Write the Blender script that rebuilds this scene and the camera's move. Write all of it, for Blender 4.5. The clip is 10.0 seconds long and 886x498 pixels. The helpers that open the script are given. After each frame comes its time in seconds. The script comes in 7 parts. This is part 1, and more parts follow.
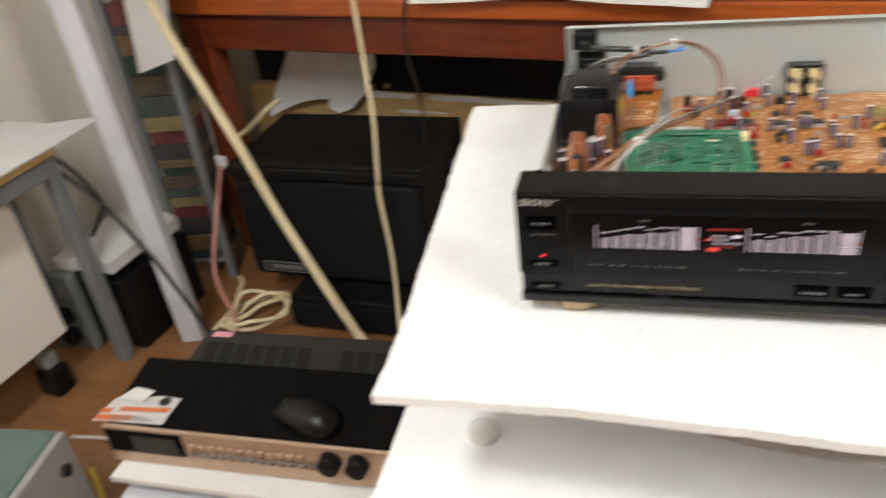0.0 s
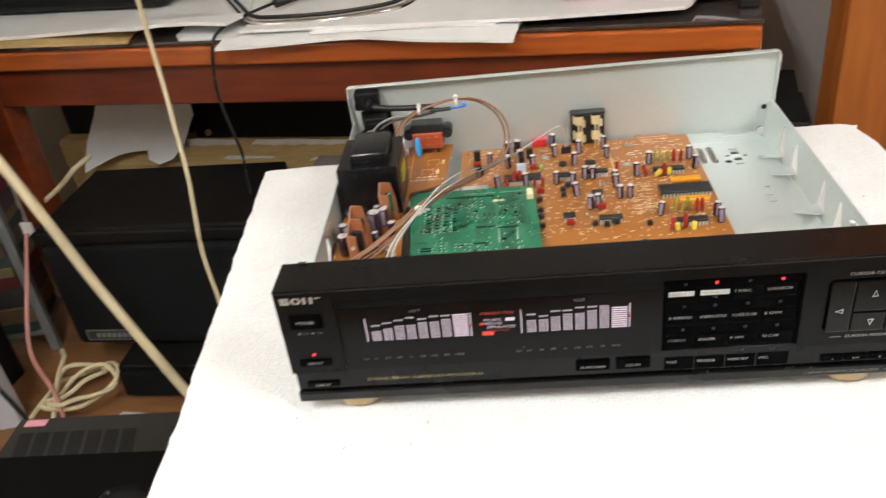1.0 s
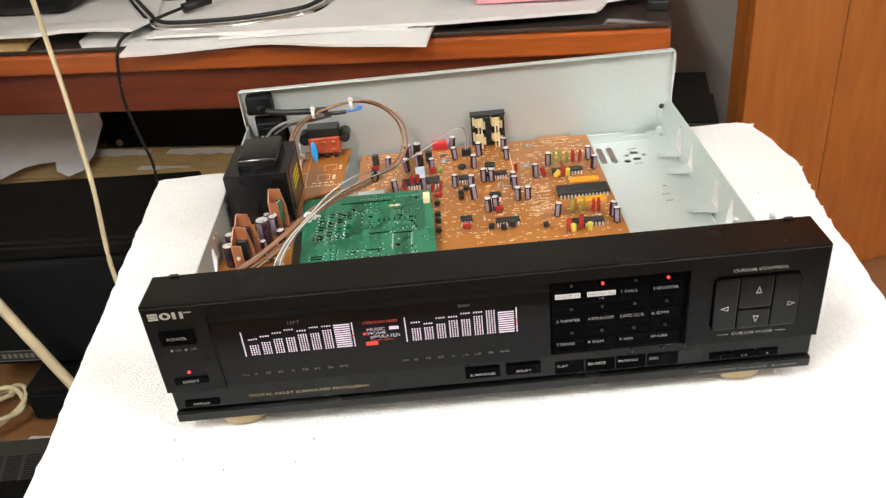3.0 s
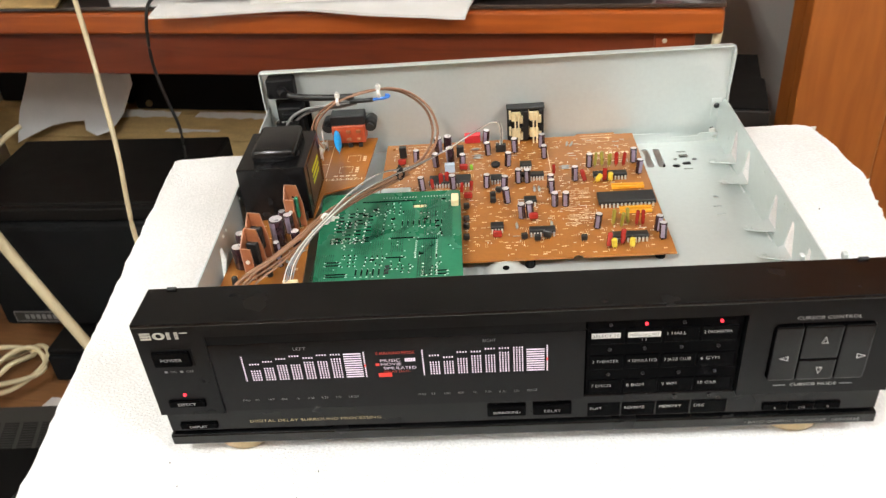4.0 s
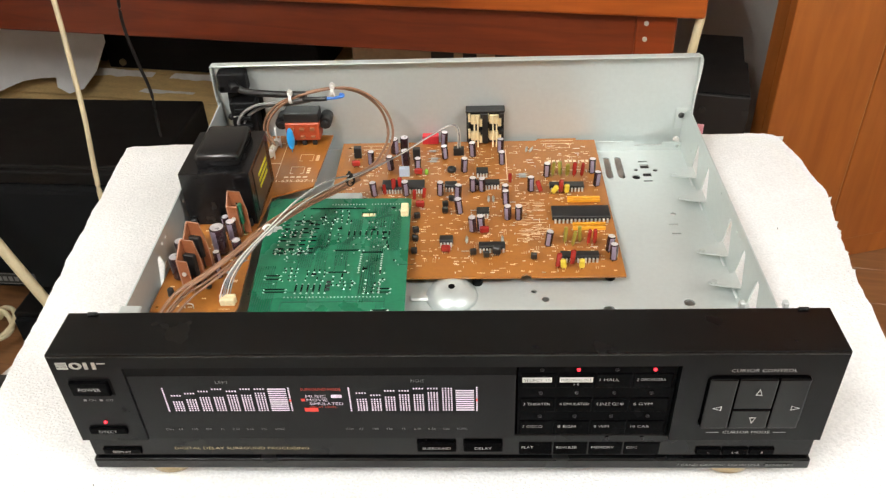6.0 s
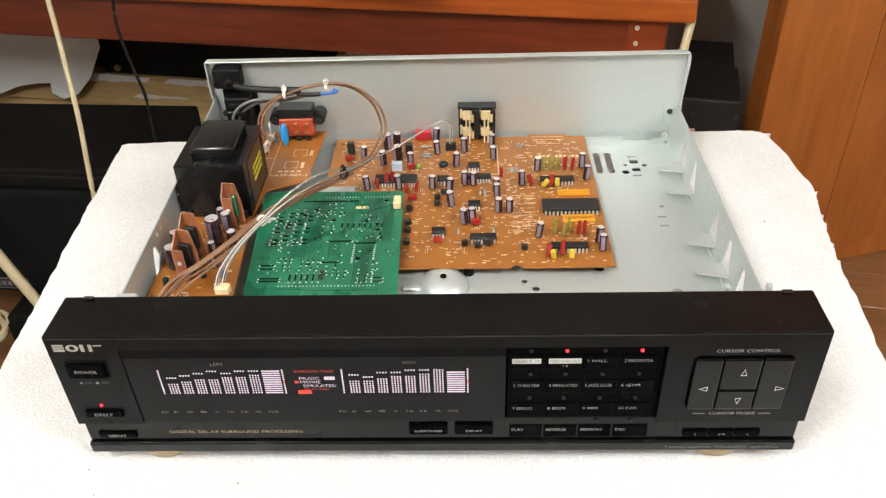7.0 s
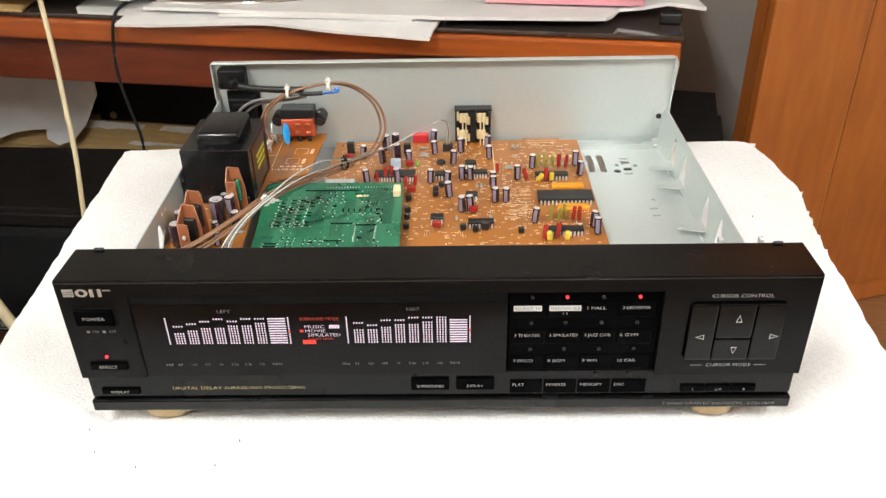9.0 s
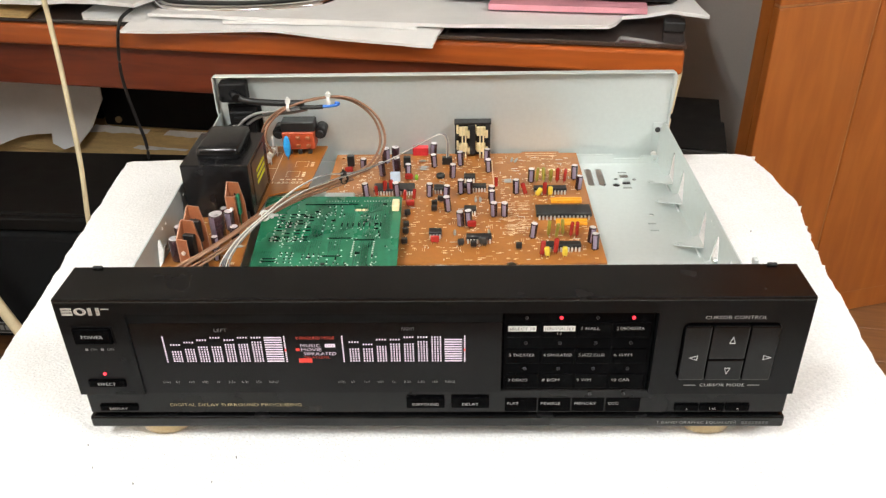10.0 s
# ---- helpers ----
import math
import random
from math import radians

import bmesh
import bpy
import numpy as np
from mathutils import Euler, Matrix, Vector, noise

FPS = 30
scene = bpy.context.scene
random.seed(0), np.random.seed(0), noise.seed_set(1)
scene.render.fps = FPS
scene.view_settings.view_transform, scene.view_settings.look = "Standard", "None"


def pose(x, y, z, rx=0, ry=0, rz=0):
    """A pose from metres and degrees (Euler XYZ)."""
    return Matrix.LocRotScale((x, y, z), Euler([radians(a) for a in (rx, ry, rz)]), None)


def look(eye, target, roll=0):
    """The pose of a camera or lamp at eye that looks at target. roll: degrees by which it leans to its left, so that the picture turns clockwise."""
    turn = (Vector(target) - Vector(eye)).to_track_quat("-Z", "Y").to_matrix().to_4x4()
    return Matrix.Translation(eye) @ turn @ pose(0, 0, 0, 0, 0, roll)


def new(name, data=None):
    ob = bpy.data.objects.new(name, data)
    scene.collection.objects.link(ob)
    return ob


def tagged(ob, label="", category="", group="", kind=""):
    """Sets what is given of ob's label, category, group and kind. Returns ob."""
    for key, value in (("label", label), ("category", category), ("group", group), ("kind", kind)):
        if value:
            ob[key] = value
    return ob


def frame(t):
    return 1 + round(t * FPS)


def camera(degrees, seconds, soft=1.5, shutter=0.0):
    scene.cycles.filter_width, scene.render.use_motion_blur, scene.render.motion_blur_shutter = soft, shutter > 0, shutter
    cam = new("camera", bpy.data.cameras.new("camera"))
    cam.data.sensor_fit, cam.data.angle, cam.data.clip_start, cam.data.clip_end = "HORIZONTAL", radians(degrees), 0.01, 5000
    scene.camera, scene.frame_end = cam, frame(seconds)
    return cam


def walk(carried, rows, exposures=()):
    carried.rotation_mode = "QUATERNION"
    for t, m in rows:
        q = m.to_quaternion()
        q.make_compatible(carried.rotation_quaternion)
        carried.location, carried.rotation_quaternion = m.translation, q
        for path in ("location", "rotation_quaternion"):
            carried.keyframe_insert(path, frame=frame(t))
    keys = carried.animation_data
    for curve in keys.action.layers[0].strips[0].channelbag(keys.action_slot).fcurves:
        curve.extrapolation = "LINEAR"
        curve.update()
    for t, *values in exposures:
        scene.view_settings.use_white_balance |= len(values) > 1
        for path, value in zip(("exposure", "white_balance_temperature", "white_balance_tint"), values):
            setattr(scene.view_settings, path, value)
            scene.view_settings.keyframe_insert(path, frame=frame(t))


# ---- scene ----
cam = camera(56.8, 10.0, soft=1.3, shutter=0.7)
PATH = [
    (0, (-0.11, -0.515, 0.397), (-0.625, 1.099, -0.666), -7.8),
    (0.1, (-0.102, -0.504, 0.403), (-0.57, 1.117, -0.67), -7.8),
    (0.3, (-0.078, -0.476, 0.407), (-0.462, 1.166, -0.668), -7.3),
    (0.5, (-0.061, -0.462, 0.41), (-0.371, 1.196, -0.664), -7.1),
    (1, (-0.048, -0.437, 0.407), (-0.24, 1.252, -0.648), -7.3),
    (1.5, (-0.04, -0.415, 0.399), (-0.135, 1.283, -0.654), -6.6),
    (2, (-0.038, -0.418, 0.396), (-0.085, 1.28, -0.659), -5.6),
    (2.5, (-0.018, -0.419, 0.399), (-0.06, 1.282, -0.654), -6.1),
    (2.7, (-0.015, -0.424, 0.392), (-0.047, 1.276, -0.661), -6.1),
    (3.8, (-0.012, -0.368, 0.391), (-0.106, 1.300, -0.709), -5.2),
    (4, (-0.01, -0.352, 0.391), (-0.126, 1.299, -0.732), -4.9),
    (4.5, (0.004, -0.326, 0.404), (-0.111, 1.28, -0.782), -2.9),
    (5, (0.015, -0.311, 0.426), (-0.091, 1.256, -0.813), -2.5),
    (5.5, (0.021, -0.311, 0.431), (-0.081, 1.252, -0.812), -2.8),
    (5.7, (0.021, -0.310, 0.424), (-0.075, 1.263, -0.807), -2.7),
    (7, (0.023, -0.328, 0.41), (-0.049, 1.277, -0.782), -2.2),
    (7.5, (0.022, -0.331, 0.408), (-0.045, 1.276, -0.782), -1.7),
    (8, (0.019, -0.347, 0.393), (-0.034, 1.286, -0.761), -1.2),
    (8.5, (0.017, -0.367, 0.382), (-0.023, 1.304, -0.716), -1.1),
    (9, (0.013, -0.379, 0.361), (-0.024, 1.324, -0.687), -1.2),
    (9.5, (0.013, -0.38, 0.363), (-0.024, 1.332, -0.671), -1.2),
    (10, (0.019, -0.376, 0.372), (-0.031, 1.328, -0.673), -1.2),
]
walk(cam, [(t, look(eye, target, roll)) for t, eye, target, roll in PATH], exposures=[(0, -0.05), (0.5, -0.14), (1.0, -0.03), (2.0, 0.05), (3.5, 0.12), (5.0, 0.06), (7.5, 0.0), (9.5, 0.10), (10, 0.10)])

# ---- world and light ----
FLOOR, CEIL = -0.769, 1.68
world = bpy.data.worlds.new("world")
scene.world = world
world.use_nodes = True
world.node_tree.nodes["Background"].inputs[0].default_value = (0.9, 0.95, 1.0, 1)
world.node_tree.nodes["Background"].inputs[1].default_value = 0.15


# ---- materials ----
def material(name, colour, rough=0.5, metal=0.0, spread=0.12, scale=40.0, fine=600.0, bump=0.05, coat=0.0, spec=0.5,
             stretch=(1, 1, 1), rough_spread=0.1, dirt=None, dirt_at=0.6):
    """A surface with colour varied at two scales, uneven gloss and fine relief."""
    m = bpy.data.materials.new(name)
    m.use_nodes = True
    nt = m.node_tree
    b = nt.nodes["Principled BSDF"]
    b.inputs["Metallic"].default_value = metal
    b.inputs["Coat Weight"].default_value = coat
    b.inputs["Coat Roughness"].default_value = 0.08
    b.inputs["Specular IOR Level"].default_value = spec
    tc = nt.nodes.new("ShaderNodeTexCoord")
    mp = nt.nodes.new("ShaderNodeMapping")
    mp.inputs["Scale"].default_value = stretch
    nt.links.new(tc.outputs["Object"], mp.inputs["Vector"])
    big = nt.nodes.new("ShaderNodeTexNoise")
    big.inputs["Scale"].default_value = scale
    big.inputs["Detail"].default_value = 4
    small = nt.nodes.new("ShaderNodeTexNoise")
    small.inputs["Scale"].default_value = fine
    small.inputs["Detail"].default_value = 3
    for n in (big, small):
        nt.links.new(mp.outputs["Vector"], n.inputs["Vector"])
    mix = nt.nodes.new("ShaderNodeMath")
    mix.operation = "ADD"
    nt.links.new(big.outputs["Fac"], mix.inputs[0])
    nt.links.new(small.outputs["Fac"], mix.inputs[1])
    ramp = nt.nodes.new("ShaderNodeMapRange")
    ramp.inputs["From Min"].default_value, ramp.inputs["From Max"].default_value = 0.7, 1.3
    ramp.inputs["To Min"].default_value, ramp.inputs["To Max"].default_value = 1 - spread, 1 + spread
    nt.links.new(mix.outputs[0], ramp.inputs["Value"])
    tint = nt.nodes.new("ShaderNodeVectorMath")
    tint.operation = "SCALE"
    tint.inputs[0].default_value = colour
    nt.links.new(ramp.outputs["Result"], tint.inputs["Scale"])
    out = tint.outputs["Vector"]
    if dirt:
        sp = nt.nodes.new("ShaderNodeTexNoise")
        sp.inputs["Scale"].default_value = scale * 2.3
        sp.inputs["Detail"].default_value = 8
        sp.inputs["Roughness"].default_value = 0.7
        nt.links.new(mp.outputs["Vector"], sp.inputs["Vector"])
        r2 = nt.nodes.new("ShaderNodeMapRange")
        r2.inputs["From Min"].default_value, r2.inputs["From Max"].default_value = dirt_at, dirt_at + 0.1
        nt.links.new(sp.outputs["Fac"], r2.inputs["Value"])
        mx = nt.nodes.new("ShaderNodeMix")
        mx.data_type = "RGBA"
        nt.links.new(r2.outputs["Result"], mx.inputs["Factor"])
        nt.links.new(out, mx.inputs["A"])
        mx.inputs["B"].default_value = (*dirt, 1)
        out = mx.outputs["Result"]
    nt.links.new(out, b.inputs["Base Color"])
    rr = nt.nodes.new("ShaderNodeMapRange")
    rr.inputs["To Min"].default_value, rr.inputs["To Max"].default_value = max(0.02, rough - rough_spread), min(1, rough + rough_spread)
    nt.links.new(big.outputs["Fac"], rr.inputs["Value"])
    nt.links.new(rr.outputs["Result"], b.inputs["Roughness"])
    if bump:
        bp = nt.nodes.new("ShaderNodeBump")
        bp.inputs["Strength"].default_value = bump
        bp.inputs["Distance"].default_value = 0.001
        nt.links.new(small.outputs["Fac"], bp.inputs["Height"])
        nt.links.new(bp.outputs["Normal"], b.inputs["Normal"])
    return m


def wood(name, colour, dark, rough=0.3, grain=(2, 22, 22), coat=0.3, scale=3.0):
    m = bpy.data.materials.new(name)
    m.use_nodes = True
    nt = m.node_tree
    b = nt.nodes["Principled BSDF"]
    b.inputs["Roughness"].default_value = rough
    b.inputs["Coat Weight"].default_value = coat
    b.inputs["Coat Roughness"].default_value = 0.2
    tc = nt.nodes.new("ShaderNodeTexCoord")
    mp = nt.nodes.new("ShaderNodeMapping")
    mp.inputs["Scale"].default_value = grain
    nt.links.new(tc.outputs["Object"], mp.inputs["Vector"])
    n1 = nt.nodes.new("ShaderNodeTexNoise")
    n1.inputs["Scale"].default_value = scale
    n1.inputs["Detail"].default_value = 7
    n1.inputs["Distortion"].default_value = 0.6
    nt.links.new(mp.outputs["Vector"], n1.inputs["Vector"])
    n2 = nt.nodes.new("ShaderNodeTexNoise")
    n2.inputs["Scale"].default_value = 2.5
    nt.links.new(tc.outputs["Object"], n2.inputs["Vector"])
    add = nt.nodes.new("ShaderNodeMath")
    add.operation = "ADD"
    nt.links.new(n1.outputs["Fac"], add.inputs[0])
    nt.links.new(n2.outputs["Fac"], add.inputs[1])
    rp = nt.nodes.new("ShaderNodeMapRange")
    rp.inputs["From Min"].default_value, rp.inputs["From Max"].default_value = 0.7, 1.3
    nt.links.new(add.outputs[0], rp.inputs["Value"])
    mx = nt.nodes.new("ShaderNodeMix")
    mx.data_type = "RGBA"
    mx.inputs["A"].default_value, mx.inputs["B"].default_value = (*dark, 1), (*colour, 1)
    nt.links.new(rp.outputs["Result"], mx.inputs["Factor"])
    nt.links.new(mx.outputs["Result"], b.inputs["Base Color"])
    bp = nt.nodes.new("ShaderNodeBump")
    bp.inputs["Strength"].default_value = 0.08
    bp.inputs["Distance"].default_value = 0.002
    nt.links.new(n1.outputs["Fac"], bp.inputs["Height"])
    nt.links.new(bp.outputs["Normal"], b.inputs["Normal"])
    return m


def foam_material(name, colour, grain=900.0, bump=0.35, mottle=0.05):
    """Expanded foam: a fine crystalline grain, a soft sheen, faint broad unevenness."""
    m = bpy.data.materials.new(name)
    m.use_nodes = True
    nt = m.node_tree
    b = nt.nodes["Principled BSDF"]
    b.inputs["Roughness"].default_value = 0.42
    tc = nt.nodes.new("ShaderNodeTexCoord")

    def cloud(scale, detail, lo, hi):
        n = nt.nodes.new("ShaderNodeTexNoise")
        n.inputs["Scale"].default_value = scale
        n.inputs["Detail"].default_value = detail
        n.inputs["Roughness"].default_value = 0.6
        nt.links.new(tc.outputs["Object"], n.inputs["Vector"])
        r = nt.nodes.new("ShaderNodeMapRange")
        r.inputs["From Min"].default_value, r.inputs["From Max"].default_value = 0.3, 0.7
        r.inputs["To Min"].default_value, r.inputs["To Max"].default_value = lo, hi
        nt.links.new(n.outputs["Fac"], r.inputs["Value"])
        return n, r

    _, broad = cloud(13, 5, 0.94, 1.03)
    fine, grit = cloud(grain, 3, 1 - mottle, 1 + mottle)
    _, patch = cloud(grain * 0.16, 4, 0.0, 1.0)
    mu = nt.nodes.new("ShaderNodeMath")
    mu.operation = "MULTIPLY"
    nt.links.new(broad.outputs["Result"], mu.inputs[0])
    nt.links.new(grit.outputs["Result"], mu.inputs[1])
    sc = nt.nodes.new("ShaderNodeVectorMath")
    sc.operation = "SCALE"
    sc.inputs[0].default_value = colour
    nt.links.new(mu.outputs[0], sc.inputs["Scale"])
    nt.links.new(sc.outputs["Vector"], b.inputs["Base Color"])
    ad = nt.nodes.new("ShaderNodeMath")
    ad.operation = "MULTIPLY_ADD"
    nt.links.new(patch.outputs["Result"], ad.inputs[0])
    ad.inputs[1].default_value = 0.18
    nt.links.new(fine.outputs["Fac"], ad.inputs[2])
    bp = nt.nodes.new("ShaderNodeBump")
    bp.inputs["Strength"].default_value = bump
    bp.inputs["Distance"].default_value = 0.0012
    nt.links.new(ad.outputs[0], bp.inputs["Height"])
    nt.links.new(bp.outputs["Normal"], b.inputs["Normal"])
    return m


def glow(name, colour, strength):
    m = bpy.data.materials.new(name)
    m.use_nodes = True
    b = m.node_tree.nodes["Principled BSDF"]
    b.inputs["Base Color"].default_value = (*[c * 0.3 for c in colour], 1)
    b.inputs["Emission Color"].default_value = (*colour, 1)
    b.inputs["Emission Strength"].default_value = strength
    return m


def board_material(name, colour, trace, cell=260.0, rough=0.32):
    """Circuit board lacquer with etched copper tracks showing through as a paler or darker net."""
    m = material(name, colour, rough, spread=0.1, scale=18, fine=300, bump=0.03, coat=0.25)
    nt = m.node_tree
    b = nt.nodes["Principled BSDF"]
    src = b.inputs["Base Color"].links[0].from_socket
    tc = nt.nodes.new("ShaderNodeTexCoord")
    br = nt.nodes.new("ShaderNodeTexBrick")
    br.inputs["Scale"].default_value = cell
    br.inputs["Mortar Size"].default_value = 0.06
    br.inputs["Brick Width"].default_value = 2.6
    br.inputs["Row Height"].default_value = 0.35
    nt.links.new(tc.outputs["Object"], br.inputs["Vector"])
    n = nt.nodes.new("ShaderNodeTexNoise")
    n.inputs["Scale"].default_value = 45
    nt.links.new(tc.outputs["Object"], n.inputs["Vector"])
    gt = nt.nodes.new("ShaderNodeMath")
    gt.operation = "GREATER_THAN"
    gt.inputs[1].default_value = 0.54
    nt.links.new(n.outputs["Fac"], gt.inputs[0])
    mu = nt.nodes.new("ShaderNodeMath")
    mu.operation = "MULTIPLY"
    nt.links.new(br.outputs["Fac"], mu.inputs[0])
    nt.links.new(gt.outputs[0], mu.inputs[1])
    sc = nt.nodes.new("ShaderNodeMath")
    sc.operation = "MULTIPLY"
    sc.inputs[1].default_value = 0.55
    nt.links.new(mu.outputs[0], sc.inputs[0])
    mx = nt.nodes.new("ShaderNodeMix")
    mx.data_type = "RGBA"
    nt.links.new(sc.outputs[0], mx.inputs["Factor"])
    nt.links.new(src, mx.inputs["A"])
    mx.inputs["B"].default_value = (*trace, 1)
    nt.links.new(mx.outputs["Result"], b.inputs["Base Color"])
    return m


M = {}
M["bezel"] = material("black_moulded_plastic", (0.0022, 0.0022, 0.0024), 0.3, spread=0.15, scale=25, fine=1500, bump=0.04, spec=0.135)
M["bezel_top"] = material("black_top_plastic", (0.0024, 0.0025, 0.0028), 0.24, spread=0.15, scale=25, fine=1500, bump=0.02, spec=0.35)
M["bezel_low"] = material("black_satin_plastic", (0.0014, 0.0014, 0.0016), 0.26, spread=0.15, scale=25, fine=1500, bump=0.03, spec=0.22)
M["cursor"] = material("glossy_key_plastic", (0.0014, 0.0014, 0.0016), 0.2, spread=0.15, scale=60, fine=1800, bump=0.02, spec=0.24)
M["key"] = material("black_key_plastic", (0.0014, 0.0014, 0.0016), 0.24, spread=0.15, scale=60, fine=1800, bump=0.03, spec=0.018)
M["window"] = material("smoked_acrylic", (0.001, 0.0008, 0.001), 0.2, spread=0.1, scale=30, fine=900, bump=0.0, coat=0.0, rough_spread=0.03, spec=0.16)
M["taupe"] = material("taupe_cover", (0.2, 0.17, 0.15), 0.7, scale=20)
# grey for the tool case end and for shade below the foam
M["shade_panel_grey"] = material("grey_shade_panel", (0.3, 0.29, 0.28), 0.8, scale=20)
# near-white finish for the light showing at the floor slits
M["slit_white"] = material("slit_light", (0.85, 0.86, 0.86), 0.3, metal=0.3, bump=0.0)
M["dark"] = material("dark_recess", (0.002, 0.002, 0.002), 0.7, bump=0.0, spec=0.1)
M["ink"] = material("white_ink", (0.43, 0.43, 0.42), 0.6, bump=0.0, spread=0.05)
M["ink_dim"] = material("grey_ink", (0.2, 0.2, 0.2), 0.6, bump=0.0, spread=0.05)
M["ink_faint"] = material("faint_grey_ink", (0.06, 0.06, 0.06), 0.6, bump=0.0, spread=0.05)
M["gold_ink"] = material("gold_ink", (0.42, 0.34, 0.18), 0.5, bump=0.0, spread=0.05)
M["silver"] = material("worn_silver_foil", (0.55, 0.54, 0.5), 0.35, metal=0.6, spread=0.2, scale=300, dirt=(0.02, 0.02, 0.02), dirt_at=0.56)
M["patch"] = material("pale_grey_print", (0.6, 0.6, 0.58), 0.5, bump=0.0)
M["vfd"] = glow("display_white", (1.0, 0.82, 0.95), 0.58)
M["vfd_red"] = glow("display_red", (1.0, 0.06, 0.04), 0.5)
M["vfd_orange"] = glow("display_orange", (1.0, 0.09, 0.05), 0.38)
M["led"] = glow("red_led", (1.0, 0.03, 0.05), 2.2)
M["led_off"] = material("dark_led", (0.014, 0.014, 0.014), 0.3, bump=0.0, spec=0.2)
M["steel"] = material("galvanised_steel", (0.66, 0.71, 0.695), 0.36, metal=0.5, spread=0.03, scale=9, fine=250, bump=0.015, dirt=(0.60, 0.65, 0.635), dirt_at=0.64)
M["pcb"] = board_material("orange_board", (0.35, 0.13, 0.022), (0.235, 0.078, 0.012))
M["green"] = board_material("green_board", (0.014, 0.150, 0.075), (0.007, 0.095, 0.05), cell=220, rough=0.28)
M["solder"] = material("solder", (0.52, 0.55, 0.52), 0.3, metal=0.85, scale=400, bump=0.0)
M["green_track"] = material("dark_green_track", (0.003, 0.048, 0.026), 0.3, bump=0.0)
M["silk"] = material("silkscreen_white", (0.85, 0.68, 0.48), 0.6, bump=0.0)
M["cap"] = material("capacitor_sleeve", (0.034, 0.014, 0.018), 0.18, scale=200, coat=0.5, bump=0.0)
M["cap_stripe"] = material("capacitor_stripe", (0.24, 0.195, 0.26), 0.3, bump=0.0)
M["alu"] = material("aluminium_top", (0.78, 0.76, 0.78), 0.3, metal=0.5, scale=300, bump=0.02)
M["ic"] = material("ic_epoxy", (0.012, 0.012, 0.012), 0.45, scale=200, fine=2500, bump=0.08)
M["pin"] = material("tinned_pin", (0.76, 0.74, 0.70), 0.32, metal=0.5, bump=0.0)
M["red"] = material("red_film", (0.33, 0.022, 0.016), 0.25, coat=0.4, scale=200, bump=0.02)
M["redbright"] = material("red_plastic", (0.62, 0.03, 0.04), 0.35, scale=200, bump=0.02)
M["olive"] = material("olive_film", (0.28, 0.24, 0.035), 0.3, coat=0.3, scale=200, bump=0.02)
M["yellow"] = material("yellow_film", (0.72, 0.53, 0.05), 0.35, scale=200, bump=0.02)
M["amber"] = material("amber_network", (0.72, 0.33, 0.02), 0.35, scale=200, bump=0.02)
M["cut_edge"] = material("worn_sheet_edge", (0.39, 0.19, 0.12), 0.4, bump=0.0)
M["rust"] = material("brown_heatsink", (0.31, 0.108, 0.045), 0.4, scale=80, bump=0.05, spec=0.3)
M["blue"] = material("blue_ceramic", (0.02, 0.33, 0.75), 0.3, coat=0.3, bump=0.0)
M["blue_wire"] = material("blue_wire", (0.035, 0.17, 0.60), 0.4, bump=0.0)
M["cream"] = material("cream_nylon", (0.84, 0.70, 0.42), 0.4, bump=0.0)
M["jack_red"] = material("jack_red", (0.43, 0.07, 0.024), 0.4, bump=0.03)
M["ivory"] = material("ivory_wire", (0.68, 0.66, 0.6), 0.45, bump=0.0)
M["brown"] = material("brown_wire", (0.25, 0.13, 0.075), 0.4, scale=100, bump=0.02)
M["grey"] = material("grey_wire", (0.22, 0.22, 0.22), 0.4, bump=0.0)
M["blackrub"] = material("black_rubber", (0.008, 0.008, 0.008), 0.5, scale=60, bump=0.04)
M["white_nylon"] = material("white_nylon", (0.75, 0.74, 0.7), 0.45, bump=0.0)
M["glass"] = material("clear_glass", (0.5, 0.45, 0.35), 0.1, bump=0.0)
M["gold"] = material("gold_foot", (0.42, 0.31, 0.16), 0.35, metal=0.5, scale=100)
M["foam"] = foam_material("white_foam", (0.885, 0.885, 0.875), 520, 1.0, 0.085)
M["foam2"] = foam_material("white_foam_sheet", (0.90, 0.90, 0.89), 500, 0.12, 0.02)
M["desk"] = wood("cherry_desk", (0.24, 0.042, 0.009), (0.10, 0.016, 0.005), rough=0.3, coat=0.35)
# apron wood also takes in the shade under the desk top's overhang
M["apron"] = wood("shaded_cherry", (0.17, 0.030, 0.008), (0.07, 0.011, 0.004), rough=0.36, coat=0.2)
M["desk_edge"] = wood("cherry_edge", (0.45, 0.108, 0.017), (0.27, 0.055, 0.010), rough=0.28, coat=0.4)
M["cabinet"] = wood("alder_veneer", (0.42, 0.135, 0.025), (0.28, 0.080, 0.014), rough=0.36, grain=(14, 14, 1.6), coat=0.15)
M["groove"] = material("pale_groove", (0.42, 0.2, 0.08), 0.5, bump=0.0)
M["floorwood"] = wood("floor_boards", (0.30, 0.14, 0.055), (0.18, 0.08, 0.03), rough=0.35, grain=(3, 30, 3), coat=0.2)
M["wall"] = material("painted_plaster", (0.83, 0.79, 0.71), 0.85, spread=0.05, scale=3, fine=250, bump=0.15)
M["unseen_wall"] = material("unseen_wall_tone", (0.21, 0.145, 0.10), 0.7, spread=0.08, scale=3, fine=60, bump=0.1)
M["wallgrey"] = material("grey_plaster", (0.49, 0.465, 0.43), 0.85, spread=0.05, scale=3, fine=250, bump=0.12)
M["ceiling"] = material("ceiling_paint", (0.8, 0.79, 0.76), 0.9, spread=0.03, scale=3, fine=200, bump=0.1)
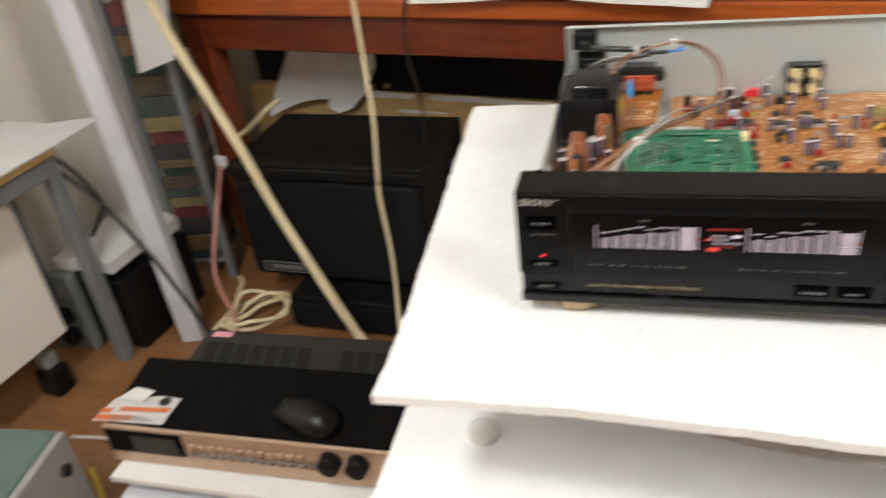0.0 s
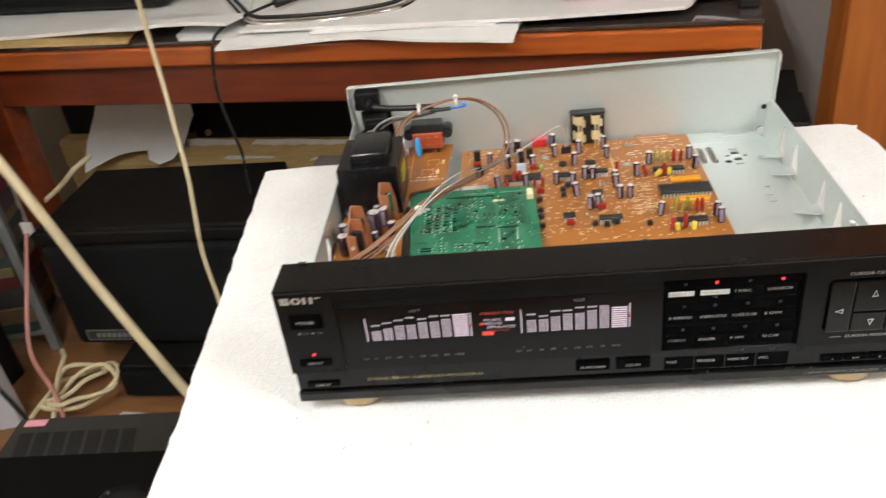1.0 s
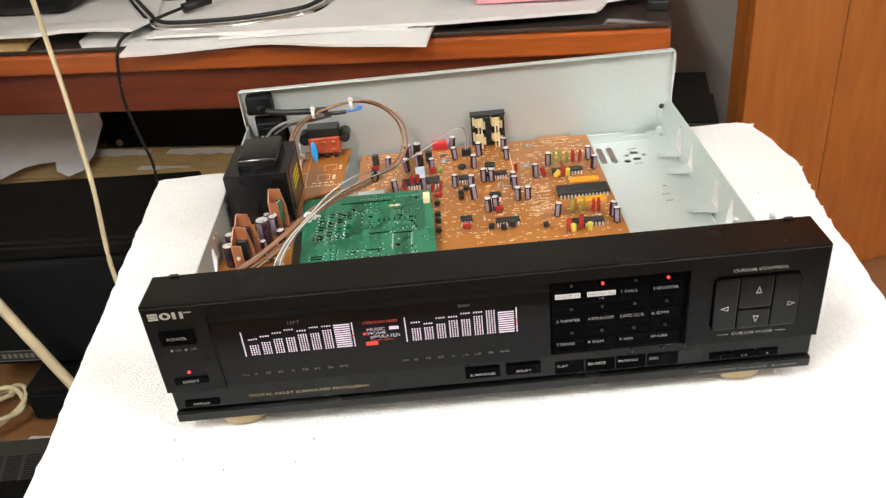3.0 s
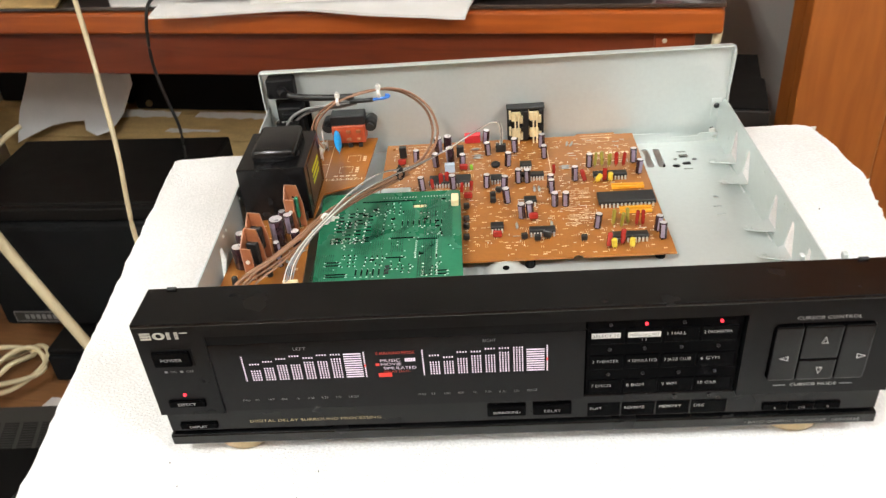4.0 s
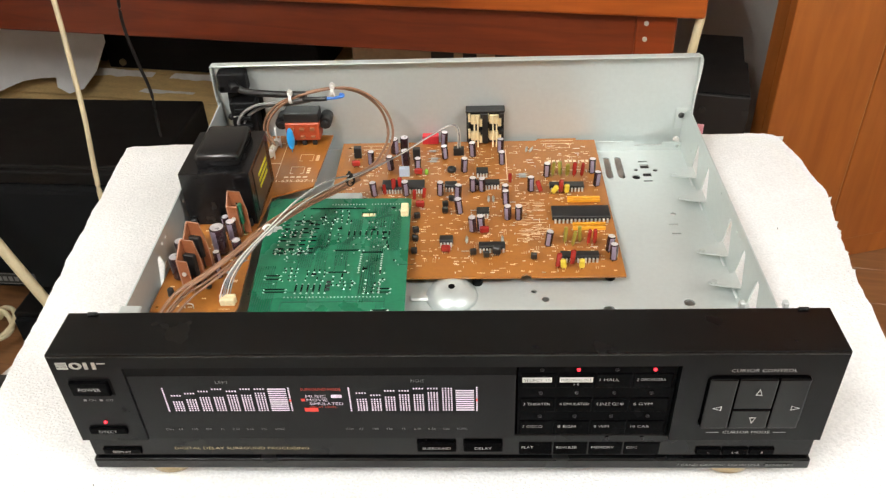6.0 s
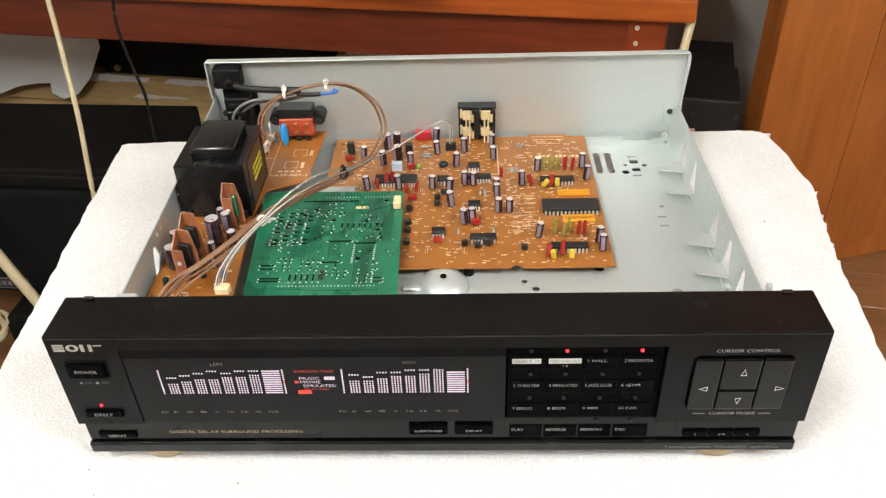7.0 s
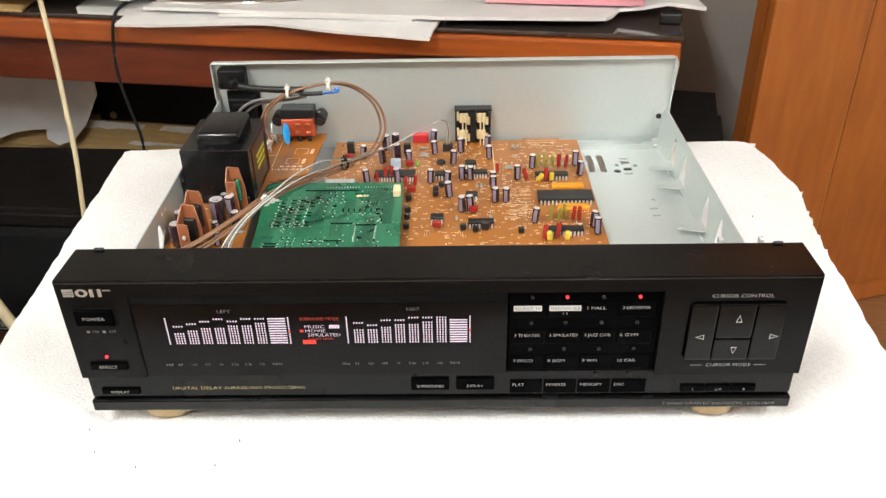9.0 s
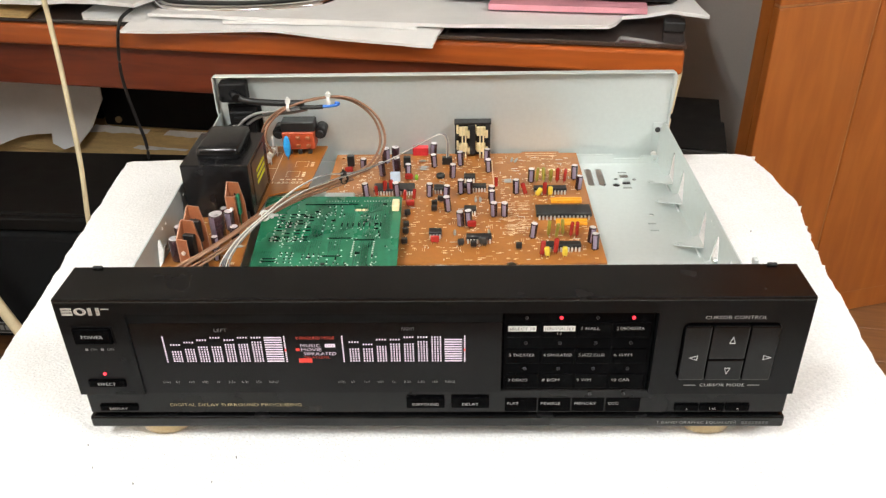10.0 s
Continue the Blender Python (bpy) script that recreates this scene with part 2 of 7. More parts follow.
M["skirting"] = material("brown_skirting", (0.20, 0.085, 0.045), 0.5, scale=20)
M["deep_black"] = material("deck_black_and_shade", (0.003, 0.003, 0.003), 0.6, spec=0.2)
M["black_vinyl"] = material("black_vinyl", (0.0065, 0.0062, 0.006), 0.5, scale=30, fine=900, bump=0.2, spread=0.2, spec=0.16)
M["speaker_vinyl"] = material("speaker_vinyl", (0.007, 0.0063, 0.0057), 0.5, scale=30, fine=900, bump=0.2, spread=0.2, spec=0.15)
M["grille"] = material("black_grille_cloth", (0.005, 0.0055, 0.006), 0.9, fine=2500, bump=0.3, spec=0.15)
M["carton"] = material("kraft_carton", (0.55, 0.38, 0.16), 0.85, spread=0.18, scale=14, fine=120, bump=0.15, stretch=(1, 1, 6))
M["carton_pale"] = material("pale_carton", (0.40, 0.31, 0.20), 0.85, spread=0.12, scale=10, fine=120, bump=0.12)
M["smoked_glass"] = material("smoked_table_glass", (0.045, 0.032, 0.028), 0.1, spread=0.1, bump=0.0, rough_spread=0.02, spec=0.9, coat=0.6)
M["pink"] = material("pink_folder", (0.8, 0.36, 0.42), 0.5, scale=20)
M["chrome"] = material("chrome", (0.7, 0.7, 0.72), 0.12, metal=1.0, bump=0.0, rough_spread=0.03)
M["cable_cream"] = material("cream_cable", (0.70, 0.61, 0.39), 0.5, scale=30, spread=0.1, bump=0.03)
M["cable_pink"] = material("pink_cable", (0.55, 0.25, 0.2), 0.5, scale=30, bump=0.02)
M["mat_cloth"] = material("black_mat_cloth", (0.0045, 0.0042, 0.004), 0.85, scale=30, fine=1400, bump=0.25, spread=0.25, spec=0.06)
M["vent_grey"] = material("grey_painted_steel", (0.020, 0.019, 0.017), 0.55, scale=30, fine=900, bump=0.1)
M["champagne"] = material("champagne_panel", (0.5, 0.36, 0.26), 0.4, metal=0.4, scale=60)
M["legmetal"] = material("grey_enamel", (0.17, 0.18, 0.185), 0.5, scale=20, bump=0.04)
M["white_card"] = material("white_card", (0.62, 0.63, 0.68), 0.7, scale=12, bump=0.05)
M["paper"] = material("paper", (0.62, 0.61, 0.6), 0.8, scale=12, spread=0.06, bump=0.1)
M["orange_ink"] = material("orange_print", (0.62, 0.17, 0.06), 0.6)
M["teal"] = material("teal_enamel", (0.10, 0.15, 0.14), 0.5, scale=20)
M["strip_grey"] = material("grey_green_plastic", (0.16, 0.18, 0.165), 0.5, scale=20)
M["vent_dark"] = material("vent_shadow", (0.010, 0.010, 0.009), 0.7, bump=0.0, spec=0.2)
M["mouse_plastic"] = material("satin_black_plastic", (0.0025, 0.0025, 0.003), 0.34, scale=60, fine=1500, bump=0.04, spec=0.35)
M["matt_black"] = material("matt_black_plastic", (0.004, 0.004, 0.0045), 0.55, scale=60, bump=0.04, spec=0.22)
M["concretegrey"] = material("grey_plastic", (0.22, 0.22, 0.21), 0.5, scale=20)


# ---- mesh helpers ----
def box(bm, x0, x1, y0, y1, z0, z1, bevel=0.0, seg=1, m=None):
    """A box, with rounded edges where bevel is given."""
    r = bmesh.ops.create_cube(bm, size=1.0)
    vs = r["verts"]
    for v in vs:
        v.co = Vector(((x0 + x1) / 2 + v.co.x * (x1 - x0), (y0 + y1) / 2 + v.co.y * (y1 - y0), (z0 + z1) / 2 + v.co.z * (z1 - z0)))
    made = list(vs)
    if bevel:
        es = list({e for v in vs for e in v.link_edges})
        r2 = bmesh.ops.bevel(bm, geom=es, offset=bevel, segments=seg, affect="EDGES", profile=0.5)
        made = list({v for v in r2["verts"]} | {v for v in vs if v.is_valid})
    if m is not None:
        bmesh.ops.transform(bm, matrix=m, verts=[v for v in made if v.is_valid])
    return made


def cyl(bm, p0, p1, r0, r1=None, n=14, caps=True):
    """A cylinder or cone from p0 to p1."""
    p0, p1 = Vector(p0), Vector(p1)
    r1 = r0 if r1 is None else r1
    q = (p1 - p0).to_track_quat("Z", "Y")
    rings = []
    for p, r in ((p0, r0), (p1, r1)):
        rings.append([bm.verts.new(p + q @ Vector((r * math.cos(2 * math.pi * i / n), r * math.sin(2 * math.pi * i / n), 0))) for i in range(n)])
    for i in range(n):
        f = bm.faces.new((rings[0][i], rings[0][(i + 1) % n], rings[1][(i + 1) % n], rings[1][i]))
        f.smooth = True
    if caps:
        bm.faces.new(rings[0][::-1])
        bm.faces.new(rings[1])


def lathe(bm, centre, profile, n=18):
    """Turn a profile of (radius, height) about an upright axis."""
    c = Vector(centre)
    rings = [[bm.verts.new(c + Vector((r * math.cos(2 * math.pi * i / n), r * math.sin(2 * math.pi * i / n), h))) for i in range(n)] for r, h in profile]
    for a, b in zip(rings, rings[1:]):
        for i in range(n):
            f = bm.faces.new((a[i], a[(i + 1) % n], b[(i + 1) % n], b[i]))
            f.smooth = True
    bm.faces.new(rings[0][::-1])
    bm.faces.new(rings[-1])


def smooth_path(pts, per=6):
    """A Catmull-Rom curve through the points."""
    p = [Vector(q) for q in pts]
    p = [2 * p[0] - p[1]] + p + [2 * p[-1] - p[-2]]
    out = []
    for a, b, c, d in zip(p, p[1:], p[2:], p[3:]):
        for i in range(per):
            t = i / per
            out.append(0.5 * (2 * b + (c - a) * t + (2 * a - 5 * b + 4 * c - d) * t * t + (3 * b - a - 3 * c + d) * t ** 3))
    return out + [p[-2]]


def tube(bm, pts, r, n=8, per=6, flat=1.0, up=(0, 0, 1)):
    """A wire along a smooth path; flat under 1 squashes it."""
    path = smooth_path(pts, per)
    rings, up = [], Vector(up)
    for i, p in enumerate(path):
        d = (path[min(i + 1, len(path) - 1)] - path[max(i - 1, 0)]).normalized()
        side = d.cross(up)
        if side.length < 0.1:
            side = d.cross(Vector((1, 0, 0)))
        side.normalize()
        top = side.cross(d).normalized()
        rings.append([bm.verts.new(p + side * r * math.cos(2 * math.pi * k / n) + top * r * flat * math.sin(2 * math.pi * k / n)) for k in range(n)])
    for a, b in zip(rings, rings[1:]):
        for k in range(n):
            f = bm.faces.new((a[k], a[(k + 1) % n], b[(k + 1) % n], b[k]))
            f.smooth = True
    bm.faces.new(rings[0][::-1])
    bm.faces.new(rings[-1])


def plate(bm, outline, holes=(), thick=0.001, m=None):
    """A flat sheet in the xy plane with holes cut through it, thick downwards from z = 0."""
    es = []
    for loop in (outline, *holes):
        vs = [bm.verts.new((x, y, 0)) for x, y in loop]
        es += [bm.edges.new((vs[i], vs[(i + 1) % len(vs)])) for i in range(len(vs))]
    before = set(bm.faces)
    bmesh.ops.triangle_fill(bm, use_beauty=True, use_dissolve=False, edges=es, normal=(0, 0, 1))
    faces = [f for f in bm.faces if f not in before]
    bmesh.ops.recalc_face_normals(bm, faces=faces)
    if faces and sum(f.normal.z for f in faces) < 0:
        bmesh.ops.reverse_faces(bm, faces=faces)
    r = bmesh.ops.extrude_face_region(bm, geom=faces, use_keep_orig=True)
    down = [g for g in r["geom"] if isinstance(g, bmesh.types.BMVert)]
    for v in down:
        v.co.z -= thick
    bmesh.ops.reverse_faces(bm, faces=[g for g in r["geom"] if isinstance(g, bmesh.types.BMFace)])
    vs = {v for f in faces for v in f.verts} | set(down)
    allf = list({f for v in vs for f in v.link_faces})
    bmesh.ops.recalc_face_normals(bm, faces=allf)
    if m is not None:
        bmesh.ops.transform(bm, matrix=m, verts=list(vs))


def ring(cx, cy, r, n=14, ry=None):
    ry = r if ry is None else ry
    return [(cx + r * math.cos(2 * math.pi * i / n), cy + ry * math.sin(2 * math.pi * i / n)) for i in range(n)]


def slot(cx, cy, w, h, n=5):
    """An upright slot with round ends."""
    r = w / 2
    top = [(cx + r * math.cos(a), cy + h / 2 - r + r * math.sin(a)) for a in [math.pi * i / n for i in range(n + 1)]]
    return top + [(cx - (x - cx), cy - (y - cy)) for x, y in top]


def rect(x0, x1, y0, y1):
    return [(x0, y0), (x1, y0), (x1, y1), (x0, y1)]


def mesh_of(name, bm, mat):
    me = bpy.data.meshes.new(name)
    bm.normal_update()
    bm.to_mesh(me)
    bm.free()
    if mat:
        me.materials.append(mat)
    return me


def part(name, bm, mat, parent, label="", m=None):
    """One bmesh as one mesh object under a thing or a part."""
    ob = new(name, mesh_of(name, bm, mat))
    ob.parent = parent
    if m is not None:
        ob.matrix_basis = m
    return tagged(ob, label)


def thing(name, label, category, m=None, group="", kind=""):
    ob = new(name)
    ob.empty_display_size = 0.05
    if m is not None:
        ob.matrix_basis = m
    return tagged(ob, label, category, group, kind)


def solid(name, bm, mat, label, category, m=None, group="", kind=""):
    """A thing that is one mesh."""
    ob = new(name, mesh_of(name, bm, mat))
    if m is not None:
        ob.matrix_basis = m
    return tagged(ob, label, category, group, kind)


def setting(name, bm, mat, label, category, m=None):
    return solid(name, bm, mat, label, category, m, kind="structure")


FRONT = Matrix.Rotation(math.pi / 2, 4, "X")


def lettering(name, text, size, m, mat, parent, align="CENTER", width=None, weight=-0.013):
    """Printed words as a thin mesh; width in metres fits the line to it."""
    cu = bpy.data.curves.new(name, "FONT")
    cu.offset = weight * size
    cu.body, cu.size, cu.align_x, cu.align_y, cu.resolution_u = text, size, align, "CENTER", 2
    tmp = bpy.data.objects.new(name, cu)
    me = bpy.data.meshes.new_from_object(tmp)
    bpy.data.objects.remove(tmp)
    if width and len(me.vertices):
        xs = [v.co.x for v in me.vertices]
        k = width / max(1e-6, max(xs) - min(xs))
        for v in me.vertices:
            v.co.x *= k
    me.materials.clear()
    me.materials.append(mat)
    ob = new(name, me)
    ob.parent = parent
    ob.matrix_basis = m
    return ob


def on_front(x, z, y=-0.0003):
    return Matrix.Translation((x, y, z)) @ FRONT


def grown(k, x, y, z):
    """Everything k times as large, seen from one place."""
    p = Matrix.Translation((x, y, z))
    return p @ Matrix.Scale(k, 4) @ p.inverted()


# the room stands askew to the unit; the near left corner has a frame of its own
FAR = grown(1.14, -0.005, -0.395, 0.38)
NEAR = grown(1.099, -0.115, -0.52, 0.40)
ASKEW = Matrix.Translation((0.378, 0.945, 0)) @ Matrix.Rotation(radians(-10), 4, "Z")
ROOM, SIDE = FAR @ ASKEW, NEAR @ ASKEW
LOW, GROUND = -0.81, -0.93


def in_room(u, v, z, turn=0.0):
    return ROOM @ Matrix.Translation((u, v, z)) @ Matrix.Rotation(radians(turn), 4, "Z")


def in_side(u, v, z, turn=0.0):
    return SIDE @ Matrix.Translation((u, v, z)) @ Matrix.Rotation(radians(turn), 4, "Z")


# ---- the room ----
bm = bmesh.new()
box(bm, -2.0, 3.2, -3.2, 1.1, FLOOR - 0.05, FLOOR - 0.002)
floor = setting("floor", bm, M["skirting"], "brown wooden floor of narrow boards", "floor", ROOM)
bm = bmesh.new()
box(bm, -2.0, 3.2, -3.2, 1.1, CEIL, CEIL + 0.05)
setting("ceiling", bm, M["ceiling"], "plain white painted ceiling", "ceiling", ROOM)
bm = bmesh.new()
box(bm, -2.0, -1.93, -3.2, 1.1, FLOOR - 0.05, CEIL)
setting("wall_west", bm, M["wall"], "cream painted plaster wall", "wall", ROOM)
bm = bmesh.new()
box(bm, -1.93, 0.9, 0.66, 1.1, FLOOR - 0.05, CEIL)
setting("wall_north", bm, M["wallgrey"], "grey painted plaster wall behind the desk", "wall", ROOM)
bm = bmesh.new()
box(bm, 3.1, 3.2, -3.2, 1.1, FLOOR - 0.05, CEIL)
setting("wall_east", bm, M["wall"], "cream painted plaster wall", "wall", ROOM)
# unseen wall, its dark tone chosen to dim reflections and tint the bounce
bm = bmesh.new()
box(bm, -1.93, 3.1, -3.2, -3.1, FLOOR - 0.05, CEIL)
setting("wall_south", bm, M["unseen_wall"], "unseen grey-brown wall, toned to set reflections and bounce", "wall", ROOM)
bm = bmesh.new()
box(bm, 0.9, 3.1, 1.0, 1.1, FLOOR - 0.05, CEIL)
setting("wall_back", bm, M["wallgrey"], "grey painted plaster wall", "wall", ROOM)
bm = bmesh.new()
box(bm, -1.93, -1.915, -3.1, 1.0, FLOOR, FLOOR + 0.08, 0.003)
setting("baseboard", bm, M["skirting"], "brown wooden baseboard along the wall", "baseboard", ROOM)


def ceiling_light(u, v, turn, lit):
    lamp = thing("ceiling_light", "unseen fluorescent ceiling fitting, added to light the room", "ceiling light", in_room(u, v, CEIL, turn), "ceiling lights")
    b = bmesh.new()
    box(b, -0.62, 0.62, -0.1, 0.1, -0.05, 0.0, 0.004)
    part("housing", b, M["ceiling"], lamp)
    for y in (-0.055, 0.055):
        b = bmesh.new()
        cyl(b, (-0.59, y, -0.072), (0.59, y, -0.072), 0.014, n=12)
        part("tube", b, lit, lamp, "glowing fluorescent tube")
    for x in (-0.605, 0.605):
        b = bmesh.new()
        box(b, x - 0.012, x + 0.012, -0.08, 0.08, -0.09, -0.05, 0.002)
        part("socket", b, M["white_nylon"], lamp)
    return lamp


# both fittings are unseen additions, placed and tuned to light the room
ceiling_light(-0.75, -2.15, 90, glow("left_tube", (0.92, 0.93, 0.915), 190.0))
ceiling_light(1.3, -1.75, 0, glow("fluorescent_tube", (0.92, 0.93, 0.915), 183.0))


# ---- tall wooden cabinet ----
CAB = grown(1.12, -0.005, -0.395, 0.38) @ Matrix.Translation((0.593, 1.127, 0)) @ Matrix.Rotation(radians(15.6), 4, "Z")
CF = 0.38 - (0.38 - GROUND) / 1.12
cabinet = thing("wooden_cabinet", "tall orange-brown wooden cabinet with plain veneered doors", "cabinet", CAB)
bm = bmesh.new()
plate(bm, [(0.0, 0.022), (1.25, 0.022), (1.25, 0.42), (0.34, 0.42), (0.0, 0.056)], (), 1.3 - CF - 0.001, Matrix.Translation((0, 0, 1.3)))
part("body", bm, M["cabinet"], cabinet)
for x0, x1, z0, z1 in ((0.0, 0.215, CF + 0.06, -0.043), (0.0, 0.215, -0.039, 1.3), (0.219, 0.62, CF + 0.06, 1.3), (0.624, 1.25, CF + 0.06, 1.3)):
    bm = bmesh.new()
    box(bm, x0, x1, 0.0, 0.021, z0, z1, 0.0025, 2)
    part("door", bm, M["cabinet"], cabinet)
bm = bmesh.new()
box(bm, 0.2152, 0.2188, 0.004, 0.0215, CF + 0.06, 1.3)
part("seam_strip", bm, M["groove"], cabinet)
bm = bmesh.new()
box(bm, 0.002, 0.215, 0.004, 0.0215, -0.0428, -0.0392)
part("seam_strip", bm, M["groove"], cabinet)
bm = bmesh.new()
box(bm, 0.01, 1.24, 0.006, 0.021, CF + 0.001, CF + 0.058, 0.002)
part("plinth", bm, M["cabinet"], cabinet)

# ---- cherry desk ----
DL, DTOP = -1.735, -0.062
desk = thing("desk", "reddish cherry wood desk with a deep apron, cluttered", "desk", ROOM)
bm = bmesh.new()
box(bm, DL, 0.004, 0.0, 0.62, DTOP - 0.04, DTOP, 0.006, 3)
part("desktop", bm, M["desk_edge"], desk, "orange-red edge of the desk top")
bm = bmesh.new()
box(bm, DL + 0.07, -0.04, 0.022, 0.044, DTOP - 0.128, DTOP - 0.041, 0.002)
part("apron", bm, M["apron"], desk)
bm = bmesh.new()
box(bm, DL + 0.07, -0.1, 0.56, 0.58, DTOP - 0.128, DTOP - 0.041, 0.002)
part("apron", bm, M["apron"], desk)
for u0 in (DL + 0.09, -0.103):
    for v0 in (0.018, 0.53):
        bm = bmesh.new()
        box(bm, u0, u0 + 0.066, v0, v0 + 0.066, FLOOR + 0.001, DTOP - 0.041, 0.004, 2)
        part("leg", bm, M["desk"], desk)
for z in (-0.118, -0.145):
    bm = bmesh.new()
    cyl(bm, (-0.086, 0.0185, z), (-0.086, 0.0155, z), 0.004, n=10)
    part("screw", bm, M["steel"], desk)
bm = bmesh.new()
box(bm, -1.70, 0.006, 0.008, 0.6, DTOP + 0.0015, DTOP + 0.0095, 0.002, 2)
solid("glass_sheet", bm, M["smoked_glass"], "dark smoked glass sheet covering the desk top", "glass sheet", ROOM)
GT = DTOP + 0.0095
bm = bmesh.new()
box(bm, -0.03, 0.006, 0.075, 0.105, GT + 0.0005, GT + 0.018, 0.003, 2)
solid("rubber_bumper", bm, M["blackrub"], "black rubber bumper on the glass corner", "bumper", ROOM)


def sheet(bm, outline, z, thick, seed, wave=0.006, step=0.03, lift=None, rag=0.0):
    """A soft sheet lying loose: a gridded top with gentle waves."""
    rnd = random.Random(seed)
    us, vs = [p[0] for p in outline], [p[1] for p in outline]
    n = len(outline)
    pts = []
    for i in range(n):
        a, b = Vector(outline[i]), Vector(outline[(i + 1) % n])
        k = max(1, int((b - a).length / step))
        for j in range(k):
            q = a.lerp(b, j / k)
            w = rag * noise.noise(Vector((q.x * 45, q.y * 45, seed))) + rag * 0.6 * noise.noise(Vector((q.x * 160, q.y * 160, seed)))
            pts.append((q.x + w + rnd.uniform(-1, 1) * 0.0006, q.y + w * 0.6 + rnd.uniform(-1, 1) * 0.0006))
    start = len(bm.verts)
    plate(bm, pts, (), thick)
    bm.verts.ensure_lookup_table()
    mine = bm.verts[start:]
    es = [e for e in {e for v in mine for e in v.link_edges} if e.calc_length() > step * 1.6]
    for _ in range(3):
        es = [e for e in {e for v in bm.verts[start:] for e in v.link_edges} if e.calc_length() > step * 1.8]
        if not es:
            break
        bmesh.ops.subdivide_edges(bm, edges=es, cuts=1)
        bm.verts.ensure_lookup_table()
    bmesh.ops.triangulate(bm, faces=[f for f in bm.faces if len(f.verts) > 4])
    bm.verts.ensure_lookup_table()
    for v in bm.verts[start:]:
        h = wave * (0.5 + 0.5 * noise.noise(Vector((v.co.x * 6, v.co.y * 6, seed)))) if wave else 0
        h += lift(v.co.x, v.co.y) if lift else 0
        v.co.z += z + thick + h


# foam sheets and papers on the desk
bm = bmesh.new()
sheet(bm, [(-1.085, 0.002), (-0.985, 0.0), (-0.96, 0.05), (-1.0, 0.3), (-1.13, 0.3), (-1.115, 0.09), (-1.105, 0.03)], GT + 0.001, 0.004, 11, 0.004)
solid("foam_scrap", bm, M["foam2"], "white foam scrap on the dark glass", "foam sheet", ROOM, "desk sheets")
bm = bmesh.new()
sheet(bm, [(-1.72, 0.022), (-1.638, 0.028), (-1.534, 0.04), (-1.432, 0.045), (-1.30, 0.028), (-1.173, 0.0), (-1.1245, 0.0147), (-1.061, 0.0165), (-0.975, 0.0), (-0.962, 0.05), (-1.0, 0.16), (-1.1, 0.42), (-1.72, 0.45)], GT + 0.006, 0.007, 12, 0.003,
      lift=lambda x, y: 0.022 * max(0.0, min(1.0, (x + 1.45) / 0.3)) * max(0.0, 1 - max(0.0, y - 0.05) / 0.10))
solid("foam_sheet", bm, M["foam2"], "curling white foam sheet on the desk", "foam sheet", ROOM, "desk sheets")
bm = bmesh.new()
sheet(bm, [(-1.70, 0.004), (-1.39, 0.001), (-1.20, 0.0), (-1.222, 0.063), (-1.25, 0.4), (-1.70, 0.4)], GT + 0.001, 0.004, 13, 0.002)
solid("cardboard_sheet", bm, M["carton"], "brown cardboard sheet on the desk", "cardboard", ROOM)
bm = bmesh.new()
sheet(bm, [(-0.985, -0.045), (-0.7, -0.02), (-0.41, -0.05), (-0.405, 0.02), (-0.41, 0.3), (-0.97, 0.3)], GT + 0.002, 0.005, 14, 0.006,
      lift=lambda x, y: -0.012 * max(0.0, min(1.0, (0.0 - y) / 0.05)) + 0.008 * (x + 0.7) ** 2)
solid("foam_sheet", bm, M["foam2"], "white foam sheet hanging over the desk edge", "foam sheet", ROOM, "desk sheets")
bm = bmesh.new()
sheet(bm, [(-0.95, 0.0), (-0.605, 0.0), (-0.4, 0.0), (-0.122, 0.032), (-0.112, 0.05), (-0.10, 0.092), (-0.02, 0.096), (0.042, 0.072), (0.015, 0.2), (0.0, 0.5), (-0.9, 0.5)], GT + 0.011, 0.006, 15, 0.005,
      lift=lambda x, y: 0.002 + 0.012 * max(0.0, min(1.0, (x + 0.08) / 0.06)))
solid("foam_sheet", bm, M["foam2"], "wide white foam sheet over the desk", "foam sheet", ROOM, "desk sheets")
bm = bmesh.new()
sheet(bm, [(-0.80, -0.012), (-0.62, 0.004), (-0.45, 0.0), (-0.42, 0.1), (-0.45, 0.3), (-0.8, 0.3)], GT + 0.009, 0.005, 17, 0.003)
solid("foam_sheet", bm, M["foam2"], "small white foam sheet between two others", "foam sheet", ROOM, "desk sheets")
bm = bmesh.new()
sheet(bm, [(-0.335, 0.085), (-0.06, 0.09), (-0.06, 0.34), (-0.335, 0.34)], GT + 0.0255, 0.010, 16, 0.0)
solid("folder", bm, M["pink"], "pink folder under a black case on the desk", "folder", ROOM)
bm = bmesh.new()
box(bm, -0.43, 0.0, 0.115, 0.4, GT + 0.036, GT + 0.10, 0.02, 4)
solid("equipment_case", bm, M["black_vinyl"], "black equipment case lying on the desk", "case", ROOM)
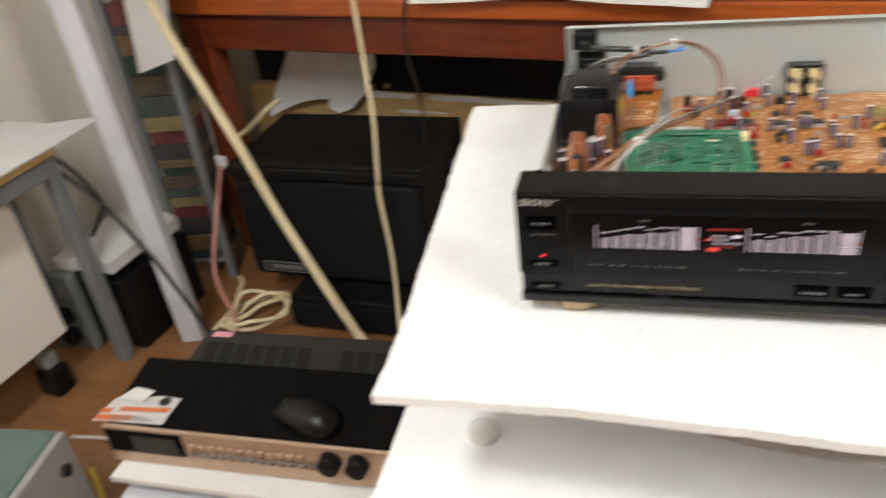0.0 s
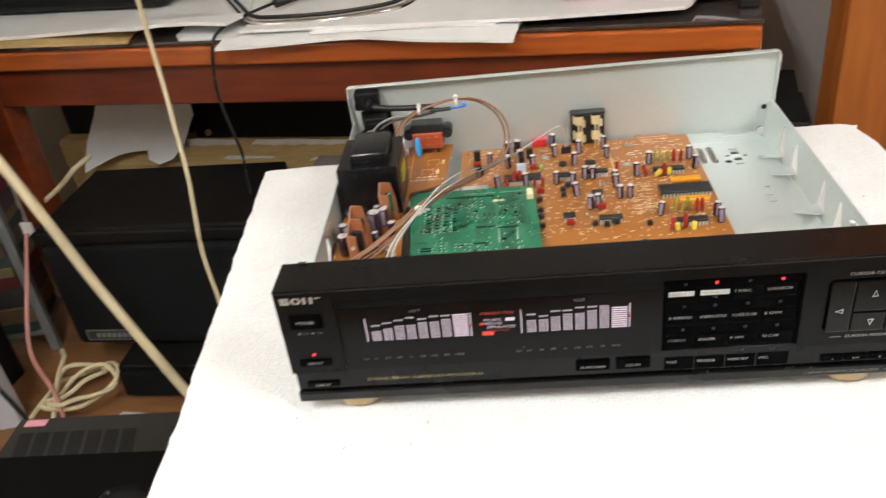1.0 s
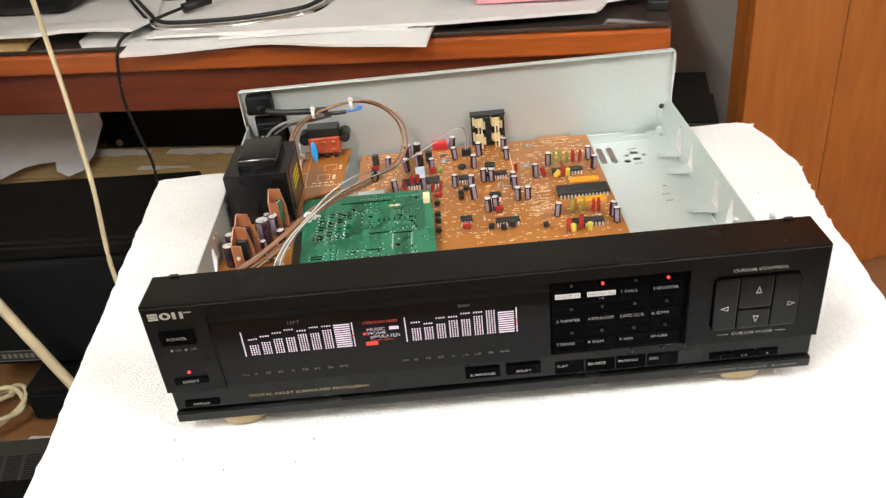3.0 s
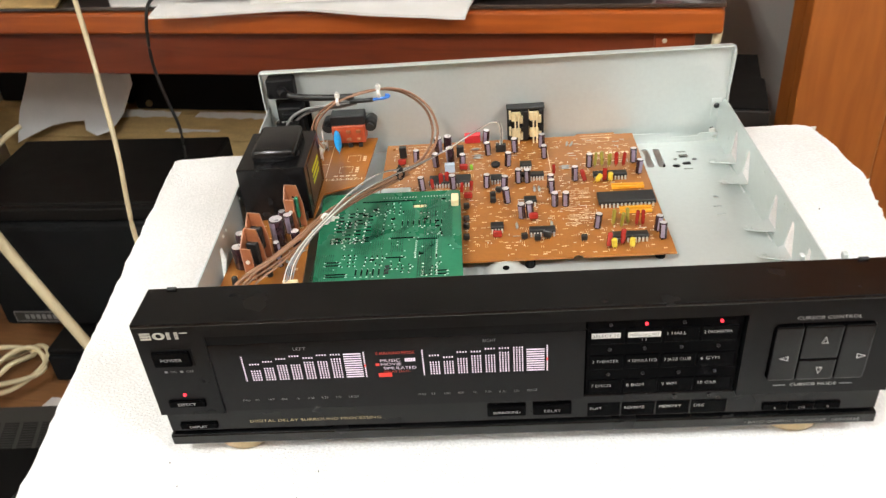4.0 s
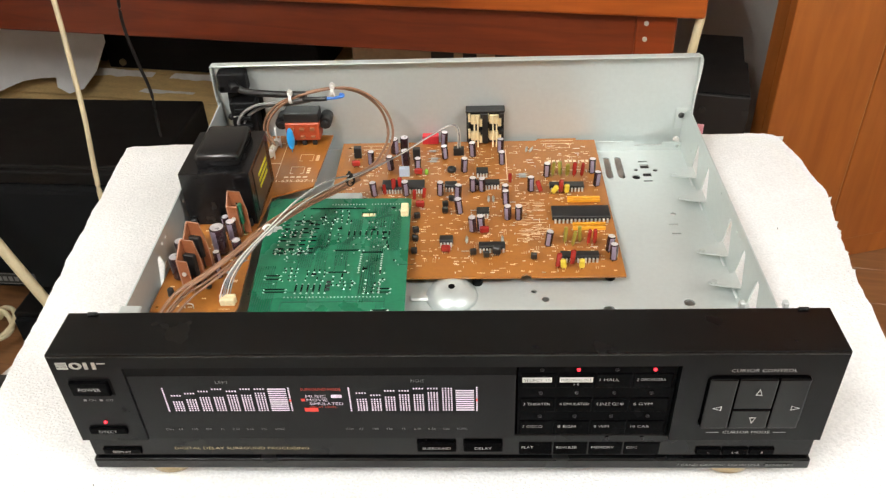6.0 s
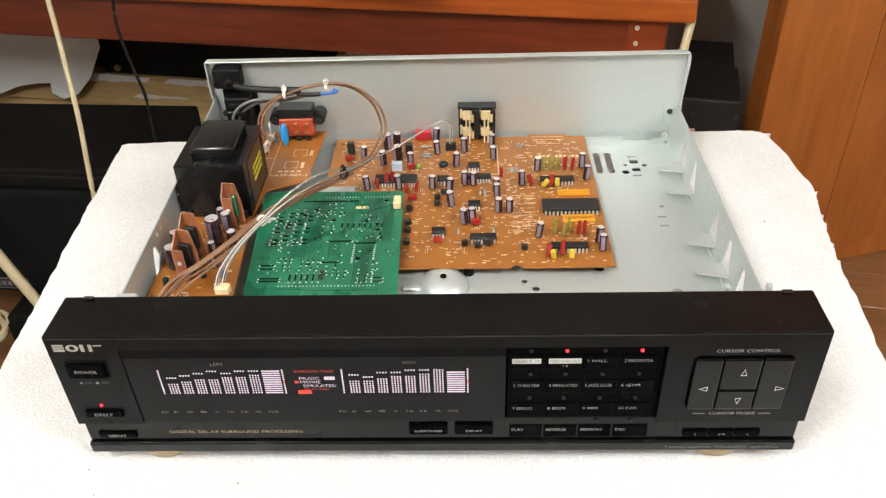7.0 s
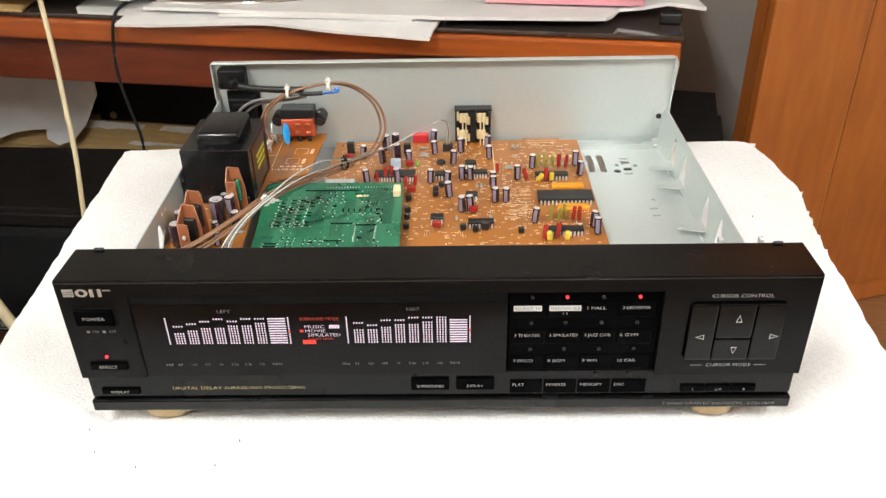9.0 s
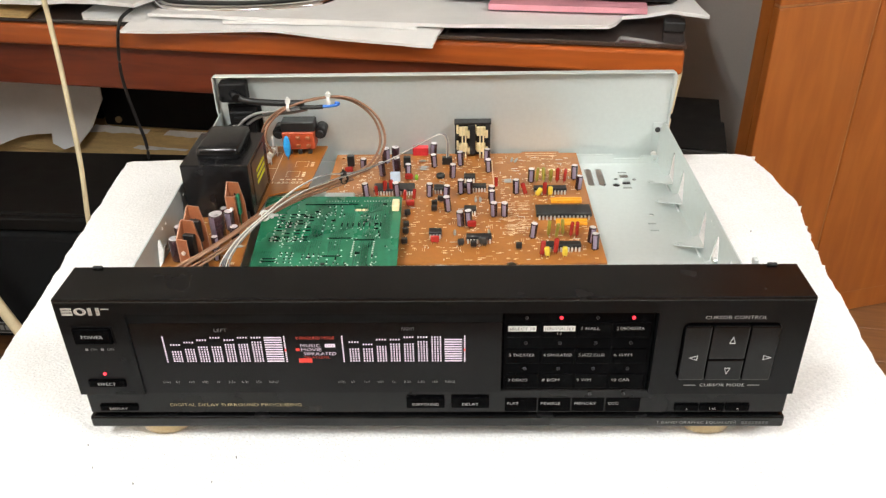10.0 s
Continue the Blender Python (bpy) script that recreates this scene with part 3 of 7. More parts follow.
# monitor stand: a chrome loop with a dark foot
mon = thing("monitor_stand", "black and chrome loop stand on the desk", "monitor stand", in_room(0, 0, -0.007))
bm = bmesh.new()
tube(bm, [(-1.15, 0.36, -0.024), (-1.117, 0.275, -0.026), (-0.985, 0.09, -0.028), (-0.95, 0.045, -0.029), (-0.905, 0.03, -0.03), (-0.778, 0.04, -0.03), (-0.68, 0.075, -0.029), (-0.645, 0.11, -0.028), (-0.631, 0.175, -0.027), (-0.62, 0.36, -0.024)], 0.0052, n=10, flat=2.3)
part("loop", bm, M["chrome"], mon, "bright chrome front rail")
bm = bmesh.new()
tube(bm, [(-1.15, 0.366, -0.008), (-1.115, 0.283, -0.010), (-0.98, 0.098, -0.012), (-0.945, 0.056, -0.013), (-0.90, 0.041, -0.014), (-0.78, 0.05, -0.014), (-0.684, 0.085, -0.013), (-0.652, 0.12, -0.012), (-0.64, 0.183, -0.011), (-0.63, 0.366, -0.008)], 0.0042, n=8)
part("upper_rail", bm, M["blackrub"], mon)
bm = bmesh.new()
box(bm, -1.16, -0.6, 0.365, 0.43, -0.034, 0.03, 0.01, 2)
part("foot", bm, M["blackrub"], mon)
# black desktop speaker at the desk's end
spk = thing("desktop_speaker", "black plastic speaker standing on the desk", "speaker", ROOM)
bm = bmesh.new()
box(bm, -1.72, -1.21, 0.185, 0.42, GT + 0.0175, GT + 0.3, 0.03, 4)
part("cabinet", bm, M["black_vinyl"], spk)
bm = bmesh.new()
box(bm, -1.70, -1.40, 0.172, 0.1845, GT + 0.045, GT + 0.28, 0.006, 2)
part("grille", bm, M["grille"], spk)
# thin black lead over the desk edge
lead = thing("power_lead", "thin black lead with a ferrite hanging over the desk edge", "cable", ROOM)
bm = bmesh.new()
tube(bm, [(-0.55, 0.42, 0.02), (-0.70, 0.3, 0.0), (-0.90, 0.16, -0.016), (-0.97, 0.06, -0.024), (-1.0, 0.012, -0.036), (-1.007, -0.012, -0.056), (-1.02, -0.012, -0.11), (-1.023, -0.012, -0.164), (-1.014, -0.012, -0.23), (-1.004, -0.012, -0.288), (-1.008, -0.012, -0.353), (-0.995, -0.03, -0.45), (-0.97, -0.06, -0.6)], 0.0032, n=7)
part("wire", bm, M["blackrub"], lead)
bm = bmesh.new()
cyl(bm, (-0.885, 0.172, -0.0148), (-0.925, 0.128, -0.0185), 0.0095, n=12)
part("ferrite", bm, M["blackrub"], lead)

# ---- under the desk ----
SP = in_room(-1.43, -0.215, 0, 6)
loud = thing("loudspeaker", "large black floor loudspeaker lying under the desk", "loudspeaker", SP)
bm = bmesh.new()
box(bm, 0.0, 0.478, 0.03, 0.31, -0.680, -0.382, 0.006, 2)
part("cabinet", bm, M["speaker_vinyl"], loud)
bm = bmesh.new()
box(bm, 0.012, 0.466, 0.004, 0.0295, -0.672, -0.415, 0.014, 3)
part("grille", bm, M["grille"], loud, "black cloth grille with rounded edges")
bm = bmesh.new()
box(bm, 0.0, 0.478, 0.012, 0.0295, -0.412, -0.384, 0.004, 2)
part("rail", bm, M["black_vinyl"], loud)
bm = bmesh.new()
box(bm, 0.045, 0.165, 0.0005, 0.0035, -0.655, -0.628, 0.0008)
badge = part("badge", bm, M["vent_grey"], loud, "grey maker's badge")
bm = bmesh.new()
for q in ((0.045, 0.165, -0.6295, -0.628), (0.045, 0.165, -0.655, -0.6535), (0.045, 0.0465, -0.6535, -0.6295), (0.1635, 0.165, -0.6535, -0.6295)):
    box(bm, q[0], q[1], -0.0002, 0.0006, q[2], q[3])
part("border", bm, M["ink_dim"], badge)
bm = bmesh.new()
for i in range(7):
    box(bm, 0.068 + i * 0.0125, 0.0765 + i * 0.0125, -0.0001, 0.0006, -0.6475, -0.6360)
part("lettering", bm, M["ink_dim"], badge)
sub = thing("subwoofer", "black wooden subwoofer under the loudspeaker", "subwoofer", SP)
bm = bmesh.new()
box(bm, 0.13, 0.46, -0.06, 0.29, FLOOR + 0.006, -0.682, 0.006, 2)
part("cabinet", bm, M["black_vinyl"], sub)
bm = bmesh.new()
box(bm, 0.138, 0.452, -0.075, -0.0605, FLOOR + 0.015, -0.690, 0.004, 2)
part("grille", bm, M["grille"], sub)
for x in (0.15, 0.44):
    for y in (-0.04, 0.27):
        bm = bmesh.new()
        cyl(bm, (x, y, FLOOR + 0.0005), (x, y, FLOOR + 0.0055), 0.012, n=10)
        part("foot", bm, M["blackrub"], sub)
bm = bmesh.new()
sheet(bm, [(-1.30, -0.40), (-0.8, -0.40), (-0.8, -0.30), (-1.28, -0.31)], FLOOR + 0.0002, 0.0012, 21, 0.0)
solid("paper_sheet", bm, M["paper"], "white paper lying on the floor under the loudspeaker", "paper", ROOM)
# cartons
cart = thing("carton", "flat brown corrugated carton with white tape", "carton", ROOM)
bm = bmesh.new()
box(bm, -1.72, -0.74, 0.30, 0.645, FLOOR + 0.001, -0.4025, 0.004)
part("body", bm, M["carton"], cart)
bm = bmesh.new()
box(bm, -1.715, -0.745, 0.292, 0.2995, -0.475, -0.4045, 0.002)
part("flap", bm, M["carton"], cart)
for k, (a, b, z, h) in enumerate(((-1.345, -1.19, -0.404, 0.010), (-1.15, -0.76, -0.404, 0.008), (-1.24, -1.10, -0.447, 0.005), (-1.0, -0.77, -0.450, 0.005))):
    bm = bmesh.new()
    sheet(bm, [(a, z - h), (b, z - h * 0.6), (b + 0.01, z + h * 0.5), (a + 0.02, z + h)], 0.0, 0.001, 70 + k, 0.0, 0.012, rag=0.006)
    for v in bm.verts:
        v.co = Vector((v.co.x, 0.2905 - v.co.z, v.co.y))
    part("tape_strip", bm, M["white_nylon"], cart, "torn white tape")
# made-up black box that keeps the gap around the wrap dark
dark_filler = thing("deck_and_filler", "black box added to darken the gap behind the torn wrap", "audio component", ROOM)
bm = bmesh.new()
box(bm, -1.71, -1.335, 0.34, 0.62, -0.402, -0.205, 0.004)
part("body", bm, M["deep_black"], dark_filler)
bm = bmesh.new()
box(bm, -1.70, -1.345, 0.332, 0.3395, -0.398, -0.215, 0.003)
part("front_panel", bm, M["black_vinyl"], dark_filler)
deck = thing("deck_and_filler", "black audio component on the carton under the desk", "audio component", ROOM)
bm = bmesh.new()
box(bm, -1.31, -0.78, 0.31, 0.62, -0.402, -0.27, 0.003)
part("body", bm, M["deep_black"], deck)
bm = bmesh.new()
cyl(bm, (-1.27, 0.3095, -0.385), (-1.27, 0.304, -0.385), 0.008, n=12)
part("knob", bm, M["gold"], deck)
cart2 = thing("carton", "pale brown printed carton under the desk", "carton", ROOM)
bm = bmesh.new()
box(bm, -0.70, -0.13, 0.31, 0.645, FLOOR + 0.001, -0.25, 0.004)
part("body", bm, M["carton_pale"], cart2)
bm = bmesh.new()
box(bm, -0.2, -0.125, 0.306, 0.3095, FLOOR + 0.01, -0.252, 0.001)
part("tape_strip", bm, M["carton"], cart2)
for i, w in enumerate((0.05, 0.03, 0.05, 0.02)):
    bm = bmesh.new()
    box(bm, -0.52 + i * 0.07, -0.52 + i * 0.07 + w, 0.3085, 0.3097, -0.345, -0.315, 0.0003)
    part("printed_mark", bm, M["ic"], cart2)
# white foam wrap hanging from under the desk top, before the carton
bm = bmesh.new()
sheet(bm, [(-1.50, -0.105), (-1.515, -0.25), (-1.545, -0.31), (-1.59, -0.38), (-1.635, -0.476), (-1.57, -0.446), (-1.518, -0.425), (-1.47, -0.416), (-1.428, -0.412), (-1.431, -0.438), (-1.404, -0.452), (-1.362, -0.437), (-1.315, -0.39), (-1.268, -0.315), (-1.255, -0.105)], 0.0, 0.003, 22, 0.014, 0.02)
for v in bm.verts:
    v.co = Vector((v.co.x, 0.268 - v.co.z, v.co.y))
solid("foam_wrap", bm, M["foam2"], "torn white foam wrap hanging under the desk", "foam wrap", ROOM)
# black boxes in the gap by the wall
amp3 = thing("power_supply", "long black metal power supply beside the desk end", "power supply", in_room(0.008, 0.135, 0, -3))
bm = bmesh.new()
plate(bm, [(0.0, 0.0), (0.11, 0.0), (0.11, 0.14), (0.104, 0.145), (0.104, 0.27), (0.0, 0.27)], (), -0.29 - FLOOR - 0.001, Matrix.Translation((0, 0, -0.29)))
part("case", bm, M["black_vinyl"], amp3)
bm = bmesh.new()
box(bm, -0.002, 0.112, -0.008, -0.0005, FLOOR + 0.01, -0.292, 0.002, 2)
part("front_cover", bm, M["blackrub"], amp3)
for x in (0.03, 0.106):
    bm = bmesh.new()
    cyl(bm, (x, -0.0085, -0.322), (x, -0.012, -0.322), 0.006, n=10)
    part("screw", bm, M["vent_grey"], amp3)
bm = bmesh.new()
box(bm, 0.026, 0.038, -0.0105, -0.0085, -0.388, -0.352, 0.0005)
part("sticker", bm, M["pink"], amp3, "pink sticker")
bm = bmesh.new()
box(bm, -0.958, -0.80, 0.0, 0.26, FLOOR + 0.001, -0.425, 0.004)
solid("grey_carton", bm, M["taupe"], "grey-brown covered box beside the loudspeaker", "box", ROOM)
bm = bmesh.new()
tube(bm, [(0.0, 0.03, DTOP - 0.042), (-0.006, 0.014, -0.14), (-0.012, 0.01, -0.22), (-0.012, 0.012, -0.4), (0.0, 0.02, -0.6), (0.01, 0.05, FLOOR + 0.007)], 0.0075, n=8)
solid("cream_cable", bm, M["cable_cream"], "cream cable hanging down beside the desk", "cable", ROOM)

# ---- cables in front of the desk ----
bm = bmesh.new()
tube(bm, [(-1.07, -0.1, CEIL - 0.002), (-1.075, -0.1, 0.9), (-1.078, -0.1, 0.3), (-1.080, -0.1, 0.02), (-1.0586, -0.132, -0.088), (-1.035, -0.171, -0.168), (-1.013, -0.209, -0.242), (-1.0125, -0.229, -0.34), (-1.014, -0.235, -0.408), (-1.0, -0.25, -0.55), (-0.95, -0.35, -0.70), (-0.88, -0.42, FLOOR + 0.006)], 0.0045, n=8)
solid("cream_cable", bm, M["cable_cream"], "thin cream cable hanging from the ceiling", "cable", ROOM)
bm = bmesh.new()
tube(bm, [(-1.932, -0.12, 0.66), (-1.80, -0.14, 0.50), (-1.694, -0.148, 0.355), (-1.613, -0.157, 0.148), (-1.5365, -0.175, 0.0132), (-1.4447, -0.238, -0.058), (-1.306, -0.285, -0.264), (-1.231, -0.29, -0.451), (-1.07, -0.34, -0.676), (-0.98, -0.37, FLOOR + 0.011)], 0.0105, n=10)
solid("cable_trunking", bm, M["cable_cream"], "thick cream cable slanting down before the desk", "cable", ROOM)
bm = bmesh.new()
tube(bm, [(-1.585, 0.03, -0.436), (-1.54, 0.05, -0.405), (-1.487, 0.06, -0.361), (-1.47, 0.10, -0.35)], 0.0065, n=8)
solid("cream_cable", bm, M["cable_cream"], "short cream cable end behind the loudspeaker", "cable", ROOM)
bm = bmesh.new()
LOOP = [(-1.4825, -0.3577), (-1.4739, -0.3129), (-1.4831, -0.2728), (-1.475, -0.2378), (-1.4428, -0.2079), (-1.4022, -0.19), (-1.360, -0.212), (-1.3493, -0.2483), (-1.3743, -0.2924), (-1.4006, -0.3276), (-1.440, -0.352)]
pts = [(-1.52, -0.40, LOW + 0.007)]
for turn, (k, dx, dy) in enumerate(((1.0, 0.0, 0.0), (0.86, 0.012, -0.012), (0.72, -0.010, 0.006))):
    for i, (x, y) in enumerate(LOOP):
        pts.append((-1.42 + (x + 1.42) * k + dx, -0.275 + (y + 0.275) * k + dy, -0.752 + 0.009 * turn + 0.012 * math.sin(i * 1.3 + turn * 2)))
tube(bm, pts, 0.0056, n=7, per=3)
tube(bm, [(-1.545, -0.165, -0.742), (-1.525, -0.185, -0.728), (-1.500, -0.210, -0.722), (-1.474, -0.268, -0.722), (-1.455, -0.315, -0.735), (-1.442, -0.350, -0.755), (-1.44, -0.39, LOW + 0.008)], 0.0058, n=7)
solid("cable_coil", bm, M["cable_cream"], "loose coil of cream cable on the floor", "cable coil", SIDE)
bm = bmesh.new()
tube(bm, [(-1.555, -0.11, -0.445), (-1.55, -0.16, -0.52), (-1.53, -0.26, -0.66), (-1.44, -0.33, -0.73), (-1.36, -0.42, -0.77), (-1.33, -0.46, LOW + 0.005)], 0.005, n=7)
solid("pink_cable", bm, M["cable_pink"], "pink twin cable running down behind the receiver", "cable", SIDE)
bm = bmesh.new()
box(bm, -1.575, -1.545, -0.1, -0.094, -0.46, -0.425, 0.001)
solid("cable_tag", bm, M["paper"], "small white tag on a cable", "tag", SIDE)

# ---- receiver on its low box, with mouse mat ----
PADF = 0.291
box_low = thing("storage_box", "low white storage box under the receiver", "box", NEAR)
bm = bmesh.new()
box(bm, -1.02, -0.42, PADF - 0.012, 0.60, LOW + 0.001, -0.672, 0.006, 2)
part("body", bm, M["white_card"], box_low)
# black slab added as the shade of the gap below the foam pad
bm = bmesh.new()
box(bm, -1.0, -0.44, PADF + 0.02, 0.59, -0.6718, -0.6452, 0.003)
part("gap_shade", bm, M["deep_black"], box_low, "black slab standing for the dark gap under the foam")
bm = bmesh.new()
sheet(bm, [(-1.03, PADF), (-0.42, PADF - 0.012), (-0.42, 0.6), (-1.02, 0.6)], -0.6445, 0.012, 31, 0.0)
solid("foam_pad", bm, M["foam2"], "white foam pad under the receiver", "foam pad", NEAR)
rec = thing("receiver", "dark receiver with a champagne front and vented top", "receiver", NEAR)
bm = bmesh.new()
box(bm, -0.972, -0.50, 0.335, 0.605, -0.628, -0.548, 0.003)
part("case", bm, M["vent_grey"], rec)
bm = bmesh.new()
box(bm, -1.039, -0.497, 0.326, 0.3345, -0.630, -0.545, 0.003, 2)
front = part("front_panel", bm, M["champagne"], rec, "champagne metal front panel")
bm = bmesh.new()
box(bm, -1.036, -0.885, 0.3235, 0.3255, -0.602, -0.550, 0.001)
part("display", bm, M["window"], rec, "dark display window")
bm = bmesh.new()
box(bm, -0.985, -0.90, 0.3228, 0.3234, -0.597, -0.560, 0.0002)
part("display_lens", bm, M["vent_grey"], rec, "grey display lens")
for i in range(13):
    for z in (-0.572, -0.590):
        bm = bmesh.new()
        box(bm, -0.875 + i * 0.0182, -0.862 + i * 0.0182, 0.3195, 0.3258, z - 0.005, z + 0.005, 0.0015)
        part("button", bm, M["champagne"] if z > -0.58 else M["taupe"], rec)
for x in (-0.615, -0.568):
    bm = bmesh.new()
    cyl(bm, (x, 0.3255, -0.572), (x, 0.305, -0.572), 0.019, 0.017, n=20)
    part("knob", bm, M["matt_black"], rec, "black round knob")
# slots are uncut: dark bars on the case carry their shade
for x0, n in ((-0.9407, 7), (-0.663, 5)):
    for i in range(n):
        bm = bmesh.new()
        for k in range(11):
            x, y = x0 + i * 0.0317 - 0.0012 * k, 0.508 + k * 0.0054
            box(bm, x, x + 0.0245, y, y + 0.0030, -0.5478, -0.5473)
        part("vent_slot_shade", bm, M["vent_dark"], rec)
bm = bmesh.new()
box(bm, -0.955, -0.915, 0.582, 0.598, -0.5476, -0.5468, 0.0002)
part("label", bm, M["pink"], rec, "small pink label")
bm = bmesh.new()
plate(bm, [(-1.034, 0.336), (-0.50, 0.336), (-0.50, 0.505), (-1.05, 0.505)], (), 0.0038, Matrix.Translation((0, 0, -0.5436)))
solid("mouse_mat", bm, M["mat_cloth"], "flat black mouse mat on the receiver", "mouse mat", NEAR)
mouse = thing("computer_mouse", "black wireless computer mouse on the mat", "mouse", NEAR @ Matrix.Translation((-0.672, 0.380, -0.5433)) @ Matrix.Rotation(radians(72), 4, "Z") @ Matrix.Scale(1.2, 4))
bm = bmesh.new()
bmesh.ops.create_uvsphere(bm, u_segments=20, v_segments=12, radius=1)
for v in bm.verts:
    p, q = math.copysign(abs(v.co.x) ** 0.8, v.co.x), math.copysign(abs(v.co.y) ** 0.85, v.co.y)
    v.co = Vector((p * (0.0305 - 0.003 * q - 0.003 * (1 - q * q)), q * 0.055, max(0.0, v.co.z * (0.028 - 0.008 * q) + 0.003)))
for f in bm.faces:
    f.smooth = True
part("shell", bm, M["mouse_plastic"], mouse)
bm = bmesh.new()
cyl(bm, (-0.0035, 0.034, 0.0195), (0.0035, 0.034, 0.0195), 0.0060, n=14)
part("wheel", bm, M["blackrub"], mouse)
bm = bmesh.new()
for i in range(3):
    box(bm, -0.0095 + i * 0.007, -0.0045 + i * 0.007, -0.026, -0.018, 0.0295, 0.0308)
part("marking", bm, M["ink_dim"], mouse)
card = thing("paper_label", "crumpled white and orange paper label on the mat", "label", NEAR @ Matrix.Translation((-0.99, 0.372, -0.543)) @ Matrix.Rotation(radians(4), 4, "Z"))
bm = bmesh.new()
sheet(bm, [(-0.070, -0.036), (0.064, -0.039), (0.070, 0.025), (0.03, 0.030), (-0.055, 0.020)], 0.0, 0.0006, 41, 0.004, 0.02)
part("paper", bm, M["paper"], card)
bm = bmesh.new()
sheet(bm, [(-0.045, 0.014), (0.005, 0.006), (0.018, 0.034), (-0.025, 0.044)], 0.0055, 0.0005, 42, 0.006, 0.012)
part("torn_flap", bm, M["white_nylon"], card, "torn white paper flap")
for q in ((-0.066, 0.0, -0.035, -0.022), (-0.03, 0.063, -0.012, -0.002), (-0.066, -0.045, -0.018, -0.006)):
    bm = bmesh.new()
    box(bm, *q, 0.0042, 0.0049)
    part("print", bm, M["orange_ink"], card)
bm = bmesh.new()
cyl(bm, (0.045, 0.014, 0.0040), (0.045, 0.014, 0.0050), 0.010, n=18)
part("print", bm, M["ic"], card)
for k in range(3):
    bm = bmesh.new()
    box(bm, -0.04 + k * 0.004, 0.02 + k * 0.012, -0.026 - k * 0.004, -0.0245 - k * 0.004, 0.0046, 0.0052)
    part("print", bm, M["ink_dim"], card)

# ---- left side of the room ----
tab = thing("side_table", "low work table with grey steel legs and a pale top", "table", SIDE)
bm = bmesh.new()
box(bm, -1.91, -1.68, -1.5, -0.435, -0.262, -0.242, 0.003)
part("tabletop", bm, M["carton"], tab, "raw wood table top edge")
for v0 in (-1.45, -0.475):
    for u0 in (-1.905, -1.713):
        bm = bmesh.new()
        box(bm, u0, u0 + 0.032, v0, v0 + 0.032, LOW + 0.001, -0.2625, 0.002)
        part("leg", bm, M["legmetal"], tab)
bm = bmesh.new()
box(bm, -1.713, -1.681, -1.418, -0.477, -0.30, -0.2635, 0.002)
part("rail", bm, M["legmetal"], tab)
bm = bmesh.new()
box(bm, -1.752, -1.742, -1.40, -0.545, LOW + 0.14, -0.3005, 0.004, 2)
part("side_panel", bm, M["wall"], tab, "cream side panel below the table top")
bm = bmesh.new()
sheet(bm, [(-1.91, -1.4), (-1.672, -1.4), (-1.665, -0.45), (-1.67, -0.30), (-1.78, -0.36), (-1.91, -0.36)], -0.2415, 0.003, 51, 0.006)
solid("white_sheet", bm, M["paper"], "white sheet spread over the side table", "sheet", SIDE)
lc = thing("lamp_carton", "long white lamp carton standing upright", "carton", in_side(-1.575, -0.345, LOW + 0.001, 20) @ Matrix.Rotation(radians(-1.5), 4, "Y"))
bm = bmesh.new()
box(bm, -0.026, 0.026, -0.02, 0.02, 0, 1.34, 0.004, 2)
part("sleeve", bm, M["white_card"], lc)
bm = bmesh.new()
box(bm, -0.0245, 0.0245, -0.0185, 0.0185, 1.3402, 1.352, 0.002)
part("end_flap", bm, M["paper"], lc)
bm = bmesh.new()
box(bm, 0.0262, 0.0267, -0.0175, -0.0165, 0.01, 1.33)
part("glued_seam", bm, M["paper"], lc)
rack = thing("book_rack", "grey steel rack holding a tall stack of books", "rack", in_side(-1.777, -0.133, 0, 18))
for x in (0.0, 0.13):
    bm = bmesh.new()
    box(bm, x, x + 0.022, 0.0, 0.022, LOW + 0.001, 0.25, 0.001)
    part("upright", bm, M["legmetal"], rack)
for z in (LOW + 0.05, -0.02):
    bm = bmesh.new()
    box(bm, 0.0225, 0.1295, 0.002, 0.16, z, z + 0.012, 0.001)
    part("shelf", bm, M["legmetal"], rack)
rnd = random.Random(8)
z = LOW + 0.0622
cols = [(0.03, 0.055, 0.05), (0.17, 0.11, 0.055), (0.05, 0.05, 0.055), (0.14, 0.03, 0.03), (0.24, 0.19, 0.09), (0.06, 0.08, 0.075), (0.10, 0.075, 0.055)]
i = 0
while z < -0.08:
    h = rnd.uniform(0.02, 0.055)
    bm = bmesh.new()
    box(bm, 0.026, 0.126 - rnd.uniform(0, 0.006), 0.004 + rnd.uniform(0, 0.012), 0.15, z, z + h - 0.0006, 0.0015)
    c = cols[i % len(cols)]
    solid("book", bm, material("book_cover", c, 0.6, scale=40, spread=0.3), "worn book lying in the rack's stack", "book", in_side(-1.777, -0.133, 0, 18), "rack books")
    z += h
    i += 1
bm = bmesh.new()
sheet(bm, [(0, 0), (0.10, 0.03), (0.115, 0.3), (0.0, 0.28)], 0, 0.002, 61, 0.01)
solid("hanging_paper", bm, M["paper"], "white paper hanging on the rack", "paper", in_side(-1.665, -0.16, -0.19, 10) @ Matrix.Rotation(radians(80), 4, "X"))
bm = bmesh.new()
box(bm, -1.83, -1.665, -0.42, -0.18, LOW + 0.001, -0.61, 0.006, 2)
solid("black_box", bm, M["black_vinyl"], "black box on the floor beside the table", "box", SIDE)
bm = bmesh.new()
sheet(bm, [(-1.84, -0.44), (-1.67, -0.43), (-1.66, -0.2), (-1.83, -0.17)], -0.6095, 0.03, 62, 0.07)
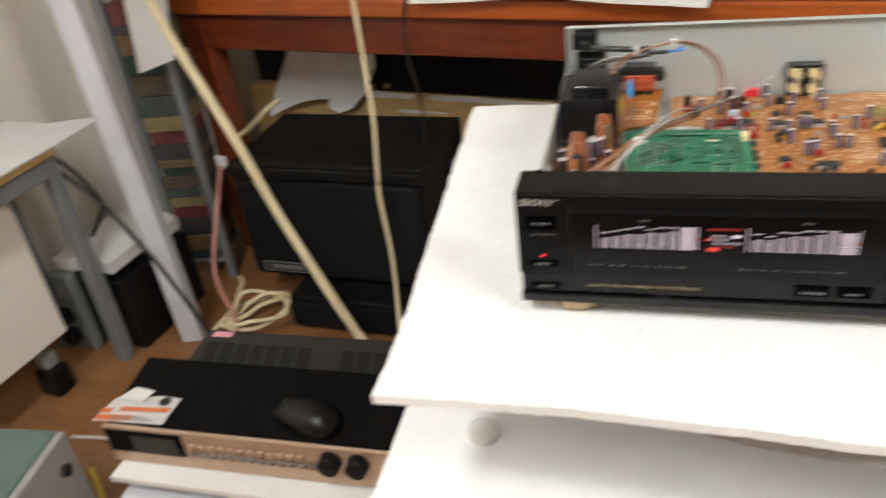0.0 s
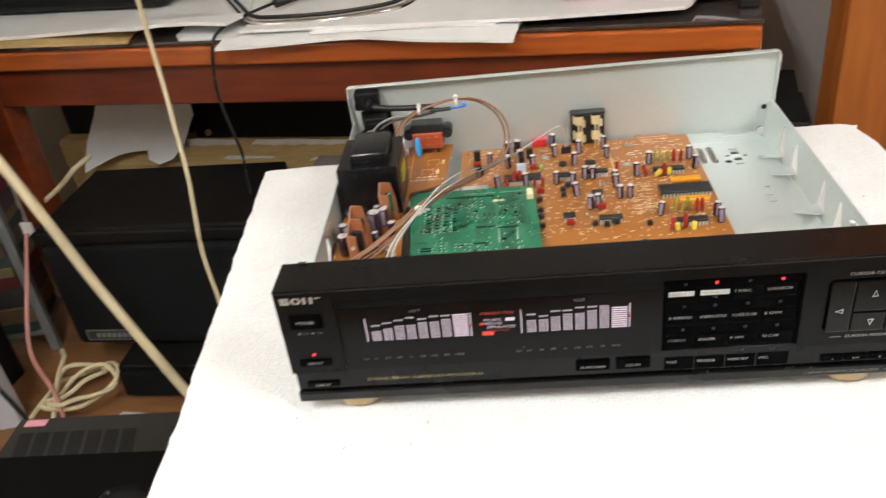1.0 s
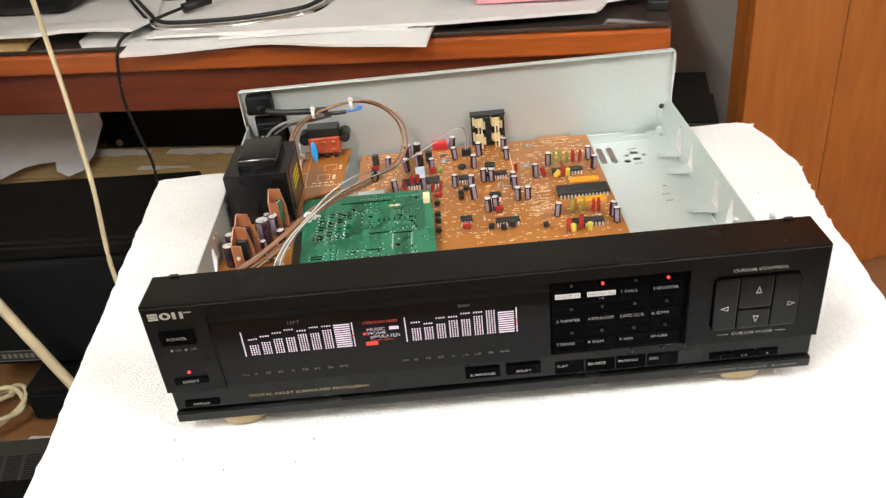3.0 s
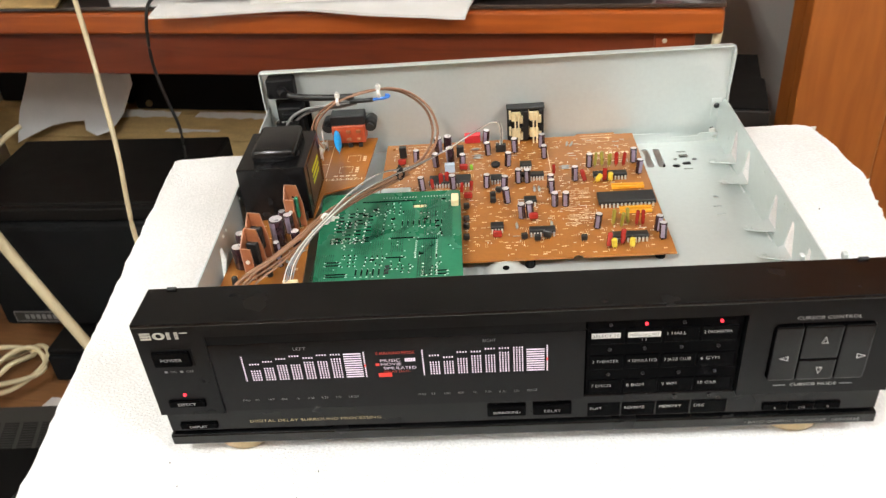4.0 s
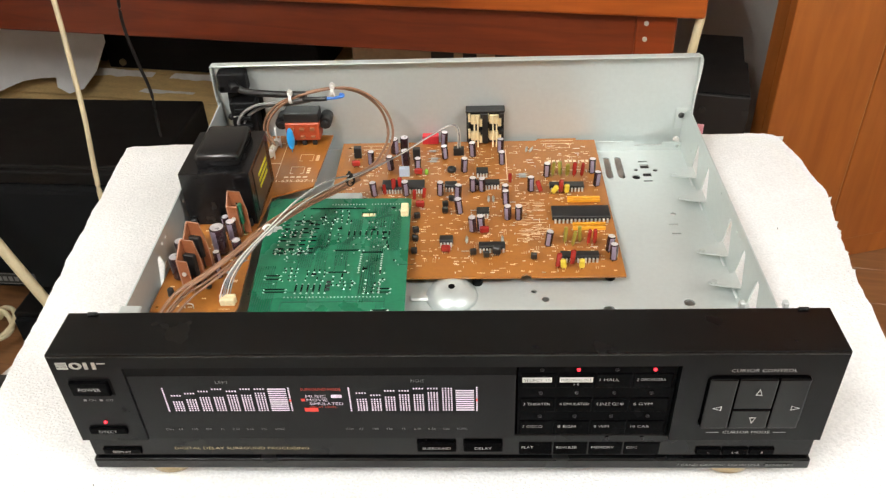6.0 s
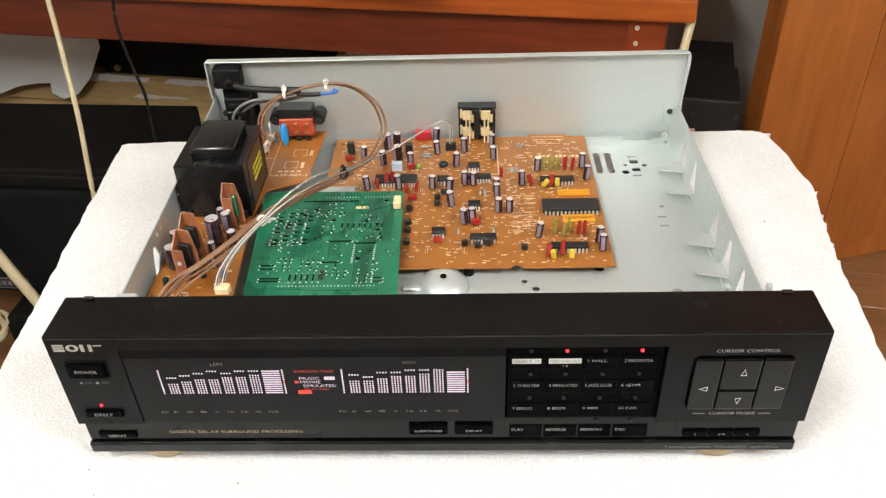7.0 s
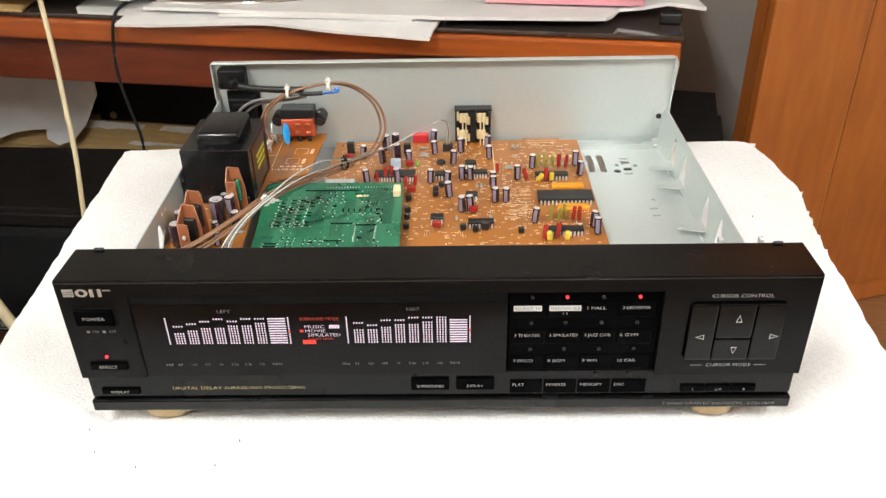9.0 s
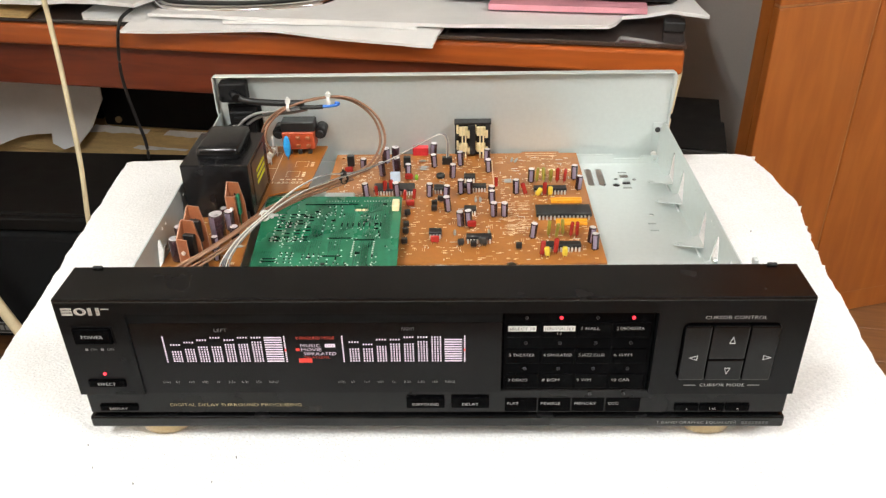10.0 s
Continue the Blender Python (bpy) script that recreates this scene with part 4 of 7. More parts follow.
solid("crumpled_paper", bm, M["paper"], "crumpled white paper heaped on the black box", "paper", SIDE)
plug = thing("plug_adapter", "black mains adapter standing on the floor", "adapter", SIDE)
bm = bmesh.new()
box(bm, -1.80, -1.745, -0.63, -0.575, LOW + 0.001, LOW + 0.075, 0.008, 2)
part("body", bm, M["matt_black"], plug)
bm = bmesh.new()
box(bm, -1.79, -1.755, -0.62, -0.585, LOW + 0.0752, LOW + 0.115, 0.006, 2)
part("plug_head", bm, M["concretegrey"], plug)
bm = bmesh.new()
tube(bm, [(-1.772, -0.60, LOW + 0.115), (-1.79, -0.59, LOW + 0.15), (-1.83, -0.56, LOW + 0.13), (-1.85, -0.50, LOW + 0.08)], 0.004)
part("lead", bm, M["blackrub"], plug)
strip = thing("power_strip", "grey-green socket strip leaning behind the table leg", "power strip", SIDE)
bm = bmesh.new()
box(bm, -1.862, -1.79, -0.462, -0.43, LOW + 0.001, -0.585, 0.008, 2)
part("body", bm, M["strip_grey"], strip)
for z in (-0.63, -0.69, -0.75):
    bm = bmesh.new()
    cyl(bm, (-1.826, -0.4625, z), (-1.826, -0.466, z), 0.020, n=18)
    part("socket", bm, M["concretegrey"], strip)
for z in (-0.69, -0.75):
    bm = bmesh.new()
    box(bm, -1.845, -1.807, -0.50, -0.4665, z - 0.018, z + 0.018, 0.006, 2)
    part("plug", bm, M["matt_black"], strip, "black mains plug")
bm = bmesh.new()
tube(bm, [(-1.925, -0.28, -0.36), (-1.87, -0.30, -0.365), (-1.80, -0.31, -0.41), (-1.76, -0.32, -0.47), (-1.78, -0.36, -0.53)], 0.005)
solid("black_lead", bm, M["blackrub"], "black lead plugged in above the box", "cable", SIDE)
bm = bmesh.new()
tube(bm, [(-1.72, -0.43, -0.30), (-1.62, -0.42, -0.40), (-1.5423, -0.42, -0.5037), (-1.5028, -0.42, -0.574), (-1.4452, -0.42, -0.70), (-1.41, -0.43, LOW + 0.006)], 0.005)
solid("black_lead", bm, M["blackrub"], "black lead running down to the floor", "cable", SIDE)
tool = thing("tool_case", "grey-green enamelled metal case on the floor", "case", in_side(-1.455, -1.0, 0, 15))
bm = bmesh.new()
box(bm, -0.2, 0.105, -0.12, 0.10, LOW + 0.001, -0.56, 0.006, 2)
part("body", bm, M["teal"], tool)
bm = bmesh.new()
box(bm, 0.1053, 0.1203, -0.118, 0.098, LOW + 0.002, -0.563, 0.004, 2)
part("end_panel", bm, M["shade_panel_grey"], tool, "pale grey end panel")
bm = bmesh.new()
cyl(bm, (0.1205, 0.06, -0.62), (0.128, 0.06, -0.62), 0.012, n=12)
part("knob", bm, M["blackrub"], tool)
bm = bmesh.new()
tube(bm, [(-1.50, -0.78, LOW + 0.007), (-1.44, -0.82, LOW + 0.007), (-1.38, -0.86, LOW + 0.007), (-1.30, -0.86, LOW + 0.02)], 0.006)
solid("yellow_cable", bm, M["yellow"], "yellow cable lying on the floor", "cable", SIDE)
bm = bmesh.new()
tube(bm, [(-1.62, -0.72, LOW + 0.006), (-1.52, -0.70, LOW + 0.005), (-1.44, -0.74, LOW + 0.005), (-1.36, -0.72, LOW + 0.005)], 0.0035)
solid("white_cable", bm, M["ivory"], "thin white cable lying on the floor", "cable", SIDE)

# ---- work bench and the foam it carries ----
bench = thing("work_bench", "white work bench with a lower front shelf", "table")
bm = bmesh.new()
box(bm, -0.30, 0.29, -0.03, 0.40, -0.05, -0.018, 0.004, 2)
part("top", bm, M["white_card"], bench)
# added grey strip, coloured as the shaded recess under the foam's front edge
bm = bmesh.new()
plate(bm, [(-0.22, -0.055), (-0.05, -0.094), (0.02, -0.104), (0.28, -0.104), (0.28, -0.031), (-0.25, -0.031)], (), 0.018, Matrix.Translation((0, 0, -0.013)))
part("edge_shade", bm, M["shade_panel_grey"], bench, "grey strip standing for the shade under the foam edge")
bm = bmesh.new()
box(bm, -0.35, 0.33, -0.15, 0.40, -0.185, -0.16, 0.004, 2)
part("shelf", bm, M["foam2"], bench, "white lower shelf")
for x in (-0.285, 0.245):
    for y in (-0.14, 0.34):
        bm = bmesh.new()
        box(bm, x, x + 0.035, y, y + 0.035, GROUND + 0.001, -0.0505 if y > 0 else -0.1855, 0.002)
        part("leg", bm, M["legmetal"], bench)
bm = bmesh.new()
cyl(bm, (-0.265, 0.018, -0.1597), (-0.265, 0.018, -0.152), 0.015, n=20)
solid("jar_lid", bm, M["white_nylon"], "round white plastic jar lid on the bench shelf", "jar lid")


# foam sheet
def foam_outline():
    pts = [(-0.310, -0.104), (-0.312, 0.0), (-0.321, 0.11), (-0.331, 0.25), (-0.342, 0.417), (-0.336, 0.420), (-0.2, 0.424), (0.1, 0.424), (0.266, 0.427), (0.304, 0.427), (0.3207, 0.4212), (0.3240, 0.4075), (0.3264, 0.3967), (0.331, 0.3707), (0.3321, 0.3412), (0.3366, 0.324), (0.3352, 0.3074), (0.3318, 0.29), (0.3273, 0.2651), (0.3238, 0.2414), (0.3212, 0.219), (0.317, 0.1885), (0.315, 0.15), (0.310, 0.09), (0.308, 0.0), (0.306, -0.09), (0.300, -0.110), (0.01, -0.112), (-0.06, -0.106), (-0.17, -0.1015)]
    i, j = pts.index((0.266, 0.427)), pts.index((0.306, -0.09))
    edge = [(p.x, p.y) for p in smooth_path([(x, y, 0) for x, y in pts[i:j + 1]], 4)]
    # torn wisps along the cut edge
    for x, y, dx, dy in ((0.3215, 0.419, 0.006, 0.002), (0.3352, 0.3074, 0.0035, 0.0035), (0.3290, 0.273, 0.002, 0.001), (0.3262, 0.257, 0.0024, -0.001), (0.3225, 0.231, 0.0016, -0.002), (0.320, 0.205, 0.0015, 0.001)):
        k = min(range(len(edge)), key=lambda n: (edge[n][0] - x) ** 2 + (edge[n][1] - y) ** 2)
        px, py = edge[k]
        edge[k:k + 1] = [(px, py + 0.0014), (px + dx, py + dy), (px, py - 0.0014)]
    return pts[:i] + edge + pts[j + 1:]


FZ = -0.003
bm = bmesh.new()
sheet(bm, foam_outline(), FZ - 0.008, 0.008, 3, 0.0, 0.007, rag=0.0012,
      lift=lambda x, y: 0.0015 * (noise.noise(Vector((x * 9, y * 9, 1))) + 0.6 * noise.noise(Vector((x * 25, y * 25, 2)))) - (0.0015 if abs(x) < 0.22 and 0 < y < 0.37 else 0))
solid("foam_mat", bm, M["foam"], "white cellular foam mat spread on the bench", "foam mat")
rnd = random.Random(77)
bm = bmesh.new()
for x, y in ((0.2755, 0.2605), (-0.2197, -0.0023), (-0.2095, -0.0214), (-0.18, -0.0342), (-0.1328, -0.033), (-0.1226, -0.0129)):
    q = rnd.uniform(0.00016, 0.0003)
    box(bm, x - q, x + q, y - q, y + q * rnd.uniform(0.6, 2), FZ + 0.0008, FZ + 0.0022)
solid("crumbs", bm, M["ic"], "tiny dark crumbs scattered on the foam", "crumbs", kind="stuff")

# ---- the opened equalizer ----
eq = thing("graphic_equalizer", "black hi-fi graphic equalizer with its cover off", "equalizer")

# chassis
FL = 0.020
bm = bmesh.new()
holes = [slot(0.1392, 0.327, 0.0062, 0.0366), slot(0.1495, 0.327, 0.0062, 0.0366), ring(0.115, 0.134, 0.0044), ring(0.070, 0.146, 0.0028), ring(0.062, 0.155, 0.0022),
         rect(0.1675, 0.1757, 0.3358, 0.3380), rect(0.1681, 0.1759, 0.3253, 0.3320), [(0.1677, 0.3145), (0.1690, 0.3118), (0.1760, 0.3118), (0.1760, 0.3178), (0.1695, 0.3178)], rect(0.1676, 0.1756, 0.3034, 0.3056),
         ring(0.1636, 0.3229, 0.0020), ring(0.1806, 0.3220, 0.0024), ring(0.1621, 0.3108, 0.0036), ring(0.1833, 0.2531, 0.0022), rect(0.1773, 0.1845, 0.2374, 0.2392), rect(0.1772, 0.1844, 0.2248, 0.2266), ring(0.1735, 0.1406, 0.0042)]
plate(bm, rect(-0.2145, 0.2145, 0.012, 0.3665), holes, 0.001, Matrix.Translation((0, 0, FL)))
floor_plate = part("floor_plate", bm, M["steel"], eq, "pale galvanised steel floor plate")
bm = bmesh.new()
lathe(bm, (0.001, 0.150, FL), [(0.0195, 0.0), (0.0182, 0.003), (0.015, 0.0066), (0.0095, 0.0092), (0.004, 0.0100), (0.0035, 0.0094)], 24)
part("pressed_dome", bm, M["steel"], eq)
# dark disc on the dome gives the uncut screw hole its shade
bm = bmesh.new()
cyl(bm, (0.001, 0.150, FL + 0.0095), (0.001, 0.150, FL + 0.0102), 0.0025, n=10)
part("hole_shade", bm, M["dark"], eq)
bm = bmesh.new()
box(bm, -0.03, -0.012, 0.1435, 0.1495, FL + 0.0005, FL + 0.003, 0.0012)
part("pressed_rib", bm, M["steel"], eq)


UPX = Matrix(((0, 0, 1, 0), (1, 0, 0, 0), (0, 1, 0, 0), (0, 0, 0, 1)))
TABS = (0.305, 0.2680, 0.1942, 0.1563, 0.1215)
WX = 0.2112


def tongue(cy, root, tip, half, r, n=8):
    """The outline of a tapered tongue from its root line to a round tip, in (along, across)."""
    return [(root, cy - half), (root, cy + half)] + [(tip - r + r * math.cos(a), cy + r * math.sin(a)) for a in [math.pi / 2 - math.pi * k / n for k in range(n + 1)]]


bm = bmesh.new()
plate(bm, [(0.03, FL), (0.3665, FL), (0.3665, 0.052), (0.3505, 0.0655), (0.03, 0.0645)],
      [[(b, a) for a, b in tongue(y, 0.0277, 0.0552, 0.0097, 0.0034)] for y in TABS] + [ring(y, z, r, 8) for y, z, r in ((0.3235, 0.0384, 0.0013), (0.2264, 0.0573, 0.0013), (0.1774, 0.0569, 0.0013), (0.1697, 0.0567, 0.0013), (0.0918, 0.0566, 0.0013))],
      0.001, Matrix.Translation((WX, 0, 0)) @ UPX)
side_r = part("side_wall", bm, M["steel"], eq, "galvanised side wall with punched tabs")
bm = bmesh.new()
plate(bm, [(0.03, FL), (0.3665, FL), (0.3665, 0.074), (0.20, 0.065), (0.03, 0.0595)],
      [[(b, a) for a, b in tongue(0.1585, 0.0277, 0.0535, 0.0110, 0.0036)]] + [ring(y, z, 0.0013, 8) for y, z in ((0.3235, 0.0384), (0.2264, 0.0573), (0.1784, 0.0572), (0.1699, 0.0572))],
      0.001, Matrix.Translation((-0.2145, 0, 0)) @ UPX)
side_l = part("side_wall", bm, M["steel"], eq, "galvanised side wall with punched tabs")
for y in TABS:
    bm = bmesh.new()
    plate(bm, [(-a, b) for a, b in tongue(0.0, 0.0, 0.0212, 0.0094, 0.0034)], [ring(-0.0172, 0.0, 0.0013, 8)], 0.0009)
    lathe(bm, (-0.0172, 0, 0), [(0.0024, 0.0), (0.0022, 0.0005), (0.0015, 0.0006)], 10)
    tab_l = bm.copy() if y == TABS[3] else None
    part("bent_tab", bm, M["steel"], side_r, m=Matrix.Translation((WX - 0.001, y, 0.0279)) @ Matrix.Rotation(radians(-3), 4, "Y"))
    if tab_l:
        part("bent_tab", tab_l, M["steel"], side_l, m=Matrix.Translation((-0.2145, 0.1590, 0.0279)) @ Matrix.Rotation(radians(180), 4, "Z") @ Matrix.Rotation(radians(80), 4, "Y"))
# bright strips laid on the floor plate for light showing through slits
for y in (0.3025, 0.2645, 0.1895, 0.1520, 0.1165):
    bm = bmesh.new()
    box(bm, 0.2072, 0.2086, y - 0.0072, y + 0.0072, FL + 0.0001, FL + 0.0012, 0.0004)
    part("light_slit", bm, M["slit_white"], side_r)
# rear panel with folded top and ends
bm = bmesh.new()
plate(bm, rect(-0.2165, 0.2165, FL, 0.110), [rect(-0.2085, -0.186, 0.090, 0.106), rect(-0.204, -0.178, 0.045, 0.081), ring(0.2068, 0.0262, 0.0026, 12)], 0.001,
      Matrix.Translation((0, 0.3675, 0)) @ FRONT)
rear = part("rear_panel", bm, M["steel"], eq, "galvanised rear panel folded over at the top")
bm = bmesh.new()
box(bm, -0.2165, 0.2165, 0.3605, 0.3685, 0.110, 0.1110, 0.0004)
part("top_flange", bm, M["steel"], rear)
# added white plug: paints in the brightness seen through the hole
bm = bmesh.new()
lathe(bm, (0, 0, 0), [(0.0032, 0.0), (0.0030, 0.0009), (0.0018, 0.0016)], 12)
part("bright_plug", bm, M["white_nylon"], rear, "white plug standing for a hole that shows bright", Matrix.Translation((0.2068, 0.3650, 0.0262)) @ FRONT)
for x in (-0.2175, 0.2165):
    bm = bmesh.new()
    plate(bm, [(0.3685, FL), (0.3685, 0.110), (0.3605, 0.110), (0.3605, 0.078), (0.3625, 0.074), (0.3625, FL)], (), 0.001, Matrix.Translation((x + 0.001, 0, 0)) @ UPX)
    part("end_flange", bm, M["steel"], rear)
bm = bmesh.new()
plate(bm, [(0.2167, 0.040), (0.2188, 0.060), (0.2212, 0.095), (0.2212, 0.1045), (0.2195, 0.1085), (0.2167, 0.110)], (), 0.001, Matrix.Translation((0, 0.3680, 0)) @ FRONT)
part("corner_lip", bm, M["steel"], rear)
bm = bmesh.new()
box(bm, 0.2030, 0.2125, 0.3657, 0.3664, 0.0385, 0.0590, 0.0003)
part("lug", bm, M["steel"], rear)
bm = bmesh.new()
lathe(bm, (0, 0, 0), [(0.0027, 0.0), (0.0027, 0.0010), (0.0018, 0.0018), (0.0008, 0.0020)], 12)
part("screw", bm, M["ic"], rear, m=Matrix.Translation((0.2080, 0.3656, 0.0517)) @ FRONT)
bm = bmesh.new()
plate(bm, [(0.116, FL), (0.2098, FL), (0.2098, 0.0282), (0.1930, 0.0282), (0.1915, 0.0252), (0.1670, 0.0252), (0.1650, 0.0298), (0.116, 0.0298)], [ring(0.2065, 0.0238, 0.0018, 10)], 0.0010, Matrix.Translation((0, 0.3570, 0)) @ FRONT)
part("folded_lip", bm, M["steel"], rear)
bm = bmesh.new()
box(bm, -0.2143, -0.2, 0.074, 0.088, FL + 0.001, 0.068, 0.001)
part("corner_bracket", bm, M["steel"], eq)

# feet
for x in (-0.174, 0.1725):
    for y in (0.026, 0.32):
        bm = bmesh.new()
        lathe(bm, (x, y, FZ + 0.0012), [(0.017, 0.0), (0.0195, 0.0015), (0.0205, 0.009), (0.0195, 0.0155), (0.012, 0.016)], 28)
        part("foot", bm, M["gold"] if y < 0.1 else M["blackrub"], eq, "round gold-coloured foot" if y < 0.1 else "round black rubber foot")

# bezel
def pad_hole(x0, x1, z0, z1, r, n=4):
    """A rectangle with round corners."""
    out = []
    for cx, cz, a0 in ((x1 - r, z1 - r, 0), (x0 + r, z1 - r, 90), (x0 + r, z0 + r, 180), (x1 - r, z0 + r, 270)):
        out += [(cx + r * math.cos(radians(a0 + 90 * i / n)), cz + r * math.sin(radians(a0 + 90 * i / n))) for i in range(n + 1)]
    return out


bm = bmesh.new()
plate(bm, [(-0.215, 0.0385), (-0.1752, 0.0385), (-0.1752, 0.0985), (0.1292, 0.0985), (0.1292, 0.0385), (0.215, 0.0385), (0.215, 0.1078), (-0.215, 0.1078)], [pad_hole(0.1436, 0.1995, 0.0496, 0.0915, 0.0045)], 0.011, FRONT)
box(bm, -0.215, -0.2125, 0.0112, 0.0335, 0.0375, 0.106)
box(bm, 0.2125, 0.215, 0.0112, 0.0335, 0.0375, 0.106)
bezel = part("front_panel", bm, M["bezel"], eq, "black moulded front panel")
bm = bmesh.new()
box(bm, -0.2152, 0.2152, -0.0002, 0.0345, 0.1064, 0.1092, 0.0009, 2)
part("top_rail", bm, M["bezel_top"], bezel, "glossy black top rail")
bm = bmesh.new()
box(bm, -0.213, 0.213, 0.0115, 0.0135, 0.022, 0.106)
part("panel_backing", bm, M["dark"], eq)
for x in (-0.2, 0.2):
    bm = bmesh.new()
    box(bm, x - 0.003, x + 0.003, 0.0315, 0.0335, 0.1092, 0.1108, 0.0005)
    part("clip", bm, M["bezel"], bezel)
for x in (0.168, 0.192):
    bm = bmesh.new()
    box(bm, x - 0.0015, x + 0.0015, 0.036, 0.040, 0.1062, 0.1105, 0.0005)
    part("clip", bm, M["steel"], bezel)
bm = bmesh.new()
box(bm, -0.2145, 0.2145, 0.004, 0.0118, 0.0200, 0.0383, 0.0006)
lower = part("lower_panel", bm, M["bezel_low"], eq, "glossy black lower panel")
bm = bmesh.new()
box(bm, -0.2155, 0.2155, 0.002, 0.016, 0.0098, 0.0182, 0.0012, 2)
bar = part("bottom_rail", bm, M["bezel_top"], eq, "black rail along the bottom edge")
bm = bmesh.new()
box(bm, -0.214, 0.214, 0.008, 0.016, 0.0183, 0.0199)
part("groove", bm, M["dark"], eq)

# maker's plate, drawn as plain blocks
for i, (x, w) in enumerate(((-0.2110, 0.0062), (-0.2038, 0.0072), (-0.1955, 0.0066))):
    bm = bmesh.new()
    if i == 1:
        plate(bm, ring(0, 0, w / 2, 18, 0.0025), [ring(0, 0, w / 2 - 0.0019, 14, 0.0017)], 0.0005)
    elif i == 0:
        box(bm, -w / 2, w / 2, 0.0012, 0.0025, -0.0005, 0)
        box(bm, -w / 2, w / 2, -0.0006, 0.0006, -0.0005, 0)
        box(bm, -w / 2, w / 2, -0.0025, -0.0012, -0.0005, 0)
    else:
        box(bm, -w / 2, -w / 2 + 0.002, -0.0025, 0.0025, -0.0005, 0)
        box(bm, w / 2 - 0.002, w / 2, -0.0025, 0.0025, -0.0005, 0)
    part("maker_plate", bm, M["silver"], bezel, m=on_front(x + w / 2, 0.1008, -0.0004))
bm = bmesh.new()
box(bm, -0.0045, 0.0002, 0.001, 0.0016, -0.0004, 0)
part("maker_plate", bm, M["silver"], bezel, m=on_front(-0.1835, 0.1012))

# display window
bm = bmesh.new()
box(bm, -0.1748, 0.0408, 0.0009, 0.0108, 0.0392, 0.0915)
win = part("display_window", bm, M["window"], eq, "smoked display window with lit bars")
# flush dark strip painted as the shaded recess above the window
bm = bmesh.new()
box(bm, -0.1748, 0.0408, 0.0010, 0.0108, 0.0916, 0.0983)
part("slit_shade", bm, M["dark"], eq)
WY = 0.0007


def bar_dots(x, w, rows, top=None, cols=4):
    """One lit column: rows of dots from the foot up, and a single peak row."""
    b = bmesh.new()
    z0, pitch = 0.0635, 0.00174
    for r in list(range(rows)) + ([top] if top is not None and top >= rows else []):
        z = z0 + r * pitch
        if cols == 1:
            box(b, x, x + w, WY - 0.0002, WY, z, z + 0.0008)
        else:
            p = w / cols
            for c in range(cols):
                box(b, x + c * p, x + c * p + p * 0.5, WY - 0.0002, WY, z, z + 0.00095)
    return b


# heights of the seven bands, with their peak marks, and the range bar
for x0, sets in ((-0.1530, ((5, 7), (6, 8), (7, 9), (7, 10), (8, 9), (8, 10), (9, 10))), (-0.0480, ((6, 8), (6, 7), (7, 9), (8, 9), (8, 10), (9, 10), (10, 10)))):
    for k, (rows, top) in enumerate(sets):
        part("lit_bar", bar_dots(x0 + k * 0.00802, 0.0064, rows, top), M["vfd"], win)
    part("lit_bar", bar_dots(x0 + 7 * 0.00802 - 0.0005, 0.0102, 11 if x0 < -0.1 else 10, None, 1), M["vfd"], win)
    for xm in (x0 - 0.0042, x0 + 0.0670):
        b = bmesh.new()
        for r in range(13):
            box(b, xm, xm + 0.0008, WY - 0.0002, WY, 0.0632 + r * 0.00152, 0.0632 + r * 0.00152 + 0.0009)
        part("lit_scale", b, M["vfd"], win)
    b = bmesh.new()
    box(b, x0 + 0.0669, x0 + 0.0679, WY - 0.0003, WY - 0.0002, 0.0713, 0.0730)
    part("lit_mark", b, M["vfd_red"], win)
for text, x, z, size, mat, wd in (("SURROUND MODE", -0.0675, 0.0832, 0.0030, "vfd_orange", 0.0225), ("MUSIC", -0.0708, 0.0776, 0.0032, "vfd", 0.0115), ("MOVIE", -0.0705, 0.0746, 0.0032, "vfd", 0.0118), ("SIMULATED", -0.0655, 0.0716, 0.0032, "vfd", 0.0190), ("DELAY LEVEL", -0.0675, 0.0689, 0.0022, "vfd_orange", 0.0150)):
    lettering("lit_words", text, size, on_front(x, z - 0.0023, WY - 0.0002), M[mat], win, width=wd)
b = bmesh.new()
box(b, -0.0785, -0.0707, WY - 0.0002, WY, 0.0628, 0.0658)
part("lit_block", b, M["vfd_red"], win)
b = bmesh.new()
box(b, -0.0795, -0.0773, WY - 0.0002, WY, 0.0715, 0.0733)
part("lit_block", b, M["vfd_red"], win)
b = bmesh.new()
box(b, -0.0622, -0.0562, WY - 0.0002, WY, 0.0742, 0.0765)
off = part("lit_block", b, M["vfd"], win)
lettering("lit_words", "OFF", 0.0021, on_front(-0.0592, 0.07535, WY - 0.0004), M["dark"], win, width=0.0048)
for text, x, z in (("LEFT", -0.122, 0.0895), ("RIGHT", -0.0132, 0.0902)):
    lettering("print", text, 0.0033, on_front(x, z - 0.003, WY), M["ink_dim"], win, width=0.0075)
for x0 in (-0.1605, -0.0545):
    for k, word in enumerate(("(Hz)", "63", "160", "400", "1k", "2.5k", "6.3k", "15k", "RANGE")):
        lettering("print", word, 0.0026, on_front(x0 + k * 0.0082 - (0.0015 if k else 0) + (0.001 if k == 8 else 0), 0.0477, WY), M["ink_dim"], win, width=0.0058 if k == 8 else None)

